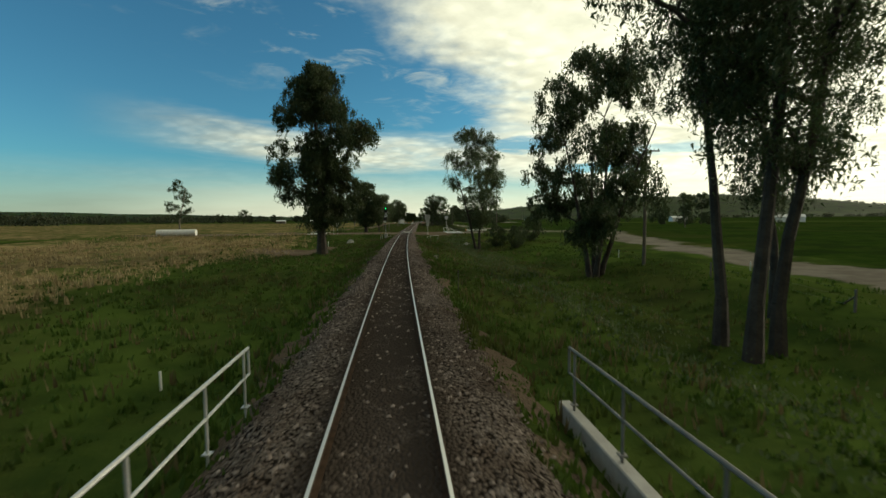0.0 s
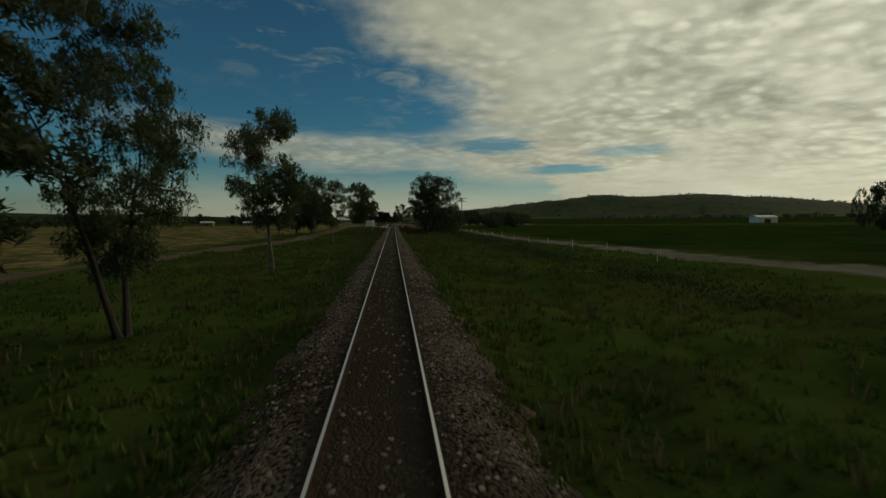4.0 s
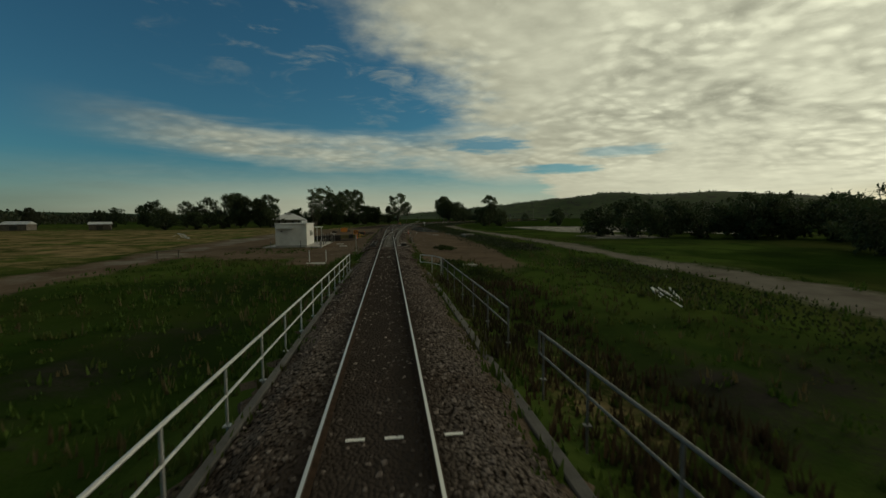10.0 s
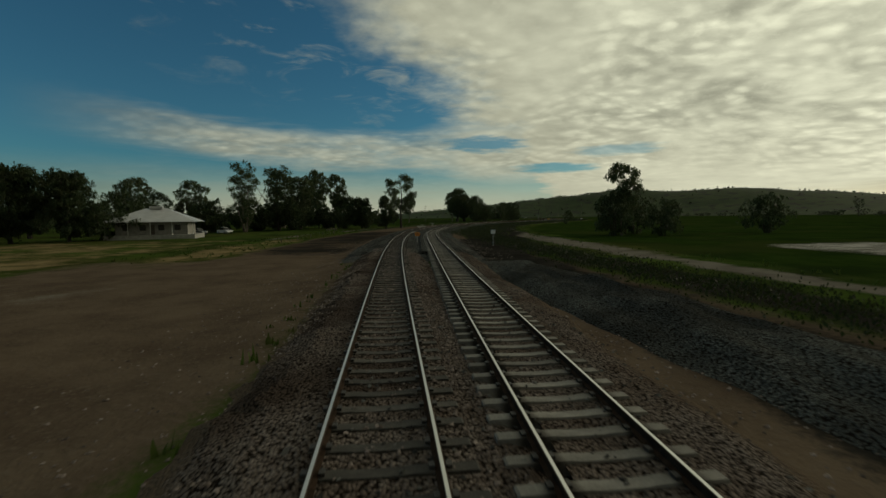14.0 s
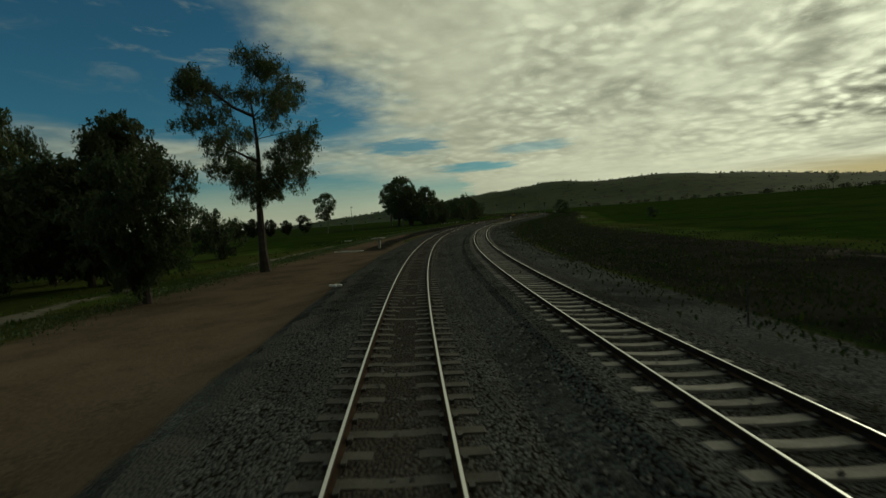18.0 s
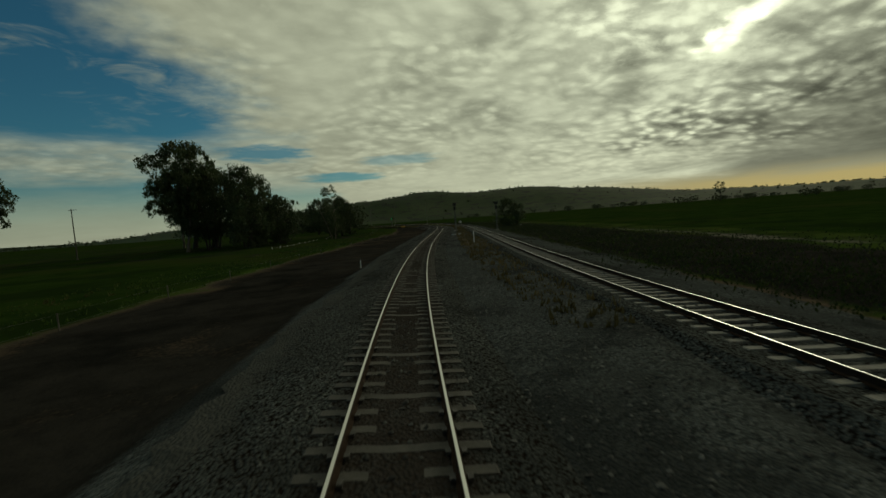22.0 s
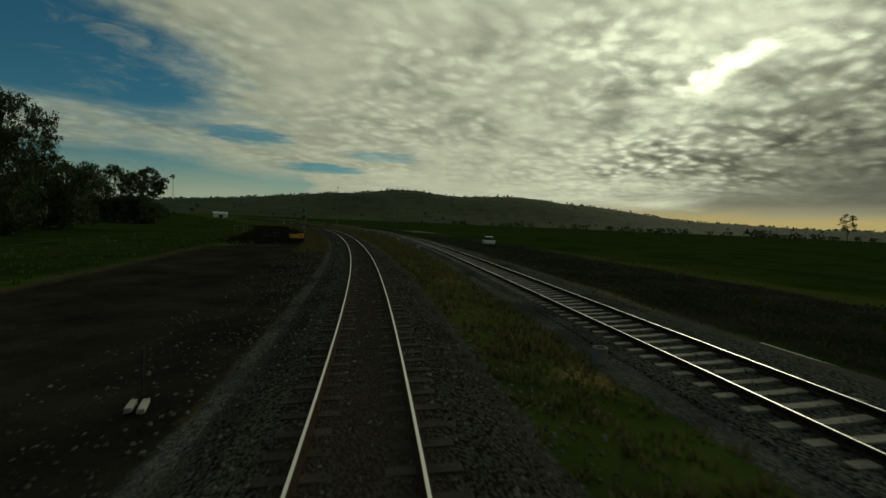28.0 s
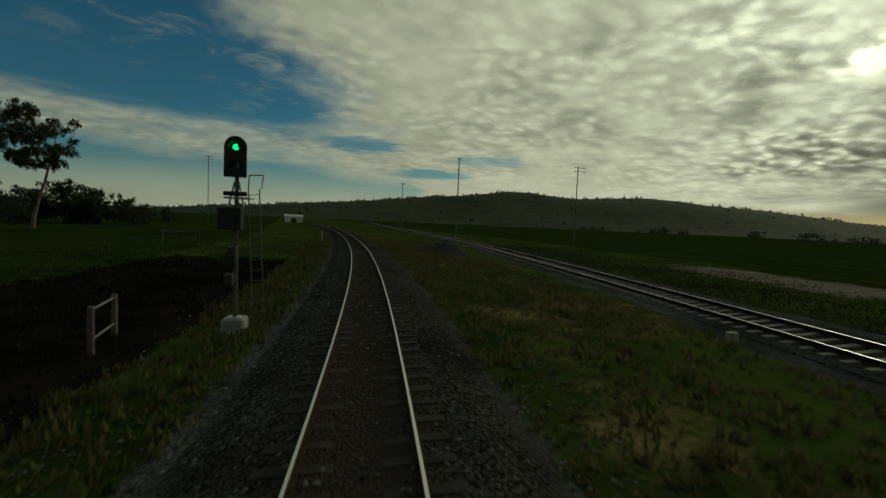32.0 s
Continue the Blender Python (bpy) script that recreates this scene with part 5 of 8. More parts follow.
bridge_edge(-2.2, 0.16, -0.34, M_DULL_CONCRETE, "stained concrete ballast wall of the river bridge")
bridge_edge(2.6, 0.22, -0.56, M_DULL_CONCRETE, "dark stained concrete ballast wall of the river bridge")


def glow_material(name, color, strength):
    mat, g = material(name)
    e = g.n("ShaderNodeEmission", {"Color": (*color, 1), "Strength": strength})
    g.n("ShaderNodeOutputMaterial", {"Surface": e.outputs[0]})
    return mat


M_GREEN = glow_material("green_signal_light", (0.02, 1.0, 0.22), 2.2)
M_LENS = plain("dark_lens", (0.01, 0.01, 0.01), (0.02, 0.02, 0.02), 3, 0.15)


def arch_plate(w, h, t, y):
    """A plate with a rounded top, standing on z = 0, thickness t at y."""
    pts = [(-w / 2, 0), (w / 2, 0)] + [(w / 2 * math.cos(a), h - w / 2 + w / 2 * math.sin(a)) for a in np.linspace(0, math.pi, 13)]
    bm = bmesh.new()
    f = [bm.verts.new((x, y, z)) for x, z in pts]
    b = [bm.verts.new((x, y + t, z)) for x, z in pts]
    bm.faces.new(f)
    bm.faces.new(b[::-1])
    for i in range(len(pts)):
        j = (i + 1) % len(pts)
        bm.faces.new((f[j], f[i], b[i], b[j]))
    return bm


def hood(bm, x, y, z, r, length):
    """A sun hood over a lens, open below."""
    seg = 10
    a = np.linspace(-0.3, math.pi + 0.3, seg)
    for i in range(seg - 1):
        p = [(x + r * math.cos(t), z + r * math.sin(t)) for t in (a[i], a[i + 1])]
        vs = [bm.verts.new(q) for q in ((p[0][0], y, p[0][1]), (p[1][0], y, p[1][1]), (p[1][0], y - length, p[1][1]), (p[0][0], y - length * 0.9, p[0][1]))]
        bm.faces.new(vs)
    return bm


def signal_post(s, d, z, turn, label):
    """A colour-light signal: two heads on a mast, ladder with cage, footing."""
    ob = thing("railway_signal", stand(s, d, z, turn), label, "railway signal")
    part("footing", bx(0.62, 0.62, 0.85, (0, 0, -0.25), 0.05), M_CONCRETE, ob, "pale concrete footing")
    part("mast", rd((0, 0, 0.5), (0, 0, 4.75), 0.065, 0.06, 12), M_DULL, ob)
    part("base_plate", bx(0.34, 0.34, 0.03, (0, 0, 0.6)), M_GALV, ob)
    head = part("upper_head", arch_plate(0.60, 1.14, 0.05, -0.20), M_BLACK, ob, "black rounded signal head")
    head.location = (0, 0, 4.62)
    part("housing", bx(0.40, 0.26, 0.86, (0, -0.03, 0.1), 0.02), M_BLACK, head)
    for q in (0.28, 0.83):
        part("hood", hood(bmesh.new(), 0, -0.20, q, 0.125, 0.24), M_BLACK, head)
    part("green_light", rd((0.02, -0.205, 0.83), (0.02, -0.215, 0.83), 0.085, n=16), M_GREEN, head, "lit green lens")
    part("lens", rd((0, -0.205, 0.28), (0, -0.215, 0.28), 0.10, n=16), M_LENS, head)
    low = part("lower_head", bx(0.64, 0.34, 0.62, (-0.12, -0.12, 3.15), 0.03), M_BLACK, ob, "black square lower signal head")
    for q in (-0.2, 0.2):
        part("bracket", rd((q, -0.05, 3.8), (q * 0.3, 0, 4.5), 0.025), M_GALV, ob)
    part("platform", bx(0.72, 0.5, 0.05, (0.05, 0.1, 4.02)), M_GALV, ob)
    part("indicator", bx(0.62, 0.10, 0.12, (0, -0.15, 4.1), 0.01), M_BLACK, ob)
    part("junction_box", bx(0.22, 0.2, 0.32, (-0.05, -0.16, 2.35), 0.02), M_DARK_METAL, ob)
    part("plate", bx(0.44, 0.04, 0.16, (-0.2, -0.14, 2.1), 0.01), M_BLACK, ob)
    part("telephone_box", bx(0.24, 0.26, 0.34, (-0.12, -0.18, 1.55), 0.03), M_DARK_METAL, ob)
    ladder = part("ladder", rd((0.42, 0.25, 0.55), (0.28, 0.12, 4.3), 0.018), M_DULL, ob)
    part("stile", rd((0.72, 0.35, 0.55), (0.56, 0.22, 4.35), 0.018), M_DULL, ladder)
    for i in range(12):
        f = (i + 0.5) / 12
        a = Vector((0.42, 0.25, 0.55)).lerp(Vector((0.28, 0.12, 4.3)), f)
        b = Vector((0.72, 0.35, 0.55)).lerp(Vector((0.56, 0.22, 4.35)), f)
        part("rung", rd(a, b, 0.010, n=6), M_DULL, ladder)
    bm = rd((0.28, 0.12, 4.3), (0.30, 0.15, 4.72), 0.02)
    rod(bm, (0.62, 0.22, 4.35), (0.66, 0.25, 4.75), 0.02)
    rod(bm, (0.30, 0.15, 4.72), (0.66, 0.25, 4.75), 0.02)
    part("grab_rail", bm, M_GALV, ob)
    part("step_slab", bx(0.6, 0.9, 0.14, (0.75, 0.45, -0.02), 0.02), M_CONCRETE, ob)
    return ob


signal_post(87.6, -3.75, -0.55, 0, "tall black signal with a green light on a grey mast")
signal_post(928.8, -3.75, -0.75, 0, "tall black signal with a green light beside the curve")


def signal_back(s, d, z, label):
    """A signal seen from behind: mast, closed box head, arm."""
    ob = thing("railway_signal", stand(s, d, z, 180), label, "railway signal")
    part("footing", bx(0.8, 0.6, 0.3, (0, 0, -0.15), 0.03), M_CONCRETE, ob)
    part("mast", rd((0, 0, 0.1), (0, 0, 5.6), 0.10, 0.085, 12), M_DULL, ob)
    part("upper_head", bx(0.82, 0.42, 0.60, (0, 0, 5.75), 0.03), M_DARK_METAL, ob, "dark box-shaped signal head")
    part("roof_plate", bx(0.88, 0.5, 0.04, (0, 0, 6.35)), M_DARK_METAL, ob)
    part("lower_head", bx(0.52, 0.4, 0.85, (0, 0, 4.75), 0.05), M_BLACK, ob)
    part("junction_box", bx(0.26, 0.2, 0.4, (0.1, 0.15, 2.4), 0.02), M_DARK_METAL, ob)
    lad = part("ladder", rd((-0.2, 0.42, 0.2), (-0.2, 0.2, 4.8), 0.02), M_DULL, ob)
    part("stile", rd((0.2, 0.42, 0.2), (0.2, 0.2, 4.8), 0.02), M_DULL, lad)
    for i in range(14):
        y = 0.42 - 0.22 * i / 14
        part("rung", rd((-0.2, y, 0.4 + 0.31 * i), (0.2, y, 0.4 + 0.31 * i), 0.011, n=6), M_DULL, lad)
    return ob


signal_back(733, 4.0, gz(733, 4.0) + 0.05, "dull grey signal mast with a dark box head")
signal_back(731.6, 13.4, gz(731.6, 13.4) + 0.05, "dull grey signal mast with a dark square head")


def power_pole(s, d, tall, arm, label, turn=0.0, arms=1):
    ob = thing("power_pole", stand(s, d, gz(s, d), turn), label, "pole")
    part("post", rd((0, 0, -0.6), (0, 0, tall), 0.16, 0.10, 10), M_TIMBER, ob)
    for k in range(arms):
        z = tall - 0.35 - 0.9 * k
        a = part("crossarm", bx(arm, 0.10, 0.11, (arm * 0.18, 0, z)), M_TIMBER, ob)
        for q in (-0.3, 0.05, 0.4, 0.62):
            part("insulator", rd((arm * q, 0, z + 0.11), (arm * q, 0, z + 0.27), 0.035, 0.05, 8), M_PAINT_WHITE, a)
    part("brace", rd((0, 0, tall - 1.0), (arm * 0.3, 0, tall - 0.36), 0.02, n=6), M_GALV, ob)
    return ob


power_pole(38.3, 21.9, 10.4, 1.8, "slim grey timber power pole beside the gravel road")
power_pole(116.4, 23.1, 12.2, 1.7, "tall grey timber power pole with one long crossarm")
power_pole(248.3, 20.9, 10.2, 2.2, "timber power pole with two crossarms", 0, 2)
power_pole(1100, -38, 24, 2.4, "tall timber power pole beyond the paddock", 0, 2)
power_pole(1007, 24.4, 17.5, 1.0, "tall bare timber pole between the tracks and the hill")
power_pole(1010, 55.7, 18.5, 3.2, "timber power pole with long crossarm", 0, 2)
power_pole(1080, 30, 17, 2.0, "timber power pole far along the line")
power_pole(958, -62, 16, 2.0, "timber power pole near the flat-topped tree")
power_pole(741, -92.2, 12.6, 2.0, "timber power pole beside the lone tree")


# -- level crossing --
def crossing_panels():
    ob = thing("level_crossing", None, "concrete panels between the rails of a gravel road crossing", "level crossing", kind="structure")
    for i in range(6):
        s = 93.6 + 1.82 * i
        p = spot(s, 0, -0.175)
        turn = Matrix.Rotation(float(along(s)[2]), 4, "Z")
        part("panel", bx(1.24, 1.80, 0.15, (p.x, p.y, p.z), 0.02, turn), M_SLEEPER_PALE, ob)
        for d in (-1.0, 1.0):
            p = spot(s, d, -0.175)
            part("side_panel", bx(0.36, 1.80, 0.14, (p.x, p.y, p.z), 0.02, turn), M_SLEEPER_GREY, ob)
    return ob


crossing_panels()


def cattle_grid(s0, s1, d0, d1, z, label):
    """A stock grid: bars over a pit, in a pale frame."""
    ob = thing("cattle_grid", None, label, "cattle grid", kind="structure")

    def bar(a, b, w, hgt, zz):
        v = b - a
        c = (a + b) / 2
        return bx(w, v.length, hgt, (c.x, c.y, zz), 0.0, Matrix.Rotation(math.atan2(-v.x, v.y), 4, "Z"))

    for a, b in (((s0, d0), (s1, d0)), ((s0, d1), (s1, d1)), ((s0, d0), (s0, d1)), ((s1, d0), (s1, d1))):
        part("frame", bar(spot(*a), spot(*b), 0.12, 0.10, z), M_PAINT_WHITE, ob)
    for i in range(14):
        d = d0 + (d1 - d0) * (i + 0.5) / 14
        part("bar", bar(spot(s0, d), spot(s1, d), 0.07, 0.07, z), M_GALV, ob)
    return ob


cattle_grid(92.9, 101.8, 8.7, 11.9, -0.17, "pale steel stock grid across the crossing road")
cattle_grid(93.5, 102.5, -20.3, -17.3, -0.17, "pale steel stock grid across the road towards the paddock")


def guard_rail(pts, z, label):
    ob = thing("guard_rail", None, label, "guard rail")
    P = [spot(*p) for p in pts]
    for q, name in ((0.40, "lower_beam"), (0.62, "upper_beam")):
        bm = bmesh.new()
        for a, b in zip(P[:-1], P[1:]):
            rod(bm, (a.x, a.y, z + q), (b.x, b.y, z + q), 0.075, n=10)
        part(name, bm, M_PAINT_WHITE, ob, "white rounded steel beam")
    for p in P[::2]:
        part("post", bx(0.12, 0.12, 0.95, (p.x, p.y, z - 0.3)), M_TIMBER, ob)
    p = P[0]
    part("end_marker", bx(0.42, 0.05, 0.24, (p.x, p.y, z + 0.46), 0.01, Matrix.Rotation(radians(4), 4, "Z")), M_PAINT_ORANGE, ob, "orange end marker")
    return ob


guard_rail([(102.9, 13.7), (102.5, 14.8), (102.3, 16.0), (102.4, 17.2), (102.9, 18.4)], -0.35, "white curved guard rail on the bend of the gravel road")


def sign(s, d, z, w, h, high, front, label, turn=0.0, rounded=0.0, post=M_GALV, words="", word_mat=None, word_size=0.3, back=None, cat="sign", lower=None):
    ob = thing("sign", stand(s, d, z, turn), label, cat)
    part("post", rd((0, 0.03, -0.35), (0, 0.03, high), 0.03, n=8), post, ob)
    bm = bmesh.new()
    k = rounded or 0.02
    ring = [(sx * (w / 2 - k) + k * math.cos(radians(a)), sz * (h / 2 - k) + k * math.sin(radians(a))) for sx, sz, a0 in ((1, 1, 0), (-1, 1, 90), (-1, -1, 180), (1, -1, 270)) for a in (a0, a0 + 30, a0 + 60, a0 + 90)]
    two = [[bm.verts.new((x, y, high - h / 2 + q)) for x, q in ring] for y in (-0.006, 0.006)]
    bm.faces.new(two[0])
    bm.faces.new(two[1][::-1])
    for n in range(16):
        bm.faces.new((two[0][n], two[1][n], two[1][(n + 1) % 16], two[0][(n + 1) % 16]))
    bmesh.ops.recalc_face_normals(bm, faces=bm.faces)
    plate = part("plate", bm, front, ob)
    if back:
        part("back", bx(w - 0.01, 0.006, h - 0.01, (0, 0.011, high - h + 0.005)), back, ob)
    if words:
        text_plate("lettering", words, word_size, word_mat, plate, (0, -0.0085, high - h / 2), UPRIGHT)
    if lower:
        part("lower_plate", bx(lower[0], 0.012, lower[1], (0.02, 0.075, high - h - lower[1] - 0.02), 0.004), front, ob)
        part("footing", rd((0, 0.03, -0.2), (0, 0.03, 0.05), 0.2, 0.16, 12), M_CONCRETE, ob, "pale concrete footing")
    return ob


M_SIGN_BACK = plain("sign_back", (0.34, 0.35, 0.36), (0.46, 0.47, 0.48), 2, 0.5, 0.3)
sign(91.3, 4.45, -0.2, 1.05, 1.0, 3.85, M_SIGN_BACK, "grey back of a large road sign with a second sheet", 8, 0.09, lower=(0.55, 1.3))
sign(105, 9.2, -0.2, 0.75, 0.7, 3.6, M_SIGN_BACK, "grey-backed road sign on a thin post", -15)
sign(105.5, -5.1, -0.2, 0.30, 0.85, 3.9, M_PAINT_WHITE, "narrow white board on a tall thin post", 0)
sign(245.6, -3.35, -0.85, 0.50, 0.40, 1.75, M_PAINT_ORANGE, "orange speed board with black figures on a steel post", 0, words="75", word_mat=M_BLACK, word_size=0.40, cat="speed sign")
sign(334.4, -3.35, -0.5, 0.50, 0.42, 2.1, M_PAINT_ORANGE, "orange speed board with black figures near the points", 0, words="60", word_mat=M_BLACK, word_size=0.42, cat="speed sign")
sign(455.5, 2.45, -0.35, 0.55, 0.42, 1.35, M_PAINT_ORANGE, "low orange speed board between the two tracks", 0, words="60", word_mat=M_BLACK, word_size=0.42, cat="speed sign")
sign(247, -5.9, -1.0, 0.42, 0.16, 2.35, M_PAINT_WHITE, "small white board on a thin stake in the grass", 0)
sign(454, 11.6, -0.5, 0.55, 0.45, 1.75, M_PAINT_WHITE, "white board on a post beyond the second track", -20)


def stake(s, d, z, high, label, mat, r=0.03, top=None, name="stake"):
    ob = thing(name, stand(s, d, z), label, name)
    part("post", rd((0, 0, -0.3), (0, 0, high), r, n=8), mat, ob)
    if top:
        part("cap", rd((0, 0, high - 0.14), (0, 0, high + 0.01), r * 1.3, n=8), top, ob)
    return ob


WHITE_STAKE, STEEL_STAKE = "short white marker stake in the grass", "dark steel star picket beside the track"
for s, d, high in [(12.3, -6.1, 0.55), (73, -12.1, 0.85), (98.7, 9.0, 1.6), (86.4, 4.3, 0.35), (664.3, -4.6, 0.6), (977, -3.8, 1.5), (905, -5.2, 0.5), (45, 22.8, 0.7), (32, 27, 0.7)]:
    stake(s, d, gz(s, d), high, WHITE_STAKE, M_PAINT_WHITE, 0.035)
for s, d, high in [(43.2, 3.75, 1.25), (22.4, 3.2, 1.2), (76.5, 3.9, 1.1), (65.5, 4.1, 1.25), (349.7, 3.55, 1.2), (359.1, 3.85, 1.1), (379.3, 4.55, 1.2), (388.5, 5.3, 1.3), (397.8, 5.7, 1.1), (456.2, 7.9, 1.2), (496.7, 8.8, 1.05), (506, 8.5, 0.8), (526, 9.1, 1.2),
                   (554.4, 9.6, 1.35), (566.3, 9.8, 1.2), (585, 10.3, 0.8), (771.5, 5.6, 1.2), (869, -3.9, 0.8), (810, -4.2, 0.8), (779.5, -4.2, 0.9)]:
    stake(s, d, gz(s, d), high, STEEL_STAKE, M_DARK_METAL, 0.022)
stake(87.4, -4.5, gz(87.4, -4.5), 1.05, "thin white post with a yellow cap beside the signal", M_PAINT_WHITE, 0.025, M_PAINT_YELLOW)
stake(86.6, -4.75, gz(86.6, -4.75), 0.85, "thin post with an orange cap beside the signal", M_PAINT_WHITE, 0.025, M_PAINT_ORANGE)
stake(681.6, 5.6, gz(681.6, 5.6), 1.25, "white marker post beside the second track", M_PAINT_WHITE, 0.06)
for s, d in [(327.3, -7.0), (327.1, -5.5), (379.9, 5.8)]:
    stake(s, d, gz(s, d), 0.5 if d > 0 else 1.05, "white marker post with two collars", M_PAINT_WHITE, 0.035, M_GALV)


M_PIPE = plain("weathered_pipe", (0.15, 0.145, 0.13), (0.26, 0.25, 0.23), 2.0, 0.9, fine=30)


def pipe_well(s, d, label):
    ob = thing("concrete_pipe", stand(s, d, gz(s, d)), label, "pipe")
    bm = bmesh.new()
    ring = []
    for z, r in ((-0.2, 0.17), (0.38, 0.17), (0.38, 0.13), (-0.2, 0.13)):
        ring.append([bm.verts.new((r * math.cos(6.283 * i / 16), r * math.sin(6.283 * i / 16), z)) for i in range(16)])
    for k in range(3):
        for i in range(16):
            j = (i + 1) % 16
            bm.faces.new((ring[k][i], ring[k][j], ring[k + 1][j], ring[k + 1][i]))
    part("tube", bm, M_PIPE, ob)
    return ob


for s, d in [(43.3, 3.5), (349.7, 3.3), (359.1, 3.6), (379.6, 4.3), (771.7, 5.3), (810.5, 5.5)]:
    pipe_well(s, d, "short upright concrete pipe beside the track")
for s, d in [(851, 7.2), (869.5, 8.0), (884, 7.2), (912, 9.6), (926.8, 10.8)]:
    ob = thing("marker_block", stand(s, d, gz(s, d)), "low pale concrete marker beside the second track", "marker", "markers")
    part("block", bx(0.34, 0.2, 0.42, (0, 0, -0.12), 0.03), M_CONCRETE, ob)


def traffic_cone(s, d, label, tall=0.72, slim=False):
    ob = thing("traffic_cone", stand(s, d, gz(s, d)), label, "traffic cone")
    part("base", bx(0.38 if not slim else 0.3, 0.38 if not slim else 0.3, 0.05, (0, 0, 0), 0.015), M_CONE, ob)
    part("body", rd((0, 0, 0.04), (0, 0, tall), 0.15 if not slim else 0.07, 0.035 if not slim else 0.045, 16), M_CONE, ob)
    if not slim:
        part("reflective_band", rd((0, 0, tall * 0.62), (0, 0, tall * 0.86), 0.083, 0.057, 16), M_PAINT_WHITE, ob)
    return ob


M_CONE = plain("orange_red_plastic", (0.75, 0.10, 0.03), (0.85, 0.16, 0.05), 2, 0.45, fine=30)
traffic_cone(380, 4.1, "orange traffic cone with a white band beside the points motor", 0.75)
traffic_cone(368.8, -5.75, "small slim orange bollard standing on bare earth", 0.6, True)
leaning = traffic_cone(384.5, -5.2, "slim orange bollard leaning on bare earth", 0.95, True)
leaning.matrix_world = leaning.matrix_world @ Matrix.Rotation(radians(-11), 4, "Y")


def fence(posts, label, wires=3, high=1.1, mat=M_TIMBER, r=0.06, wire_r=0.003):
    ob = thing("fence", None, label, "fence")
    P = [Vector((spot(s, d).x, spot(s, d).y, gz(s, d))) for s, d in posts]
    for p in P:
        part("post", rd(p - Vector((0, 0, 0.4)), p + Vector((0, 0, high)), r, r * 0.9, 8), mat, ob)
    for k in range(wires):
        z = high * (0.3 + 0.62 * k / max(1, wires - 1))
        bm = bmesh.new()
        for a, b in zip(P[:-1], P[1:]):
            rod(bm, a + Vector((0, 0, z)), b + Vector((0, 0, z)), wire_r, n=4)
        part("wire", bm, M_DULL, ob)
    return ob


fence([(18.1, 20.7), (23, 20.8), (28, 20.9)], "old timber fence posts and wire by the gravel road")
part("strut", rd(spot(18.1, 20.7, gz(18, 20.7) + 0.8), spot(19.6, 21.6, gz(19, 21) - 0.1), 0.045), M_TIMBER, bpy.data.objects["fence"])


def pipe_rail(a, b, z, label):
    """A pale pipe lying just above the ground on two stubs."""
    ob = thing("pipe_rail", None, label, "pipe")
    p, q = spot(*a, z), spot(*b, z)
    part("pipe", rd(p, q, 0.035), M_GALV, ob)
    for f in (0.1, 0.9):
        c = p.lerp(q, f)
        part("stub", rd(c - Vector((0, 0, 0.9)), c, 0.03), M_GALV, ob)
    return ob


pipe_rail((85.1, 4.6), (85.2, 6.4), -0.38, "pale pipe rail across the old path by the crossing")


def grid_wing(s, d, reach, z, label):
    """The sloping wing panel at a stock grid's corner: post, long stay, short stay, wires."""
    ob = thing("grid_wing", None, label, "wing panel")
    top, foot = spot(s, d, z + 1.15), spot(s, d, z - 0.3)
    part("post", rd(foot, top, 0.035), M_PAINT_WHITE, ob)
    part("long_stay", rd(top, spot(s + 0.2, d + reach, z + 0.08), 0.022), M_PAINT_WHITE, ob)
    part("short_stay", rd(top, spot(s - 0.9, d + 0.1, z - 0.1), 0.022), M_PAINT_WHITE, ob)
    for f in (0.35, 0.7):
        part("wire", rd(foot.lerp(top, f), spot(s + 0.2, d + reach, z + 0.08).lerp(top, f * 0.5), 0.008, n=5), M_GALV, ob)
    return ob


grid_wing(93.5, 8.9, 3.0, -0.2, "white steel wing panel at the stock grid")
grid_wing(102.2, 8.4, 3.4, -0.2, "white steel wing panel at the grid's far corner")
grid_wing(93.2, -17.0, -3.4, -0.2, "white steel wing panel beside the paddock grid")
for d in (-14.75, -13.95):
    sign(92.7, d, -0.35, 0.60, 0.64, 2.45, M_PAINT_WHITE, "small square white board on a post by the crossing road")
fence([(927.8, -6.95), (929.7, -7.35)], "two white-topped fence posts joined by rails", 2, 1.25, M_TIMBER, 0.09, 0.04)
fence([(470 + 9 * i, -18.5 - 0.35 * i) for i in range(6)], "low post and wire fence along the paddock", 2, 0.7)
fence([(589 + 7.5 * i, -17.5 + 0.28 * i) for i in range(22)], "thin post and wire paddock fence above the cutting", 2, 0.8, M_TIMBER, 0.03)
fence([(770 + 7.5 * i, -22 - 0.2 * i) for i in range(14)], "paddock fence with thin grey posts", 2, 0.8, M_TIMBER, 0.03)
fence([(714 + 5.0 * i, -31.5 - 0.38 * i) for i in range(15)], "row of low white pegs along the paddock's edge", 1, 0.32, M_PAINT_WHITE, 0.06, 0.02)
fence([(783 + 6.5 * i, -37 - 0.5 * i) for i in range(5)], "low grey timber rail fence before dark trees", 2, 1.0, M_TIMBER, 0.08, 0.05)
fence([(150 + 9 * i, 22.6 - 0.02 * i) for i in range(16)], "wire fence with pale posts along the gravel road", 3, 1.0, M_PAINT_WHITE, 0.035)


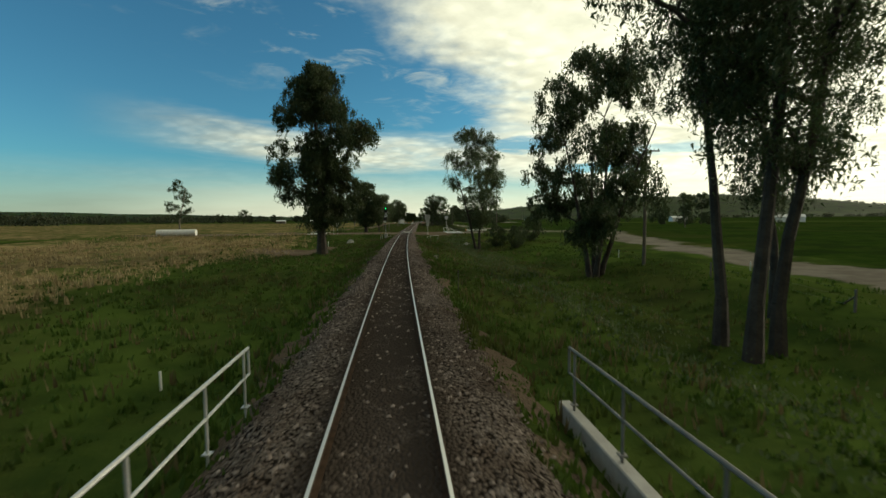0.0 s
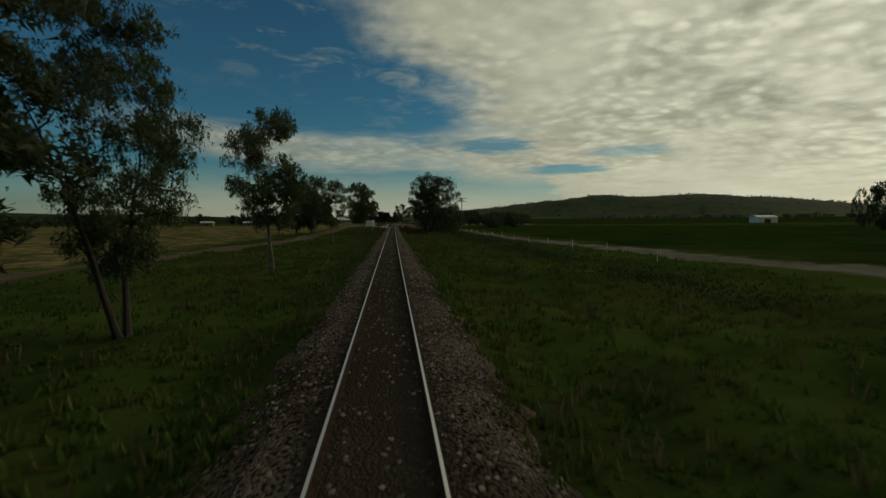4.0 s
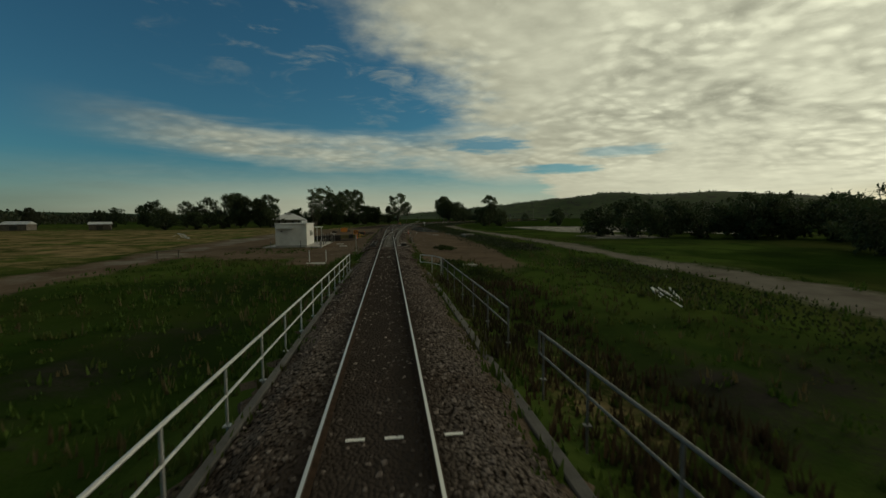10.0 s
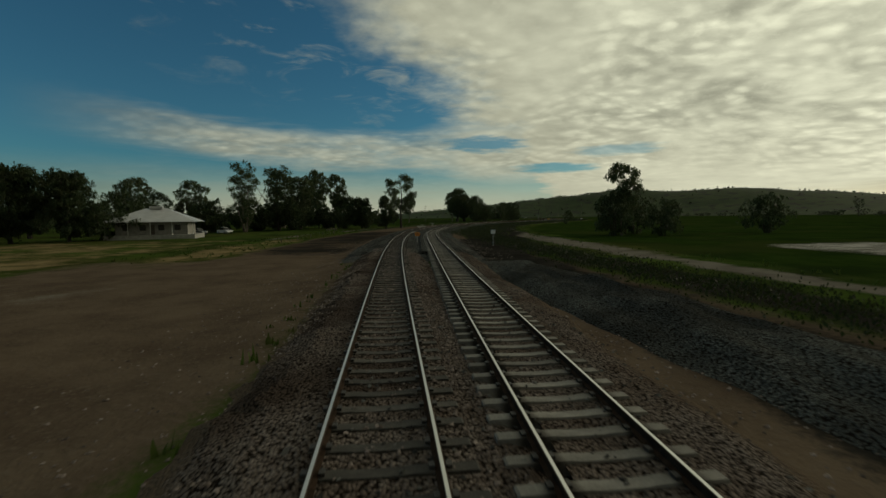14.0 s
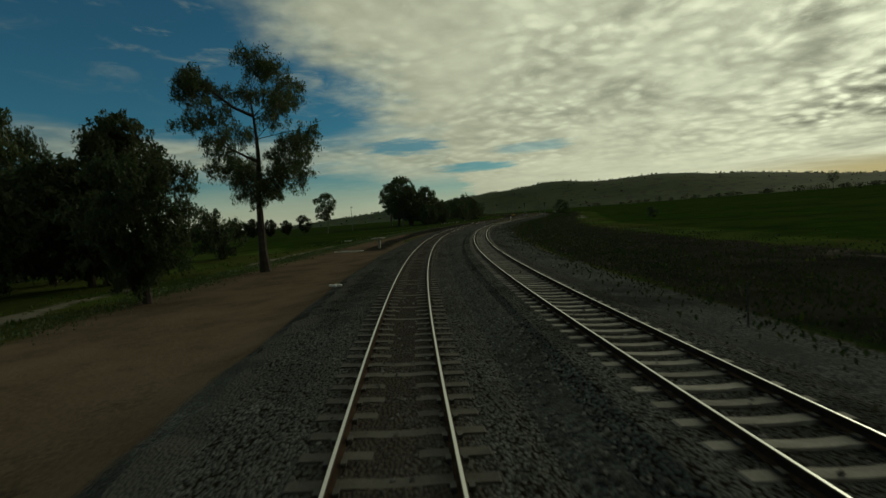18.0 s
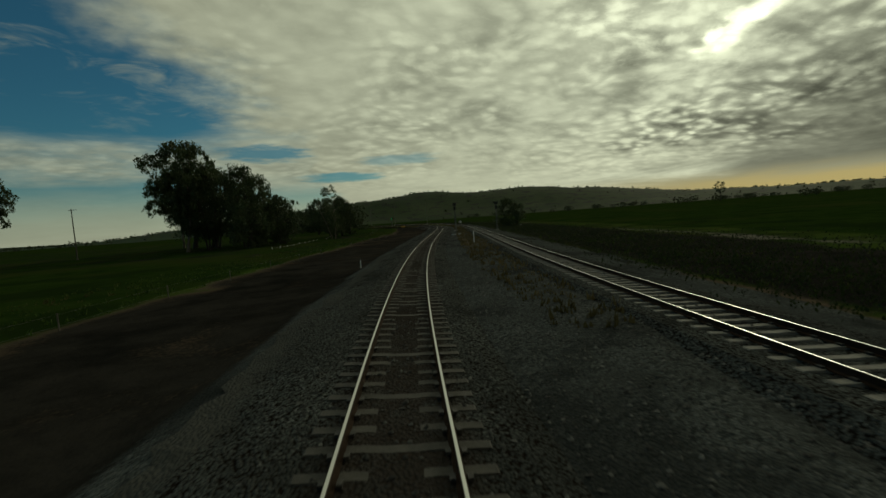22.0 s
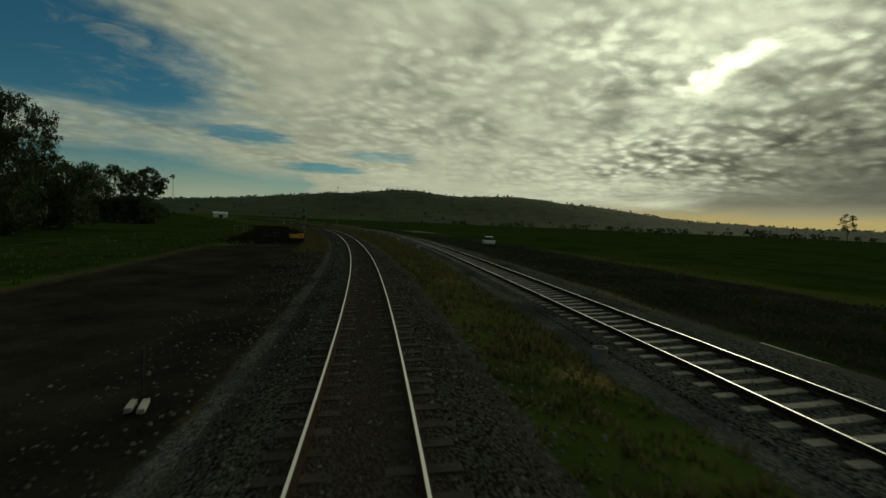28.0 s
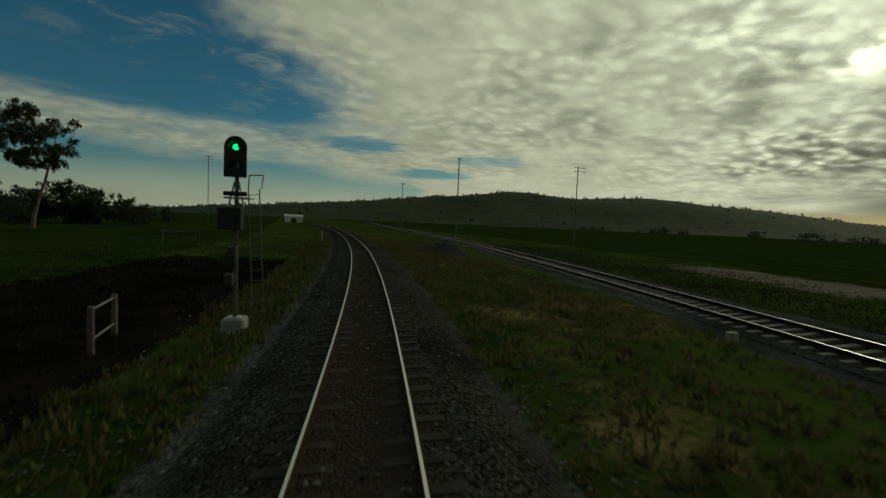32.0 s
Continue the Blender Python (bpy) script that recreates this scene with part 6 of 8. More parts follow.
def rail_frame(s, d, w, high, label, turn=0.0):
    ob = thing("timber_rail", stand(s, d, gz(s, d), turn), label, "rail")
    for x in (-w / 2, w / 2):
        part("post", rd((x, 0, -0.3), (x, 0, high), 0.06, 0.055, 8), M_TIMBER, ob)
    part("beam", rd((-w / 2 - 0.15, 0, high - 0.08), (w / 2 + 0.15, 0, high - 0.08), 0.055, n=8), M_TIMBER, ob)
    return ob


rail_frame(519.5, -25.2, 3.2, 0.85, "low timber rail on two posts under the trees", 70)
rail_frame(523.5, -26, 3.0, 0.85, "low timber rail on two posts beside the lane", 70)
rail_frame(892.2, -17.5, 1.6, 1.5, "dark timber frame at the paddock edge", 20)
rail_frame(894, -16.5, 0.5, 1.5, "narrow dark timber frame at the paddock edge", 20)
rail_frame(968.6, -18.3, 3.4, 1.6, "long dark timber rail in the burnt ground", 10)
rail_frame(331.5, -20.9, 1.8, 0.8, "small rusty bent frame on the dirt lane", 40)


# -- signalling hut and the yard --
def hut():
    """White block hut: gabled vents, a louvred window, slab with bollards."""
    ob = thing("equipment_hut", stand(347.95, -12.35, -0.9, 0), "plain white equipment hut with roof vents on a concrete slab", "hut")
    part("slab", bx(7.2, 12.2, 0.24, (0.1, 3.1, -0.06), 0.02), M_CONCRETE, ob, "pale concrete slab")
    part("plinth", bx(3.86, 5.46, 0.2, (0, 0, 0.16)), M_CONCRETE, ob, "grey plinth")
    part("wall", bx(3.9, 5.5, 2.75, (0, 0, 0.34), 0.02), M_PAINT_WHITE, ob, "cream-white rendered walls")
    part("roof", bx(4.1, 5.7, 0.10, (0, 0, 3.08), 0.02), M_PAINT_WHITE, ob)
    for y in (-2.2, -0.9, 0.5):
        v = part("roof_vent", rd((1.3, y, 3.17), (1.3, y, 3.41), 0.14, n=14), M_GALV, ob)
        part("vent_cap", rd((1.3, y, 3.39), (1.3, y, 3.55), 0.21, 0.14, 14), M_GALV, v)
    win = part("window", bx(0.06, 0.85, 0.7, (1.96, 0.2, 1.5), 0.01), M_DARK_METAL, ob, "grey air conditioner and louvre on the wall")
    part("air_conditioner", bx(0.36, 0.7, 0.42, (2.12, 0.0, 1.6), 0.03), M_GALV, win)
    part("awning", bx(2.0, 0.6, 0.05, (-0.8, -3.03, 2.5)), M_GALV, ob)
    part("lamp", bx(0.2, 0.12, 0.1, (-1.2, -2.80, 2.1), 0.02), M_DARK_METAL, ob)
    part("canopy", bx(2.6, 4.6, 0.08, (1.2, 5.2, 2.5), 0.01), M_GALV, ob)
    for x, y in ((0.1, 7.3), (2.3, 7.3), (2.3, 3.2)):
        part("canopy_post", rd((x, y, 0.1), (x, y, 2.5), 0.05), M_GALV, ob)
    part("meter_box", bx(0.8, 0.5, 1.6, (0.8, 4.6, 0.16), 0.03), M_GALV, ob)
    return ob


hut()
for s, d, high in [(343.0, -8.4, 0.95), (344.6, -8.5, 0.95), (346.5, -8.9, 0.95), (347.8, -8.7, 0.95), (349.4, -8.9, 0.95), (351.0, -8.9, 0.95), (352.4, -9.0, 0.95), (354.9, -8.6, 0.95), (356.2, -8.6, 0.95), (357.8, -8.8, 0.95), (358.8, -8.6, 1.05), (360.4, -9.8, 1.3), (360.0, -10.5, 1.3), (358.6, -9.9, 1.15), (344.2, -11, 0.95), (343.6, -14.5, 0.95)]:
    stake(s, d, gz(s, d), high, "dull galvanised bollard with a pale top beside the hut", M_DULL, 0.045, M_CONCRETE, "bollard")
for s, d, w, l in [(320.3, 6.3, 1.2, 1.3), (325.8, -6.2, 1.7, 1.4), (345.2, -5.8, 1.0, 1.2), (350.8, -6.8, 1.0, 1.3), (375.5, 9.3, 1.3, 1.0), (377.5, 12.5, 1.4, 1.1), (712.6, 4.2, 0.75, 0.9), (209.6, -13.9, 1.5, 1.3)]:
    ob = thing("concrete_slab", stand(s, d, gz(s, d), 6), "flat pale concrete cover slab on the ground", "slab")
    part("cover", bx(w, l, 0.14, (0, 0, -0.05), 0.02), M_CONCRETE, ob)


def gate_panel(a, b, high, label):
    """Long galvanised gate lying up against its stays."""
    ob = thing("gate_panel", None, label, "gate")
    p, q = spot(*a, gz(*a)), spot(*b, gz(*b))
    lean = Vector((-(q - p).y, (q - p).x, 0)).normalized() * 0.9
    top = Vector((0, 0, high)) + lean
    part("lower_rail", rd(p, q, 0.035), M_GALV, ob)
    part("upper_rail", rd(p + top, q + top, 0.035), M_GALV, ob)
    for i in range(5):
        f = i / 4
        part("upright", rd(p.lerp(q, f), p.lerp(q, f) + top, 0.025), M_GALV, ob)
    part("brace", rd(p, p.lerp(q, 0.25) + top, 0.025), M_GALV, ob)
    for e in (p, q):
        part("stay", rd(e + top, e + lean * 2.2, 0.025), M_GALV, ob)
    return ob


gate_panel((376.6, -19.2), (385.5, -18.4), 0.9, "long galvanised steel gate leaning in the yard's dry grass")
gate_panel((373.5, -36.5), (382.0, -41.5), 0.9, "pale steel gate leaning in the paddock beyond the lane")


def sleeper_stack(s, d, n, rows, length, label, turn=0.0, mat=None):
    ob = thing("sleeper_stack", stand(s, d, gz(s, d), turn), label, "timber stack")
    r = random.Random(int(s * 7))
    for k in range(rows):
        for i in range(n):
            y = (i - (n - 1) / 2) * 0.27
            part("sleeper", bx(length * r.uniform(0.94, 1.0), 0.235, 0.15, (r.uniform(-0.06, 0.06), y + r.uniform(-0.01, 0.01), k * 0.165 + 0.0), 0.008), mat or M_DARK_TIMBER, ob)
    return ob


sleeper_stack(362.2, -9.2, 8, 6, 2.4, "dark stack of old timber sleepers in the yard", 8)
sleeper_stack(364.6, -11.2, 7, 5, 2.4, "second dark stack of timber sleepers", 4)
sleeper_stack(366, -13.4, 6, 4, 2.4, "low dark stack of timber sleepers", -6)
sleeper_stack(394.2, -14.2, 4, 1, 1.2, "rusty pile of track parts on the earth", 30)
sleeper_stack(412.6, -12.2, 3, 3, 2.4, "stack of weathered timber beams", 12, M_TIMBER)
sleeper_stack(403.8, -14.1, 3, 3, 1.1, "small dark pile of track parts", 0)


def skip_bin(s, d, w, l, h, mat, label, turn=0.0):
    """An open-topped steel bin with ribs and a rim."""
    ob = thing("bin", stand(s, d, gz(s, d), turn), label, "bin")
    t = 0.04
    part("floor_plate", bx(w, l, t, (0, 0, 0.06)), mat, ob)
    for sx in (-1, 1):
        side = part("side", bx(t, l, h, (sx * (w - t) / 2, 0, 0.06)), mat, ob)
        for q in (-0.35, 0, 0.35):
            part("rib", bx(0.05, 0.06, h - 0.06, (sx * (w / 2 + 0.025), q * l, 0.08)), mat, side)
        part("end", bx(w - 2 * t, t, h, (0, sx * (l - t) / 2, 0.06)), mat, ob)
    for sx in (-1, 1):
        part("rim", bx(0.07, l + 0.07, 0.05, (sx * w / 2, 0, h + 0.05)), mat, ob)
        part("skid", bx(0.1, l, 0.07, (sx * w * 0.3, 0, -0.01)), M_DARK_METAL, ob)
    return ob


skip_bin(410, -12.4, 1.6, 1.2, 1.0, M_PAINT_ORANGE, "orange steel crate on the far side of the yard", 10)
skip_bin(382.8, -5.85, 1.15, 0.9, 0.66, M_BLACK, "black steel tank lying in the yard", 20)
skip_bin(370.6, -7.0, 0.7, 0.6, 0.7, M_BLACK, "small black steel bin in the yard", 5)
skip_bin(875.6, -7.5, 1.3, 0.9, 0.62, M_PAINT_YELLOW, "yellow steel tray half full of dark spoil", 25)
skip_bin(876.6, -6.5, 0.6, 0.8, 0.70, M_PAINT_YELLOW, "narrow yellow steel tray beside the larger one", 25)
ob = thing("spoil_heap", stand(876.2, -7.0, gz(876.2, -7.0) + 0.45), "dark heap of spoil in the yellow tray", "heap")
bm = bmesh.new()
bmesh.ops.create_icosphere(bm, subdivisions=2, radius=0.45, matrix=Matrix.Diagonal((1.2, 0.8, 0.5, 1)))
for v in bm.verts:
    v.co += Vector(noise.noise_vector(v.co * 4)) * 0.06
part("mound", bm, M_SLEEPER_OLD, ob)


def work_frame(s, d, label, turn=0.0, mat=None):
    """A low trolley frame: rails, uprights and a sloping tray."""
    mat = mat or M_PAINT_YELLOW
    ob = thing("trolley_frame", stand(s, d, gz(s, d), turn) @ Matrix.Scale(0.68, 4), label, "trolley")
    for x in (-0.55, 0.55):
        part("side_rail", bx(0.09, 1.7, 0.09, (x, 0, 0.16)), mat, ob)
        up = part("upright", bx(0.07, 0.07, 0.65, (x, 0.75, 0.16)), mat, ob)
        part("stay", rd((x, 0.75, 0.75), (x, -0.1, 0.25), 0.028), mat, up)
    for y in (-0.75, -0.2, 0.35, 0.75):
        part("cross_rail", bx(1.1, 0.07, 0.07, (0, y, 0.17)), mat, ob)
    part("tray", bx(0.85, 0.75, 0.04, (0, -0.3, 0.25)), mat, ob)
    for x in (-0.6, 0.6):
        for y in (-0.6, 0.6):
            part("wheel", rd((x - 0.03, y, 0.1), (x + 0.03, y, 0.1), 0.11, n=14), M_DARK_METAL, ob)
    return ob


work_frame(380.7, -5.85, "yellow steel track trolley frame on bare earth", 65)
work_frame(370.2, -5.6, "yellow steel trolley standing on bare earth", 20)
work_frame(392.5, -12.9, "weathered metal frame on the earth bank", 40, M_GALV)


def point_motor(s, d, z, label):
    """Points machine: grey case on bearers, lid, rods to the rail."""
    ob = thing("points_motor", stand(s, d, z) @ Matrix.Scale(0.9, 4), label, "points motor")
    part("case", bx(0.62, 0.95, 0.30, (0, 0, 0.05), 0.03), M_DARK_METAL, ob)
    lid = part("lid", bx(0.70, 1.02, 0.07, (0, 0, 0.35), 0.02), M_CONCRETE, ob, "pale grey lid")
    part("lid_plate", bx(0.16, 0.2, 0.012, (-0.12, 0.1, 0.422)), M_GALV, lid)
    for y in (-0.35, 0.28):
        part("bearer", bx(1.7, 0.24, 0.14, (-0.25, y, -0.09), 0.01), M_CONCRETE, ob)
    for y in (-0.18, 0.0, 0.16):
        part("rod", rd((-0.3, y, 0.12), (-1.25, y, 0.02), 0.025), M_GALV, ob)
    part("cable", rd((0.3, 0.4, 0.05), (1.5, 1.2, -0.15), 0.02), M_BLACK, ob)
    part("foot", bx(0.9, 0.3, 0.08, (0.3, -0.4, -0.08), 0.02), M_DARK_METAL, ob)
    return ob


point_motor(335.4, 1.75, -0.24, "grey points motor with a pale lid beside the rail")
point_motor(379, 3.3, -0.50, "grey points motor with a pale lid at the second points")


def rod_frame(s0, s1, d, label):
    ob = thing("rodding", None, label, "rodding")
    for off in (-0.22, 0.22):
        part("rod", rd(spot(s0, d + off, -0.02), spot(s1, d + off, -0.02), 0.018), M_DULL, ob)
    n = 5
    for i in range(n):
        s = s0 + (s1 - s0) * i / (n - 1)
        p = spot(s, d, -0.3)
        part("stool", bx(0.8, 0.14, 0.27, (p.x, p.y, p.z), 0.02, Matrix.Rotation(float(along(s)[2]), 4, "Z")), M_DARK_METAL, ob)
    return ob


rod_frame(334.5, 344, -1.62, "pair of galvanised point rods on dark stools")


def house():
    """Weatherboard house with a hipped iron roof and a verandah."""
    ob = thing("house", stand(490, -50.6, -0.35, 20) @ Matrix.Scale(0.86, 4), "low white farmhouse with a pale hipped iron roof", "house")
    # white walls take a grey material: the verandah's shade is in their colour
    part("wall", bx(14, 9.5, 3.0, (0, 0, 0.4), 0.0), M_CONCRETE, ob)
    bm = bmesh.new()
    v = [bm.verts.new(p) for p in ((-9, -6.7, 3.3), (9, -6.7, 3.3), (9, 6.7, 3.3), (-9, 6.7, 3.3), (-2.2, 0, 6.4), (2.2, 0, 6.4))]
    for f in ((0, 1, 5, 4), (1, 2, 5), (2, 3, 4, 5), (3, 0, 4), (3, 2, 1, 0)):
        bm.faces.new([v[i] for i in f])
    part("roof", bm, M_ROOF, ob, "pale grey corrugated iron roof")
    part("ridge_vent", bx(2.6, 1.6, 0.7, (0, 0, 6.2), 0.05), M_ROOF, ob)
    for x in (-5, -1.8, 1.8, 5):
        w = part("window", bx(1.2, 0.08, 1.3, (x, -4.78, 1.4)), M_DARK_METAL, ob)
        part("frame", bx(1.4, 0.05, 0.1, (x, -4.80, 2.72)), M_PAINT_WHITE, w)
    for x in (-8.4, -4.2, 0, 4.2, 8.4):
        part("verandah_post", bx(0.12, 0.12, 3.0, (x, -6.3, 0.35)), M_PAINT_WHITE, ob)
    part("door", bx(1.0, 0.08, 2.1, (0, -4.79, 0.5)), M_TIMBER, ob)
    part("floor_slab", bx(17.4, 13, 1.1, (0, 0, -0.7)), M_CONCRETE, ob)
    return ob


M_ROOF = plain("pale_iron_roof", (0.42, 0.43, 0.44), (0.55, 0.56, 0.57), 0.6, 0.5, 0.3, fine=12)
house()


def shed(s, d, w, l, h, label, turn=0.0, wall=None):
    ob = thing("shed", stand(s, d, -1.0, turn), label, "shed")
    part("wall", bx(w, l, h, (0, 0, 0)), wall or M_GALV, ob)
    bm = bmesh.new()
    v = [bm.verts.new(p) for p in ((-w / 2 - 0.3, -l / 2 - 0.3, h), (w / 2 + 0.3, -l / 2 - 0.3, h), (w / 2 + 0.3, l / 2 + 0.3, h), (-w / 2 - 0.3, l / 2 + 0.3, h), (-w / 2 - 0.3, 0, h + l * 0.2), (w / 2 + 0.3, 0, h + l * 0.2))]
    for f in ((0, 1, 5, 4), (1, 2, 5), (2, 3, 4, 5), (3, 0, 4), (3, 2, 1, 0)):
        bm.faces.new([v[i] for i in f])
    part("roof", bm, M_ROOF, ob)
    part("door", bx(w * 0.3, 0.06, h * 0.7, (0, -l / 2 - 0.03, 0.02)), M_DARK_METAL, ob)
    return ob


shed(470, -118, 7, 5, 2.2, "grey open farm shed beyond the lane", 30, M_TIMBER)
shed(470, -150, 9, 6, 2.4, "small pale-roofed farm building among trees", 10, M_TIMBER)
shed(252, 218, 14, 7, 3.2, "long white-roofed shed across the crop", -30, M_PAINT_WHITE)
shed(345, 205, 12, 6, 3.0, "white farm shed below the hill", 0, M_PAINT_WHITE)
shed(1165, -7, 9, 5, 3.2, "small white building far along the line", 0, M_PAINT_WHITE)


def wrapped_bales(s, d, n, label, turn):
    ob = thing("wrapped_bales", stand(s, d, gz(s, d), turn), label, "bales")
    for i in range(n):
        b = part("bale", rd(((i - n / 2) * 1.25, 0, 0.62), ((i - n / 2) * 1.25 + 1.2, 0, 0.62), 0.66, n=16), M_PAINT_WHITE, ob)
    return ob


wrapped_bales(95, -47, 6, "row of white plastic-wrapped hay bales in dry grass", 5)


def vehicle(s, d, z, turn, paint, label, ute=False):
    """A parked car: body, cabin, glass, wheels, lamps; nose towards local -y."""
    ob = thing("car", stand(s, d, z, turn), label, "car")

    def loft(name, rows, mat, parent):
        bm = bmesh.new()
        rings = [[bm.verts.new((sx * w, y, zz)) for sx, zz in ((-1, z0), (1, z0), (1, z1), (-1, z1))] for y, w, z0, z1 in rows]
        for a, b in zip(rings[:-1], rings[1:]):
            for i in range(4):
                bm.faces.new((a[i], a[(i + 1) % 4], b[(i + 1) % 4], b[i]))
        bm.faces.new(rings[0][::-1])
        bm.faces.new(rings[-1])
        bmesh.ops.recalc_face_normals(bm, faces=bm.faces)
        bmesh.ops.bevel(bm, geom=bm.edges[:], offset=0.04, segments=2, affect="EDGES")
        return part(name, bm, mat, parent)

    loft("body", [(-2.3, 0.78, 0.42, 0.72), (-2.1, 0.86, 0.32, 0.86), (-1.0, 0.9, 0.30, 0.98), (1.2, 0.9, 0.30, 1.0), (2.2, 0.87, 0.34, 0.98), (2.35, 0.8, 0.45, 0.9)], paint, ob)
    top = (0.5, 0.9) if ute else (1.5, 2.1)
    cab = loft("cabin", [(-1.0, 0.80, 0.95, 1.0), (-0.35, 0.70, 0.95, 1.55), (top[0], 0.70, 0.95, 1.58), (top[1], 0.78, 0.95, 1.02)], M_LENS, ob)
    part("roof", bx(1.34, top[0] + 0.25, 0.05, (0, (top[0] - 0.25) / 2, 1.555), 0.02), paint, ob)
    for x in (-0.82, 0.82):
        for y in (-1.4, 1.4):
            w = part("wheel", rd((x - 0.11, y, 0.33), (x + 0.11, y, 0.33), 0.33, n=18), M_BLACK, ob)
            part("rim", rd((x + (0.115 if x > 0 else -0.125), y, 0.33), (x + (0.125 if x > 0 else -0.115), y, 0.33), 0.2, n=14), M_GALV, w)
        part("headlight", bx(0.34, 0.06, 0.16, (x * 0.72, -2.26, 0.64), 0.02), M_PAINT_WHITE, ob)
        part("tail_light", bx(0.16, 0.06, 0.3, (x * 0.9, 2.3, 0.62), 0.02), M_CONE, ob)
    return ob


M_CAR_WHITE = plain("white_car_paint", (0.70, 0.71, 0.72), (0.78, 0.79, 0.80), 0.5, 0.25, 0.0, bump_d=0.0)
M_CAR_GREY = plain("grey_car_paint", (0.10, 0.11, 0.12), (0.16, 0.17, 0.18), 0.5, 0.25, 0.0, bump_d=0.0)
vehicle(511.8, -50, gz(511.8, -50), 60, M_CAR_WHITE, "white utility parked on the grass near the trees", True)
vehicle(506, -53, gz(506, -53), 70, M_CAR_GREY, "dark car parked on the grass near the trees")
vehicle(520, -56, gz(520, -56), 60, M_CAR_WHITE, "white car parked behind the utility")
vehicle(872.5, 24.3, gz(872.5, 24.3), 165, M_CAR_WHITE, "white station wagon on the far gravel road")


def heap(s, d, l, w, h, mat, label, turn=0.0, seed=1):
    """A long heap of loose material."""
    ob = thing("heap", stand(s, d, gz(s, d) - 0.05, turn), label, "heap")
    bm = bmesh.new()
    bmesh.ops.create_grid(bm, x_segments=24, y_segments=40, size=1)
    for v in bm.verts:
        q = math.sqrt(v.co.x ** 2 + v.co.y ** 2 * (1 if abs(v.co.y) > 0.6 else 0.5))
        z = max(0, 1 - q) ** 0.8 * (1 + 0.5 * noise.noise((v.co.x * 3, v.co.y * 6, seed)))
        v.co = Vector((v.co.x * w / 2 + 0.15 * noise.noise((v.co.x * 3, v.co.y * 8, seed + 3)), v.co.y * l / 2, z * h))
    me = part("mound", bm, mat, ob)
    return ob


heap(416, 9.0, 38, 5.5, 0.8, M_BALLAST_NEW, "long dark grey heap of ballast beside the second track", 3, 4)
heap(397, 10.2, 13, 4.4, 0.6, M_BALLAST_NEW, "dark grey heap of spare ballast", 8, 8)
heap(91.7, 1.75, 0.9, 0.3, 0.14, M_CONCRETE, "broken pale concrete at the crossing's corner", 10, 21)
heap(90.6, 2.4, 0.5, 0.35, 0.16, M_CONCRETE, "loose pale lump of concrete beside the ballast", 40, 22)
heap(77.4, 10.8, 1.6, 1.2, 0.5, M_CONCRETE, "pale concrete pipe end in the ditch", 30, 6)
heap(80.2, -9.5, 2.0, 1.4, 0.6, M_CONCRETE, "pale concrete headwall at the ditch", 10, 7)
heap(962, 9.5, 16, 3.0, 1.0, M_BALLAST_NEW, "grey stone batter at the culvert mouth", 0, 11)


def scrap_rails(s, d, n, length, z, mat, label, turn=0.0, gap=0.25, name="scrap_rails"):
    ob = thing(name, stand(s, d, gz(s, d) + z, turn), label, "scrap")
    r = random.Random(int(s))
    for i in range(n):
        part("bar", bx(0.11, length * r.uniform(0.8, 1.0), 0.09, ((i - (n - 1) / 2) * gap, r.uniform(-0.3, 0.3), 0.0), 0.01, Matrix.Rotation(radians(r.uniform(-5, 5)), 4, "Z")), mat, ob)
    return ob


scrap_rails(275.5, 4.3, 6, 4.0, 0.03, M_SLEEPER_GREY, "pile of loose old rails and planks in the grass", 25)
scrap_rails(306.8, 14.1, 4, 6.2, 0.06, M_GALV, "long galvanised grating lying on the verge beside the road", -22, 0.3)
scrap_rails(387.6, 15.6, 1, 1.0, 0.05, M_PAINT_WHITE, "white pole lying on the bank by the road", 0)
scrap_rails(378.3, 8.3, 2, 0.9, 0.05, M_CONCRETE, "pale concrete slab lying on the yard's earth", 50, 0.3)
scrap_rails(369.3, 14.4, 6, 2.6, 0.05, M_GALV, "galvanised grating on the earth near the road", 60, 0.24)
scrap_rails(571.5, -10.9, 2, 5.0, 0.06, M_PAINT_WHITE, "two long white poles lying on the verge", 60, 0.9)
scrap_rails(601, -20.5, 1, 2.0, 0.06, M_PAINT_WHITE, "white pole lying in the grass", 70)
scrap_rails(880, -11.4, 5, 1.4, 0.05, M_SLEEPER_GREY, "row of grey concrete bars on burnt ground", 20, 0.5)
scrap_rails(896.3, -11.3, 3, 1.6, 0.05, M_SLEEPER_PALE, "pale bars lying on burnt ground", 20, 0.6)
scrap_rails(710.8, 3.4, 2, 0.9, 0.05, M_GALV, "crumpled metal scrap beside the ballast", 50, 0.3)
scrap_rails(697, 4.4, 3, 1.4, 0.03, M_SLEEPER_PALE, "crumpled sheet of plastic and metal on the verge", 20, 0.3)
scrap_rails(782, -3.6, 2, 0.5, 0.04, M_CONCRETE, "small pale lump beside the ballast", 50, 0.2)
scrap_rails(809, -3.8, 2, 0.5, 0.04, M_CONCRETE, "small pale rubble beside the ballast", 10, 0.2)
scrap_rails(537, -3.7, 2, 0.6, 0.1, M_PAINT_WHITE, "small white block with a handle on the verge", 50, 0.2)

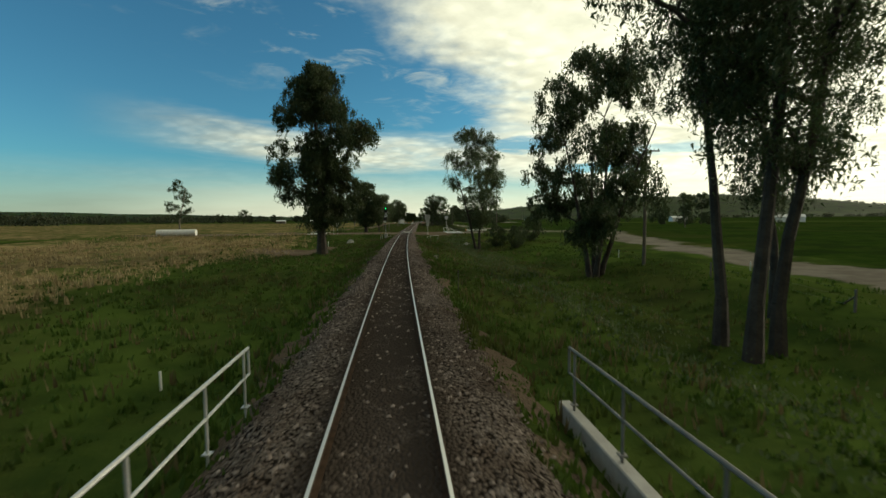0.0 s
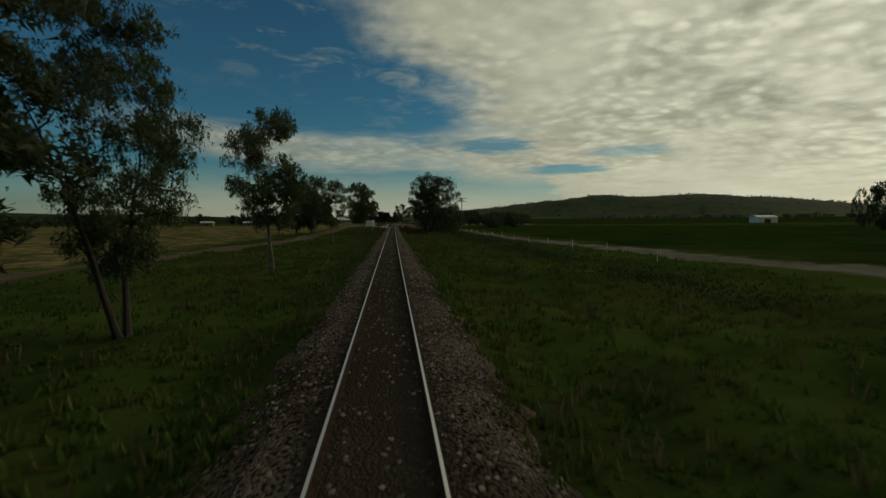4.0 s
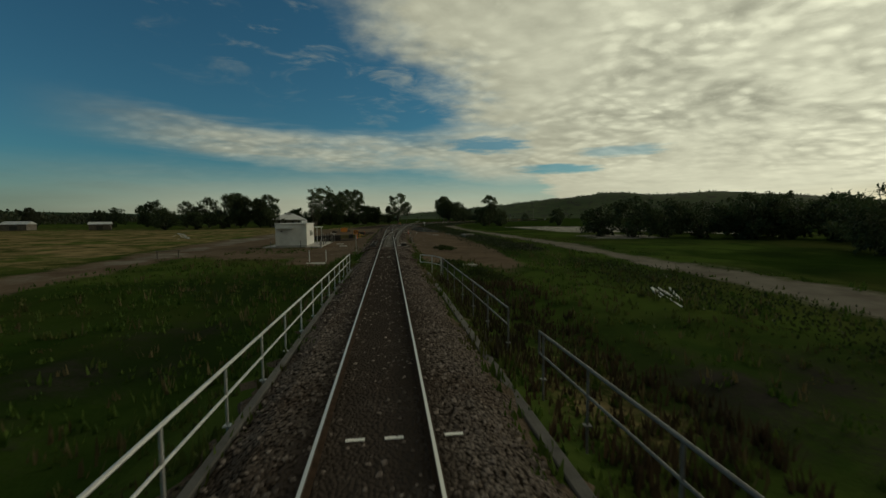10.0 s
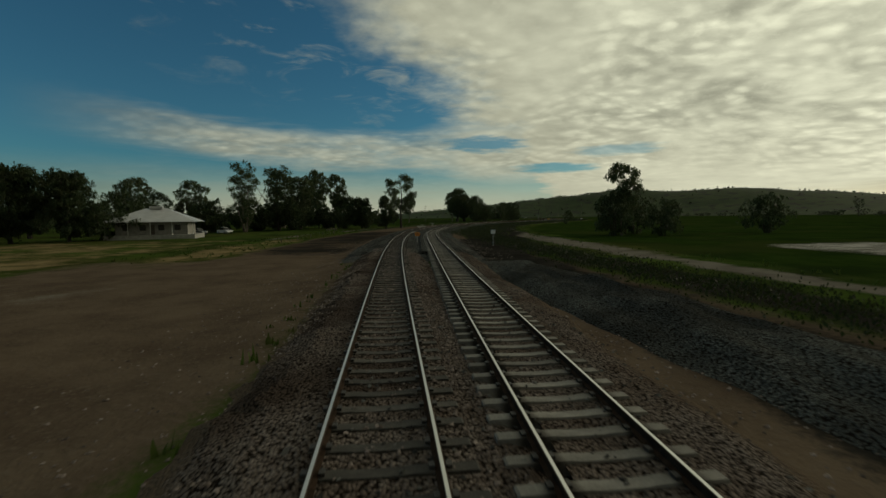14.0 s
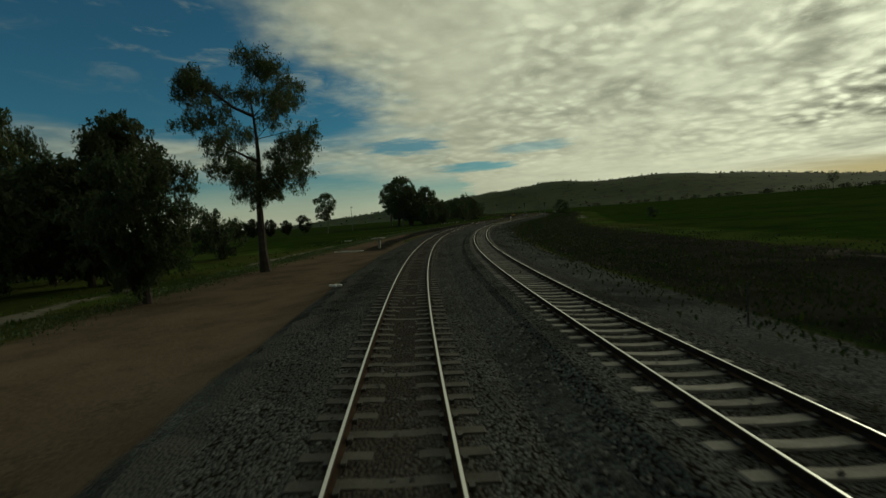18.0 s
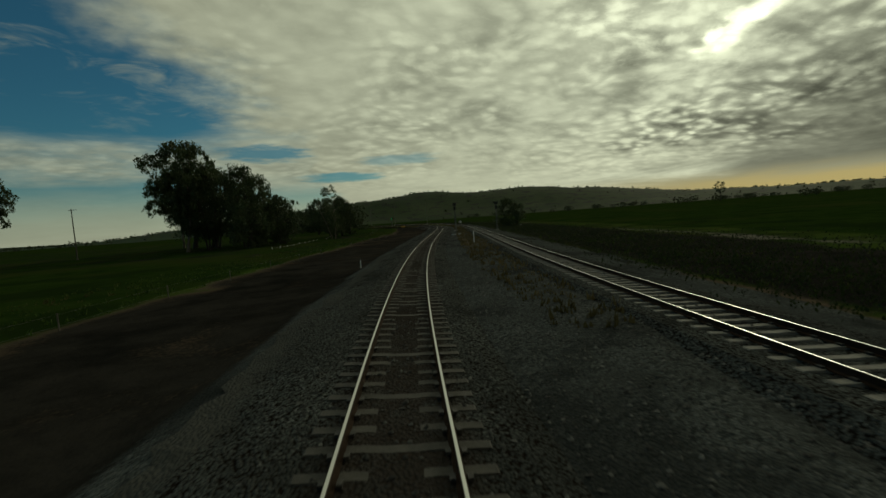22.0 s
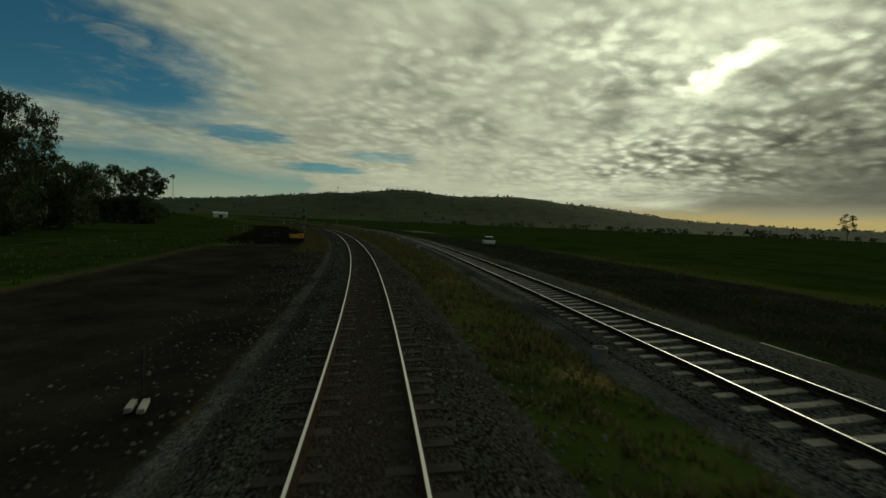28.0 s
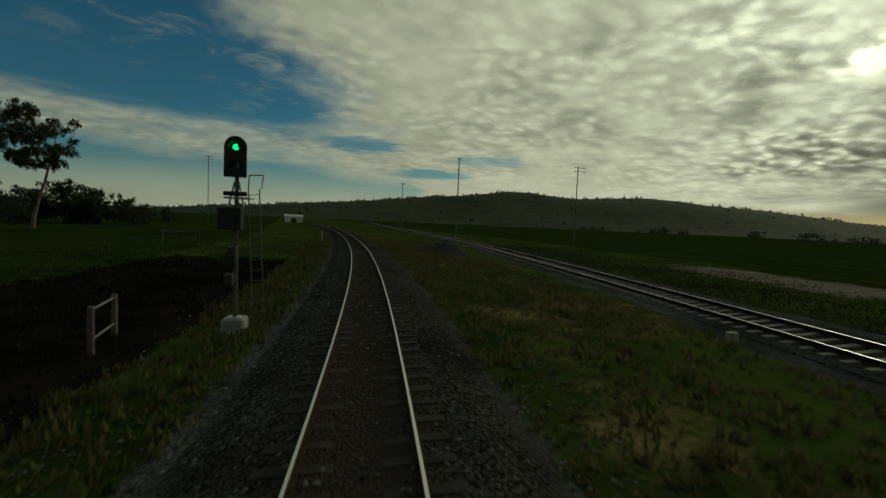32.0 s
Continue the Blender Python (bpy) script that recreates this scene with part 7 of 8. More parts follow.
ob = thing("drum", stand(710, 4.5, gz(710, 4.5) + 0.17), "grey steel drum lying on its side", "drum")
part("shell", rd((-0.25, 0, 0), (0.25, 0.1, 0), 0.16, n=16), M_CONCRETE, ob)
ob = thing("culvert_box", stand(362.7, 13.7, gz(362.7, 13.7), 20), "grey concrete culvert box at the yard's edge", "culvert")
part("base", bx(1.9, 1.2, 0.55, (0, 0, -0.05), 0.04), M_PIPE, ob)
for x in (-0.45, 0.45):
    part("lid", bx(0.7, 1.5, 0.08, (x, 0, 0.5), 0.01), M_CONCRETE, ob)

# a flat-topped concrete stand beside the curve
ob = thing("concrete_stand", stand(574.4, -7.7, gz(574.4, -7.7)), "pale concrete table-like stand beside the curve", "stand")
part("pier", bx(0.34, 0.34, 1.35, (0.1, 0, -0.1), 0.02), M_CONCRETE, ob)
part("slab", bx(1.7, 0.9, 0.14, (0, 0, 1.25), 0.02), M_CONCRETE, ob)


# -- small bridge in the reverse curve --
def guard_timber(d, label):
    ob = thing("guard_timber", None, label, "guard timber")
    p0, p1 = spot(757.5, d, -0.16 - d * math.tan(float(along(761)[3]))), spot(765.1, d, -0.16 - d * math.tan(float(along(765)[3])))
    w = p1 - p0
    c = (p0 + p1) / 2
    part("beam", bx(0.13, w.length, 0.13, (c.x, c.y, c.z), 0.01, Matrix.Rotation(math.atan2(-w.x, w.y), 4, "Z")), M_TIMBER, ob, "pale weathered timber")
    part("strap", bx(0.15, 0.08, 0.14, (c.x * 0.3 + p1.x * 0.7, c.y * 0.3 + p1.y * 0.7, c.z - 0.0), 0.0, Matrix.Rotation(math.atan2(-w.x, w.y), 4, "Z")), M_GALV, ob)
    return ob


guard_timber(-2.1, "weathered timber edge beam of a short bridge")
guard_timber(2.1, "weathered timber edge beam along the bridge's other side")


def wing_wall(pts, z, high, label):
    ob = thing("wing_wall", None, label, "wall")
    P = [spot(*p) for p in pts]
    for a, b in zip(P[:-1], P[1:]):
        w = b - a
        c = (a + b) / 2
        m = Matrix.Rotation(math.atan2(-w.x, w.y), 4, "Z")
        part("panel", bx(0.22, w.length + 0.2, high, (c.x, c.y, z - high), 0.02, m), M_CONCRETE, ob)
        part("coping", bx(0.30, w.length + 0.26, 0.08, (c.x, c.y, z - 0.03), 0.02, m), M_PAINT_WHITE, ob, "pale coping")
    return ob


wing_wall([(763.6, 3.9), (764.9, 5.9), (764.6, 6.8), (760.5, 6.7)], -0.42, 1.3, "concrete culvert wing wall with a pale coping")
wing_wall([(766, 2.6), (764.6, 3.4), (760, 3.2)], -0.5, 1.1, "dark concrete box wall beside the bridge")
wing_wall([(959.5, 12.4), (966, 15.4), (985, 19.3)], -0.35, 0.9, "pale concrete culvert wall under the second track")
part("end_frame", bx(0.9, 0.1, 0.7, tuple(spot(740, 20.6, gz(740, 20.6) + 0.1))), M_GALV, rail_frame(740.6, 20.2, 4.2, 0.75, "low steel barrier beyond the second track", 75))
def edging(s0, s1, d, label):
    """A line of flat concrete edging pieces let into the shoulder."""
    ob = thing("concrete_edging", None, label, "edging")
    n = max(1, round((s1 - s0) / 2.4))
    step = (s1 - s0) / n
    for i in range(n):
        m = s0 + (i + 0.5) * step
        p = spot(m, d, gz(m, d) - 0.10)
        part("piece", bx(0.26, step - 0.07, 0.17, (p.x, p.y, p.z), 0.015, Matrix.Rotation(float(along(m)[2]), 4, "Z")), M_CONCRETE, ob)
    return ob


edging(798, 809.9, 12.5, "pale concrete edging beyond the second track")
edging(810.7, 813.3, 12.65, "short length of pale concrete edging")
edging(590.9, 593.3, 11.35, "short pale concrete edging in the gravel shoulder")


# ---- sleepers ----
def sleeper_mesh(name, length, width, mat):
    """A concrete sleeper with sloping shoulders and a lower waist."""
    bm = bmesh.new()
    rows = [(-length / 2, 0.0), (-length / 2 + 0.03, 0.02), (-0.45, 0.02), (-0.25, 0.004), (0.25, 0.004), (0.45, 0.02), (length / 2 - 0.03, 0.02), (length / 2, 0.0)]
    rings = []
    for x, dz in rows:
        rings.append([bm.verts.new((x, y, z)) for y, z in ((-width / 2, -0.2), (width / 2, -0.2), (width / 2 - 0.02, dz - 0.02), (-width / 2 + 0.02, dz - 0.02))])
    for a, b in zip(rings[:-1], rings[1:]):
        for i in range(4):
            bm.faces.new((a[i], b[i], b[(i + 1) % 4], a[(i + 1) % 4]))
    bm.faces.new(rings[0])
    bm.faces.new(rings[-1][::-1])
    me = bpy.data.meshes.new(name)
    bm.to_mesh(me)
    bm.free()
    me.materials.append(mat)
    return me


def sleeper_pose(s, d, z, extra=0.0):
    x, y, h, k = along(s)
    r = random.Random(int(s * 100) + int(d * 10))
    return (Matrix.Translation(spot(s, d + z * math.sin(k), z * math.cos(k))) @ Matrix.Rotation(float(h) + radians(r.uniform(-1, 1) + extra), 4, "Z") @ Matrix.Rotation(float(k), 4, "Y")
            @ Matrix.Translation((r.uniform(-0.02, 0.02), r.uniform(-0.015, 0.015), r.uniform(-0.008, 0.006))))


def lay_parts(parent, name, mesh, places):
    for s, d, z in places:
        ob = new(name, mesh)
        ob.parent = parent
        ob.matrix_world = sleeper_pose(s, d, z)


def lay_joined(parent, name, mesh, places, mat):
    co = np.array([tuple(v.co) for v in mesh.vertices])
    polys = [tuple(p.vertices) for p in mesh.polygons]
    vs, fs = [], []
    for s, d, z in places:
        m = np.array(sleeper_pose(s, d, z))
        b = len(vs) * len(co)
        vs.append(co @ m[:3, :3].T + m[:3, 3])
        fs.extend(tuple(i + b for i in p) for p in polys)
    ob = raw(name, np.concatenate(vs).tolist(), fs, mat, parent)
    ob["kind"] = "stuff"
    return ob


SL_OLD, SL_MAIN, SL_PALE = sleeper_mesh("old_sleeper", 2.5, 0.25, M_SLEEPER_OLD), sleeper_mesh("main_sleeper", 2.5, 0.24, M_SLEEPER_GREY), sleeper_mesh("pale_sleeper", 2.5, 0.24, M_SLEEPER_PALE)
TOP = -0.150
lay_joined(main_track, "sleepers", SL_OLD, [(s, 0, TOP - 0.034) for s in np.arange(-20, 334, 0.6)], M_SLEEPER_OLD)
for i in range(116):
    s = 334.2 + 0.6 * i
    d2 = float(second(s))
    if d2 < 2.65:
        me = sleeper_mesh("bearer", 2.5 + d2, 0.25, M_SLEEPER_PALE)
        ob = new("bearer", me)
        ob.parent = main_track
        ob.matrix_world = sleeper_pose(s, d2 / 2, TOP)
    else:
        lay_parts(main_track, "sleeper", SL_PALE, [(s, 0, TOP)])
lay_parts(main_track, "sleeper", SL_MAIN, [(s, 0, TOP - 0.004) for s in np.arange(403.8, 515, 0.6)])
lay_joined(main_track, "sleepers", SL_MAIN, [(s, 0, TOP - 0.006) for s in np.arange(515, 765, 0.6)], M_SLEEPER_GREY)
lay_joined(main_track, "sleepers", SL_MAIN, [(s, 0, TOP - 0.012) for s in np.arange(765.2, 1000, 0.6)], M_SLEEPER_SOOT)
s_second = [s for s in np.arange(334.2, 1100, 0.6) if second(s) >= 2.65]
lay_parts(loop_track, "sleeper", SL_PALE, [(s, float(second(s)), TOP) for s in s_second[:300]])
lay_joined(loop_track, "sleepers", SL_PALE, [(s, float(second(s)), TOP) for s in s_second[300:]], M_SLEEPER_PALE)

# rail fastenings on the nearer, cleaner sleepers
clips = []
for s in np.concatenate([np.arange(334.2, 640, 0.6)]):
    for d0 in ([0.0, float(second(s))] if second(s) > 2.65 else [0.0]):
        for side in (-GAUGE, GAUGE):
            for off in (-0.105, 0.105):
                clips.append((s, d0 + side + off))
vs, fs = [], []
cube = np.array([(x, y, z) for z in (0, 0.045) for x, y in ((-0.035, -0.06), (0.035, -0.06), (0.035, 0.06), (-0.035, 0.06))])
for s, d in clips:
    base = float(second(s)) if d > 1.6 else 0.0
    x, y, h, k = along(s)
    z = -0.150 * math.cos(k) - (d - base) * math.sin(k)
    c, n = math.cos(h), math.sin(h)
    p = spot(s, d, z)
    b = len(vs)
    vs.extend((p.x + q[0] * c - q[1] * n, p.y + q[0] * n + q[1] * c, p.z + q[2]) for q in cube)
    fs.extend(tuple(b + i for i in f) for f in ((4, 5, 6, 7), (0, 1, 5, 4), (1, 2, 6, 5), (2, 3, 7, 6), (3, 0, 4, 7)))
raw("fastenings", vs, fs, M_DARK_METAL, main_track)["kind"] = "stuff"

# points: check rails by the crossing
swept("check_rail", 374, 386, 1.0, [(-GAUGE + 0.10 + d, z) for d, z in RAIL], zero, M_RAIL, main_track, worn=[0.4 * w for w in WORN], closed=True)
swept("check_rail", 374, 386, 1.0, [(GAUGE - 0.10 + d, z) for d, z in RAIL], second, M_RAIL, loop_track, worn=[0.4 * w for w in WORN], closed=True)


def painted(words, s, d, size, label_mat=M_PAINT_WHITE):
    """Lettering painted on a sleeper's top, read by a driver coming along the line."""
    ob = text_plate("painted_mark", words, size, label_mat, main_track, (0, 0, 0), Matrix())
    x, y, h, k = along(s)
    ob.matrix_world = Matrix.Translation(spot(s, d, TOP + 0.012)) @ Matrix.Rotation(float(h), 4, "Z") @ Matrix.Rotation(float(k), 4, "Y")
    return ob


painted("20A", 334.2, 0.0, 0.20)
painted("CREEP", 887.4, -0.02, 0.26)
for s, d in [(292.0, -0.28), (292.0, 0.25), (292.0, 1.08), (334.8, -0.1), (320.9, -0.4), (320.9, 0.15), (262.5, -0.36), (262.5, 0.28)]:
    p = spot(s, d, TOP - 0.005)
    part("painted_bar", bx(0.26, 0.07, 0.01, (p.x, p.y, p.z), 0, Matrix.Rotation(float(along(s)[2]), 4, "Z")), M_PAINT_WHITE, main_track)


# ---- loose ballast stones ----
def stones(name, seed, s0, s1, n, offset, mat, dmin, dmax, label, bed=BED, field=None):
    r = np.random.RandomState(seed)
    s = r.uniform(s0, s1, n)
    d = r.uniform(dmin, dmax, n) * np.where(r.rand(n) < 0.5, -1, 1)
    k = np.interp(s, SS, CANT)
    bd, bz = np.array([b[0] for b in bed]), np.array([b[1] for b in bed])
    z = np.interp(d, bd, bz)
    z, dd = z * np.cos(k) - d * np.sin(k), offset(s) + d * np.cos(k) + z * np.sin(k)
    if field:
        dd = field(s, r.rand(n))
        z = level(s, dd)
    x, y, h, _ = along(s)
    c = np.stack([x + dd * np.cos(h), y + dd * np.sin(h), z + 0.004], 1)
    o = np.array([(1, 0, 0), (-1, 0, 0), (0, 1, 0), (0, -1, 0), (0, 0, 1), (0, 0, -1)], float)
    size = r.uniform(0.02, 0.06, (n, 1, 1)) ** 1.0
    v = o[None] * size * r.uniform(0.6, 1.25, (n, 6, 1))
    a = r.uniform(0, 6.283, n)
    ca, sa = np.cos(a)[:, None], np.sin(a)[:, None]
    v = np.stack([v[..., 0] * ca - v[..., 1] * sa + v[..., 2] * 0.3, v[..., 0] * sa + v[..., 1] * ca, v[..., 2] * 0.8 + v[..., 0] * 0.25], -1) + c[:, None]
    f = np.array([(0, 2, 4), (2, 1, 4), (1, 3, 4), (3, 0, 4)])   # the buried underside is left out
    faces = (np.arange(n)[:, None, None] * 6 + f[None]).reshape(-1, 3)
    me = bpy.data.meshes.new(name)
    me.vertices.add(6 * n)
    me.vertices.foreach_set("co", v.astype(np.float32).ravel())
    me.loops.add(len(faces) * 3)
    me.loops.foreach_set("vertex_index", faces.astype(np.int32).ravel())
    me.polygons.add(len(faces))
    me.polygons.foreach_set("loop_start", np.arange(0, 3 * len(faces), 3, dtype=np.int32))
    me.materials.append(mat)
    me.update(calc_edges=True)
    return tagged(new(name, me), label, "stones", kind="stuff")


stones("ballast_stones", 1, -6, 330, 40000, zero, M_STONE, 0.85, 2.4, "loose brown and grey ballast stones on the track's shoulders", BED_OLD)
stones("ballast_stones", 6, 330, 445, 26000, zero, M_STONE, 0.85, 3.4, "loose brown stones round the points")
stones("ballast_stones", 2, 0, 445, 7000, zero, M_STONE, 0.0, 0.68, "loose ballast stones between the rails")
stones("ballast_stones", 3, 445, 960, 46000, zero, M_STONE_NEW, 0.85, 3.4, "loose dark grey ballast stones on the track's shoulders")
stones("ballast_stones", 4, 405, 960, 7000, zero, M_STONE_NEW, 0.0, 0.68, "loose dark grey stones between the rails")
stones("ballast_stones", 5, 390, 960, 18000, second, M_STONE_NEW, 0.0, 3.2, "loose dark grey ballast stones under the second track")
stones("gravel_stones", 7, 445, 720, 20000, zero, M_STONE_NEW, 0, 1, "loose dark gravel between the two tracks", field=lambda s, f: 2.0 + (second(s) - 4.0) * f)
stones("gravel_stones", 8, 330, 470, 9000, zero, M_STONE, 0, 1, "brown stones strewn over the yard's edge", field=lambda s, f: np.where(f < 0.5, -2.6 - 5 * (f * 2) ** 2, 2.6 + np.maximum(second(s), 0) + 3.5 * (f * 2 - 1) ** 2))
stones("gravel_stones", 9, 780, 960, 17000, zero, M_STONE_NEW, 0, 1, "dark stones strewn over the verge", field=lambda s, f: np.where(f < 0.6, -2.4 - 4 * (f / 0.6) ** 2, 2.4 + 1.8 * ((f - 0.6) / 0.4) ** 2))


# ---- grass and weeds ----
def blade_material(name, a, b, c):
    mat, g = material(name)
    geo = g.n("ShaderNodeNewGeometry")
    isl, pos = geo.outputs["Random Per Island"], geo.outputs["Position"]
    col = g.mix(isl, a, b)
    col = g.mix(g.ss(g.noise(pos, 0.12, 4.0, 0.6), 0.45, 0.65), col, c)
    d = g.n("ShaderNodeBsdfPrincipled", {"Base Color": col, "Roughness": 0.8, "Specular IOR Level": 0.15})
    tr = g.n("ShaderNodeBsdfTranslucent", {"Color": col})
    mx = g.n("ShaderNodeMixShader", {0: 0.3, 1: d.outputs[0], 2: tr.outputs[0]})
    g.n("ShaderNodeOutputMaterial", {"Surface": mx.outputs[0]})
    return mat


M_BLADE = blade_material("grass_blade", (0.032, 0.068, 0.010), (0.074, 0.118, 0.021), (0.080, 0.084, 0.026))
M_DRY = blade_material("dry_grass_blade", (0.085, 0.070, 0.030), (0.15, 0.122, 0.060), (0.070, 0.062, 0.028))
M_STRAW = blade_material("straw_blade", (0.24, 0.185, 0.10), (0.38, 0.30, 0.17), (0.20, 0.155, 0.08))
M_BURNT = blade_material("scorched_grass_blade", (0.006, 0.006, 0.005), (0.020, 0.017, 0.013), (0.012, 0.011, 0.009))
# reddish dry grass, its colour darkened further to stand for deep shade
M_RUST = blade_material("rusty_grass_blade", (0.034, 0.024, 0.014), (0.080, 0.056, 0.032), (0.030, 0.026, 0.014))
M_OLIVE = blade_material("olive_grass_blade", (0.072, 0.072, 0.026), (0.150, 0.134, 0.060), (0.102, 0.093, 0.042))


def tufts(name, seed, s0, s1, d0, d1, n, high, mat, label, want, blades=5, lean=0.5, near=1.6, wide=0.045):
    """Tufts of blades strewn over a stretch; want(s, d, zones) gives how likely one stands there."""
    r = np.random.RandomState(seed)
    s = r.uniform(s0, s1, n)
    d = (d0 + (d1 - d0) * r.rand(n) ** near)
    keep = r.rand(n) < want(s, d, zones(s, d))
    s, d = s[keep], d[keep]
    n = len(s)
    x, y, h, _ = along(s)
    z = level(s, d)
    c = np.stack([x + d * np.cos(h), y + d * np.sin(h), z - 0.03], 1)
    patch = 0.6 + 0.8 * (0.5 + 0.5 * np.sin(s * 0.7 + 2.1 * np.sin(d * 0.9)) * np.sin(d * 0.8 + s * 0.23))
    c = np.repeat(c, blades, 0)
    m = len(c)
    a = r.uniform(0, 6.283, m)
    c[:, 0] += r.normal(0, 0.10, m)
    c[:, 1] += r.normal(0, 0.10, m)
    hh = high * np.repeat(patch * r.uniform(0.6, 1.3, n), blades) * r.uniform(0.5, 1.1, m)
    out = np.stack([np.cos(a), np.sin(a), 0 * a], 1)
    side = np.stack([-np.sin(a), np.cos(a), 0 * a], 1) * (wide * r.uniform(0.6, 1.4, (m, 1)))
    tip = c + out * (hh * r.uniform(0.1, lean, m))[:, None] + np.stack([0 * a, 0 * a, hh], 1)
    mid = c + out * (hh * 0.15)[:, None] + np.stack([0 * a, 0 * a, hh * 0.55], 1)
    v = np.stack([c - side, c + side, mid + side * 0.8, tip], 1)
    return tagged(quads(name, v, m, mat), label, "grass", kind="stuff")


def meadow(s, d, z):
    w = 1 - np.clip(z["dirt"] * 1.15 + z["stone"] + z["pale"] + z["dark"] * 0.9 + z["burnt"] + z["straw"] * 0.6, 0, 1)
    return w * np.clip(1 - z["grit"], 0, 1) * (np.abs(d) > np.where(s < 330, 2.0, 2.9)) * np.where((s > 445) & (d > 0) & (d < second(s) + 3.0), np.where((s > 790) & (d > 3.2) & (d < second(s) - 2.6), 0.3, 0.25), 1.0)


for a, b, n, seed in [(-8, 130, 13000, 11), (130, 330, 13500, 12), (330, 640, 8000, 13), (640, 990, 12000, 14)]:
    tufts("grass", seed, a, b, -2.0 if b < 400 else -2.9, -26, n, 0.26, M_BLADE, "uneven green grass on the railway verge", meadow)
    tufts("grass", seed + 20, a, b, 2.0 if b < 400 else 2.9, 26, n, 0.26, M_BLADE, "uneven green grass beside the line", meadow)
tufts("dry_grass", 51, 5, 96, -12, -60, 9000, 0.5, M_STRAW, "tall dry straw-coloured grass in the paddock", lambda s, d, z: z["straw"], 5, 0.35, 1.3, 0.05)
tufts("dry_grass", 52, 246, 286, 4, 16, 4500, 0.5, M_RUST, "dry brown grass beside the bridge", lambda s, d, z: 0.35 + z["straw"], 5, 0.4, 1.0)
tufts("dry_grass", 53, 640, 800, 4.0, 7.5, 4000, 0.26, M_DRY, "thin dry grass between the tracks", lambda s, d, z: 0.45 + 0 * s, 5, 0.5, 1.0)
tufts("olive_grass", 58, 795, 985, 2.6, 10.5, 14000, 0.24, M_OLIVE, "short olive grass between the two tracks", lambda s, d, z: 0.8 * (d < second(s) - 2.5), 5, 0.6, 1.0)
tufts("dry_grass", 54, 845, 985, -2.7, -5.8, 4200, 0.28, M_OLIVE, "thin dry grass on the verge above burnt ground", lambda s, d, z: 0.8 + 0 * s, 5, 0.5, 1.0)
tufts("dry_grass", 55, -8, 330, -3, -16, 3500, 0.4, M_DRY, "scattered dry stalks in the green verge", meadow, 4, 0.4, 1.3, 0.03)
tufts("dry_grass", 56, -8, 330, 3, 18, 4500, 0.4, M_DRY, "scattered dry stalks along the line", meadow, 4, 0.4, 1.3, 0.03)
tufts("scorched_grass", 57, 850, 985, -6, -17, 3400, 0.25, M_BURNT, "burnt black stubble on the verge", lambda s, d, z: z["burnt"], 5, 0.6, 1.0)


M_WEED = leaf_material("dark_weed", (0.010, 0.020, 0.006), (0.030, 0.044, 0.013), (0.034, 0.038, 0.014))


def weed_bank(seed, s0, s1, dfun, wide, n, high, mat, label):
    """A thick strip of rank weeds and low scrub along the road or track."""
    r = np.random.RandomState(seed)
    n = int(n * 1.6)
    s = r.uniform(s0, s1, n)
    d = dfun(s) + r.normal(0, wide, n)
    x, y, h, _ = along(s)
    z = level(s, d)
    hh = high * (0.45 + 0.55 * np.abs(np.sin(s * 0.23 + np.sin(s * 0.071) * 3))) * r.uniform(0.05, 1.0, n)
    c = np.stack([x + d * np.cos(h), y + d * np.sin(h), z + hh], 1)
    a = r.uniform(0, 6.283, n)
    sz = r.uniform(0.035, 0.095, (n, 1))
    ux = np.stack([np.cos(a), np.sin(a), r.uniform(-0.5, 0.5, n)], 1) * sz
    uz = np.stack([r.uniform(-0.6, 0.6, n), r.uniform(-0.6, 0.6, n), np.ones(n)], 1) * sz
    v = np.stack([c - uz, c + ux * 0.6, c + uz, c - ux * 0.6], 1)
    return tagged(quads("weeds", v, n, mat), label, "weeds", kind="stuff")


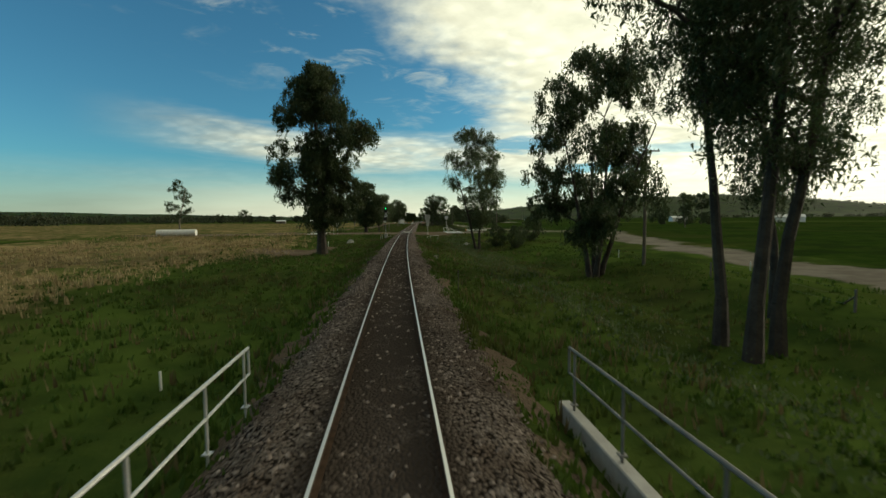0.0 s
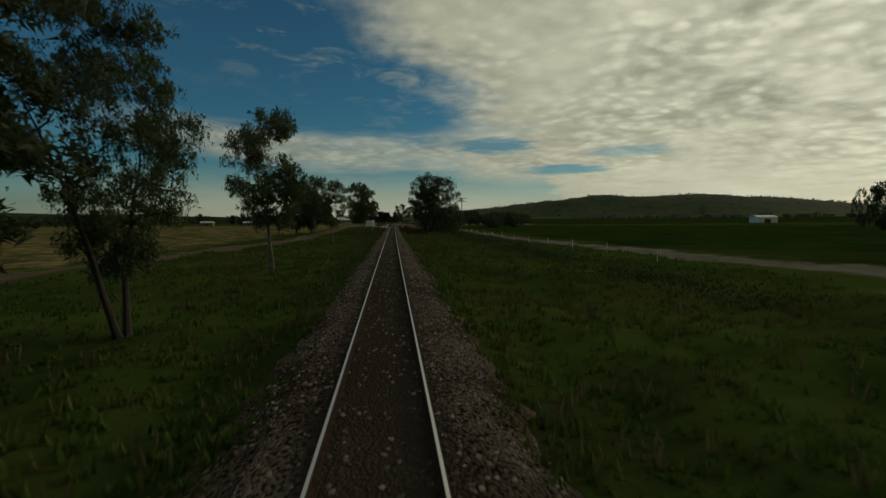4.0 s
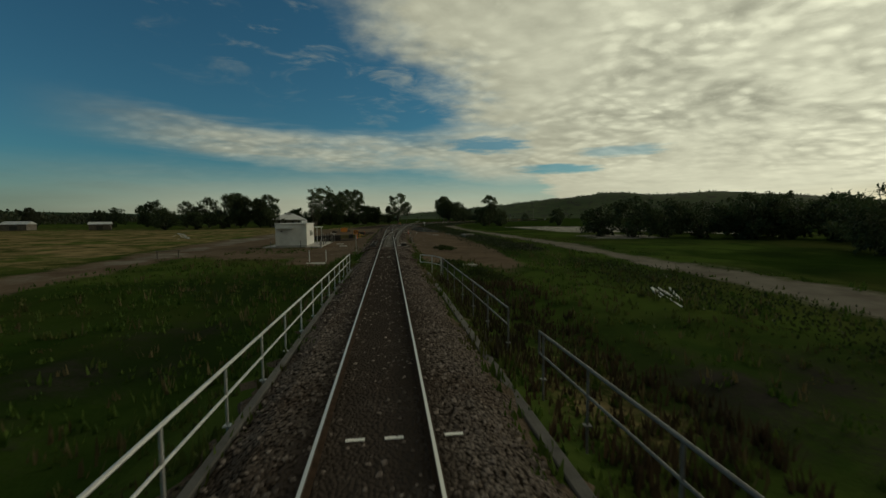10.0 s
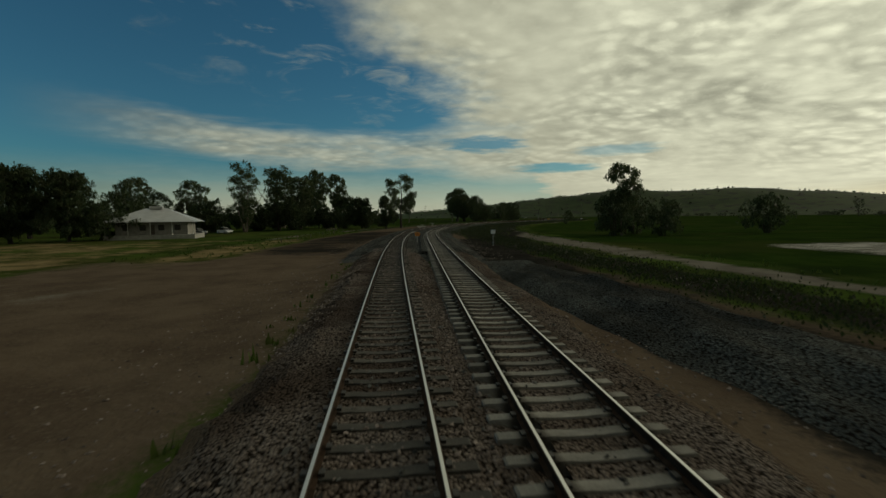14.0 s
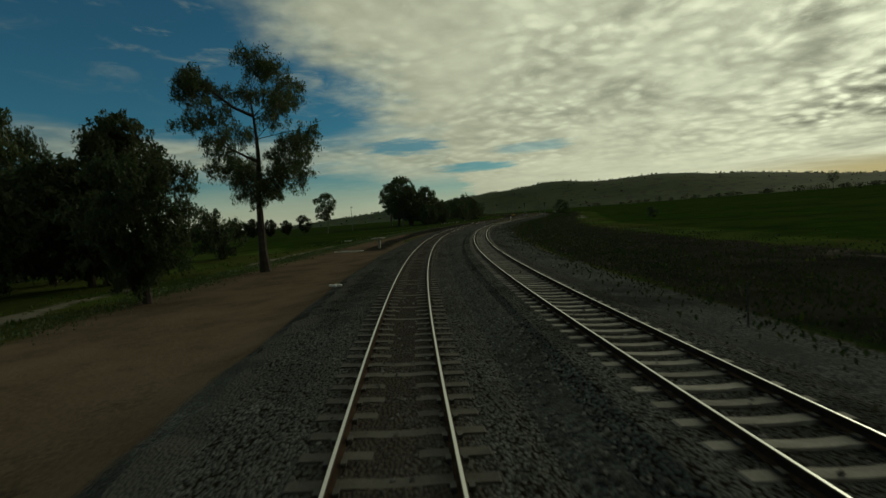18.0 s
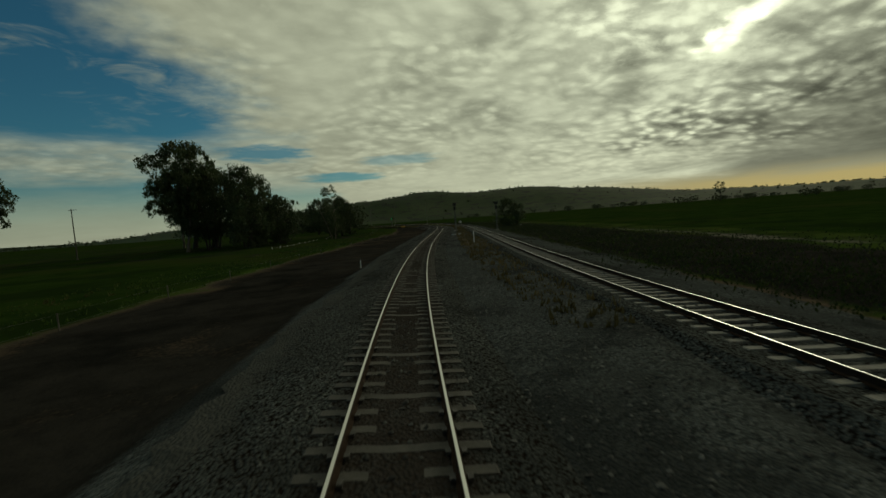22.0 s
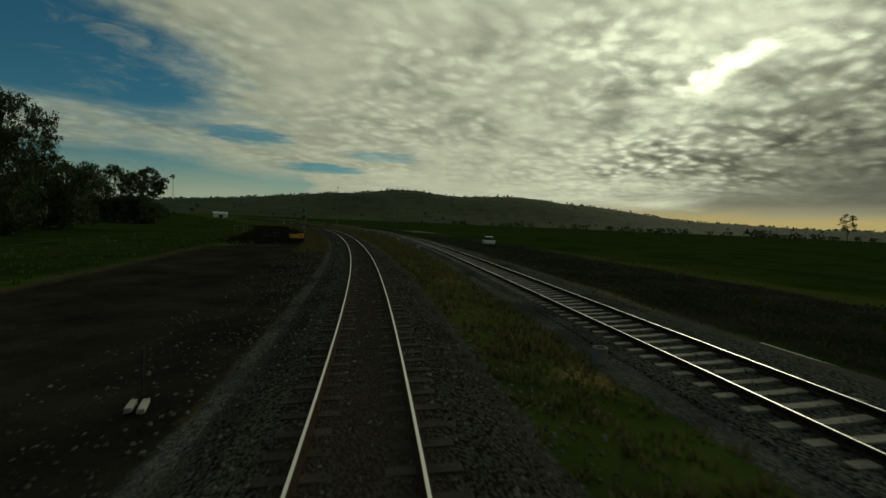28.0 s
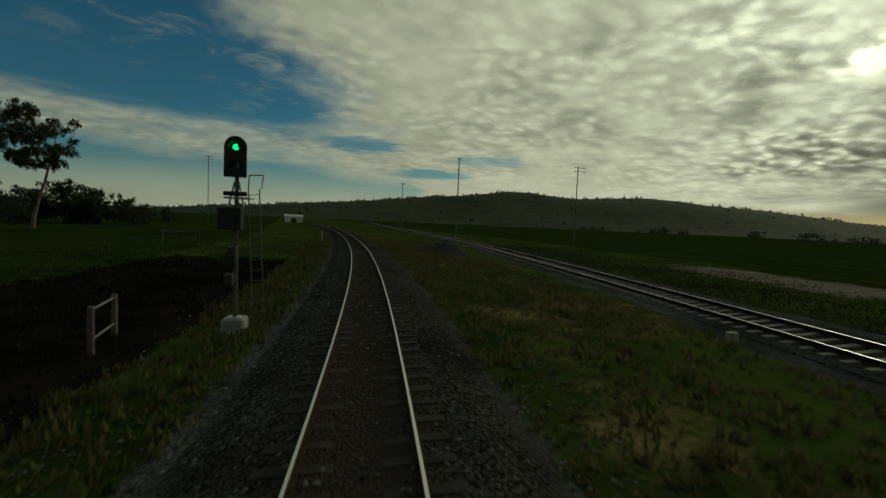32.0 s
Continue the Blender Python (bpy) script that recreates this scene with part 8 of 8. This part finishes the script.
weed_bank(71, 330, 480, lambda s: np.interp(s, [330, 400, 440, 480], [13.5, 15.0, 15.0, 14.5]), 1.5, 18000, 0.6, M_WEED, "dark weedy bank between the yard and the road")
weed_bank(72, 480, 660, lambda s: second(s) + 8.0, 2.4, 24000, 0.65, M_WEED, "dark scrubby bank beyond the second track")
weed_bank(73, 660, 985, lambda s: second(s) + 9.0, 2.6, 24000, 0.6, M_WEED, "low dark scrub beyond the second track")
weed_bank(74, 130, 320, lambda s: 15.5 + 0 * s, 1.6, 12000, 0.6, M_WEED, "rank weeds in the ditch beside the gravel road")
weed_bank(75, -8, 90, lambda s: 9.5 + 0 * s, 1.8, 7000, 0.5, M_LEAF, "green weeds in the shallow ditch")
weed_bank(77, 520, 640, lambda s: np.interp(s, [520, 640], [-17, -14]), 1.0, 7000, 0.4, M_LEAF, "green weeds along the paddock edge")
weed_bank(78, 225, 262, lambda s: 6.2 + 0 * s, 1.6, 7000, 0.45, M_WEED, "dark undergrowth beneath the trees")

M_RANK = blade_material("rank_grass_blade", (0.022, 0.040, 0.010), (0.050, 0.070, 0.020), (0.036, 0.046, 0.016))
for a, b, d0, d1, n, seed, label in [(317, 324.5, 3.6, 6.2, 600, 76, "clump of dark rank grass beside the bridge end"), (333, 339.5, 4.8, 8.0, 500, 79, "patch of dark rank grass on the yard's earth"), (310, 320, 4.6, 8.4, 800, 80, "dark rank grass on the slope by the bridge end")]:
    tufts("rank_grass", seed, a, b, d0, d1, n, 0.28, M_RANK, label, lambda s, d, z, a=a, b=b, d0=d0, d1=d1: np.clip(1.7 - 2.0 * (((s - (a + b) / 2) / (b - a) * 2) ** 2 + ((d - (d0 + d1) / 2) / (d1 - d0) * 2) ** 2) - 0.9 * np.abs(np.sin(1.3 * s + 2.1 * d)), 0, 1), 7, 0.7, 1.0, 0.05)
tufts("green_grass", 81, 371, 388, -4.4, -13, 1500, 0.16, M_OLIVE, "low green grass among the yard's earth", lambda s, d, z: 0.75 + 0 * s, 5, 0.6, 1.0)
tufts("green_grass", 82, 335, 372, -9, -17, 1500, 0.2, M_BLADE, "sparse grass behind the white hut", lambda s, d, z: 0.4 + 0 * s, 5, 0.6, 1.0)
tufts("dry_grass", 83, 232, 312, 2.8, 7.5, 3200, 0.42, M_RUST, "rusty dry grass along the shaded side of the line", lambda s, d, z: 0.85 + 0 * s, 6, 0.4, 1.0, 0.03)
weed_bank(84, 500, 820, lambda s: second(s) + 14.0, 3.6, 21000, 0.95, M_WEED, "tall dark scrub between the railway and the gravel road")
weed_bank(85, 820, 985, lambda s: second(s) + 13.0, 3.0, 11000, 0.7, M_WEED, "dark scrub on the slope below the road")
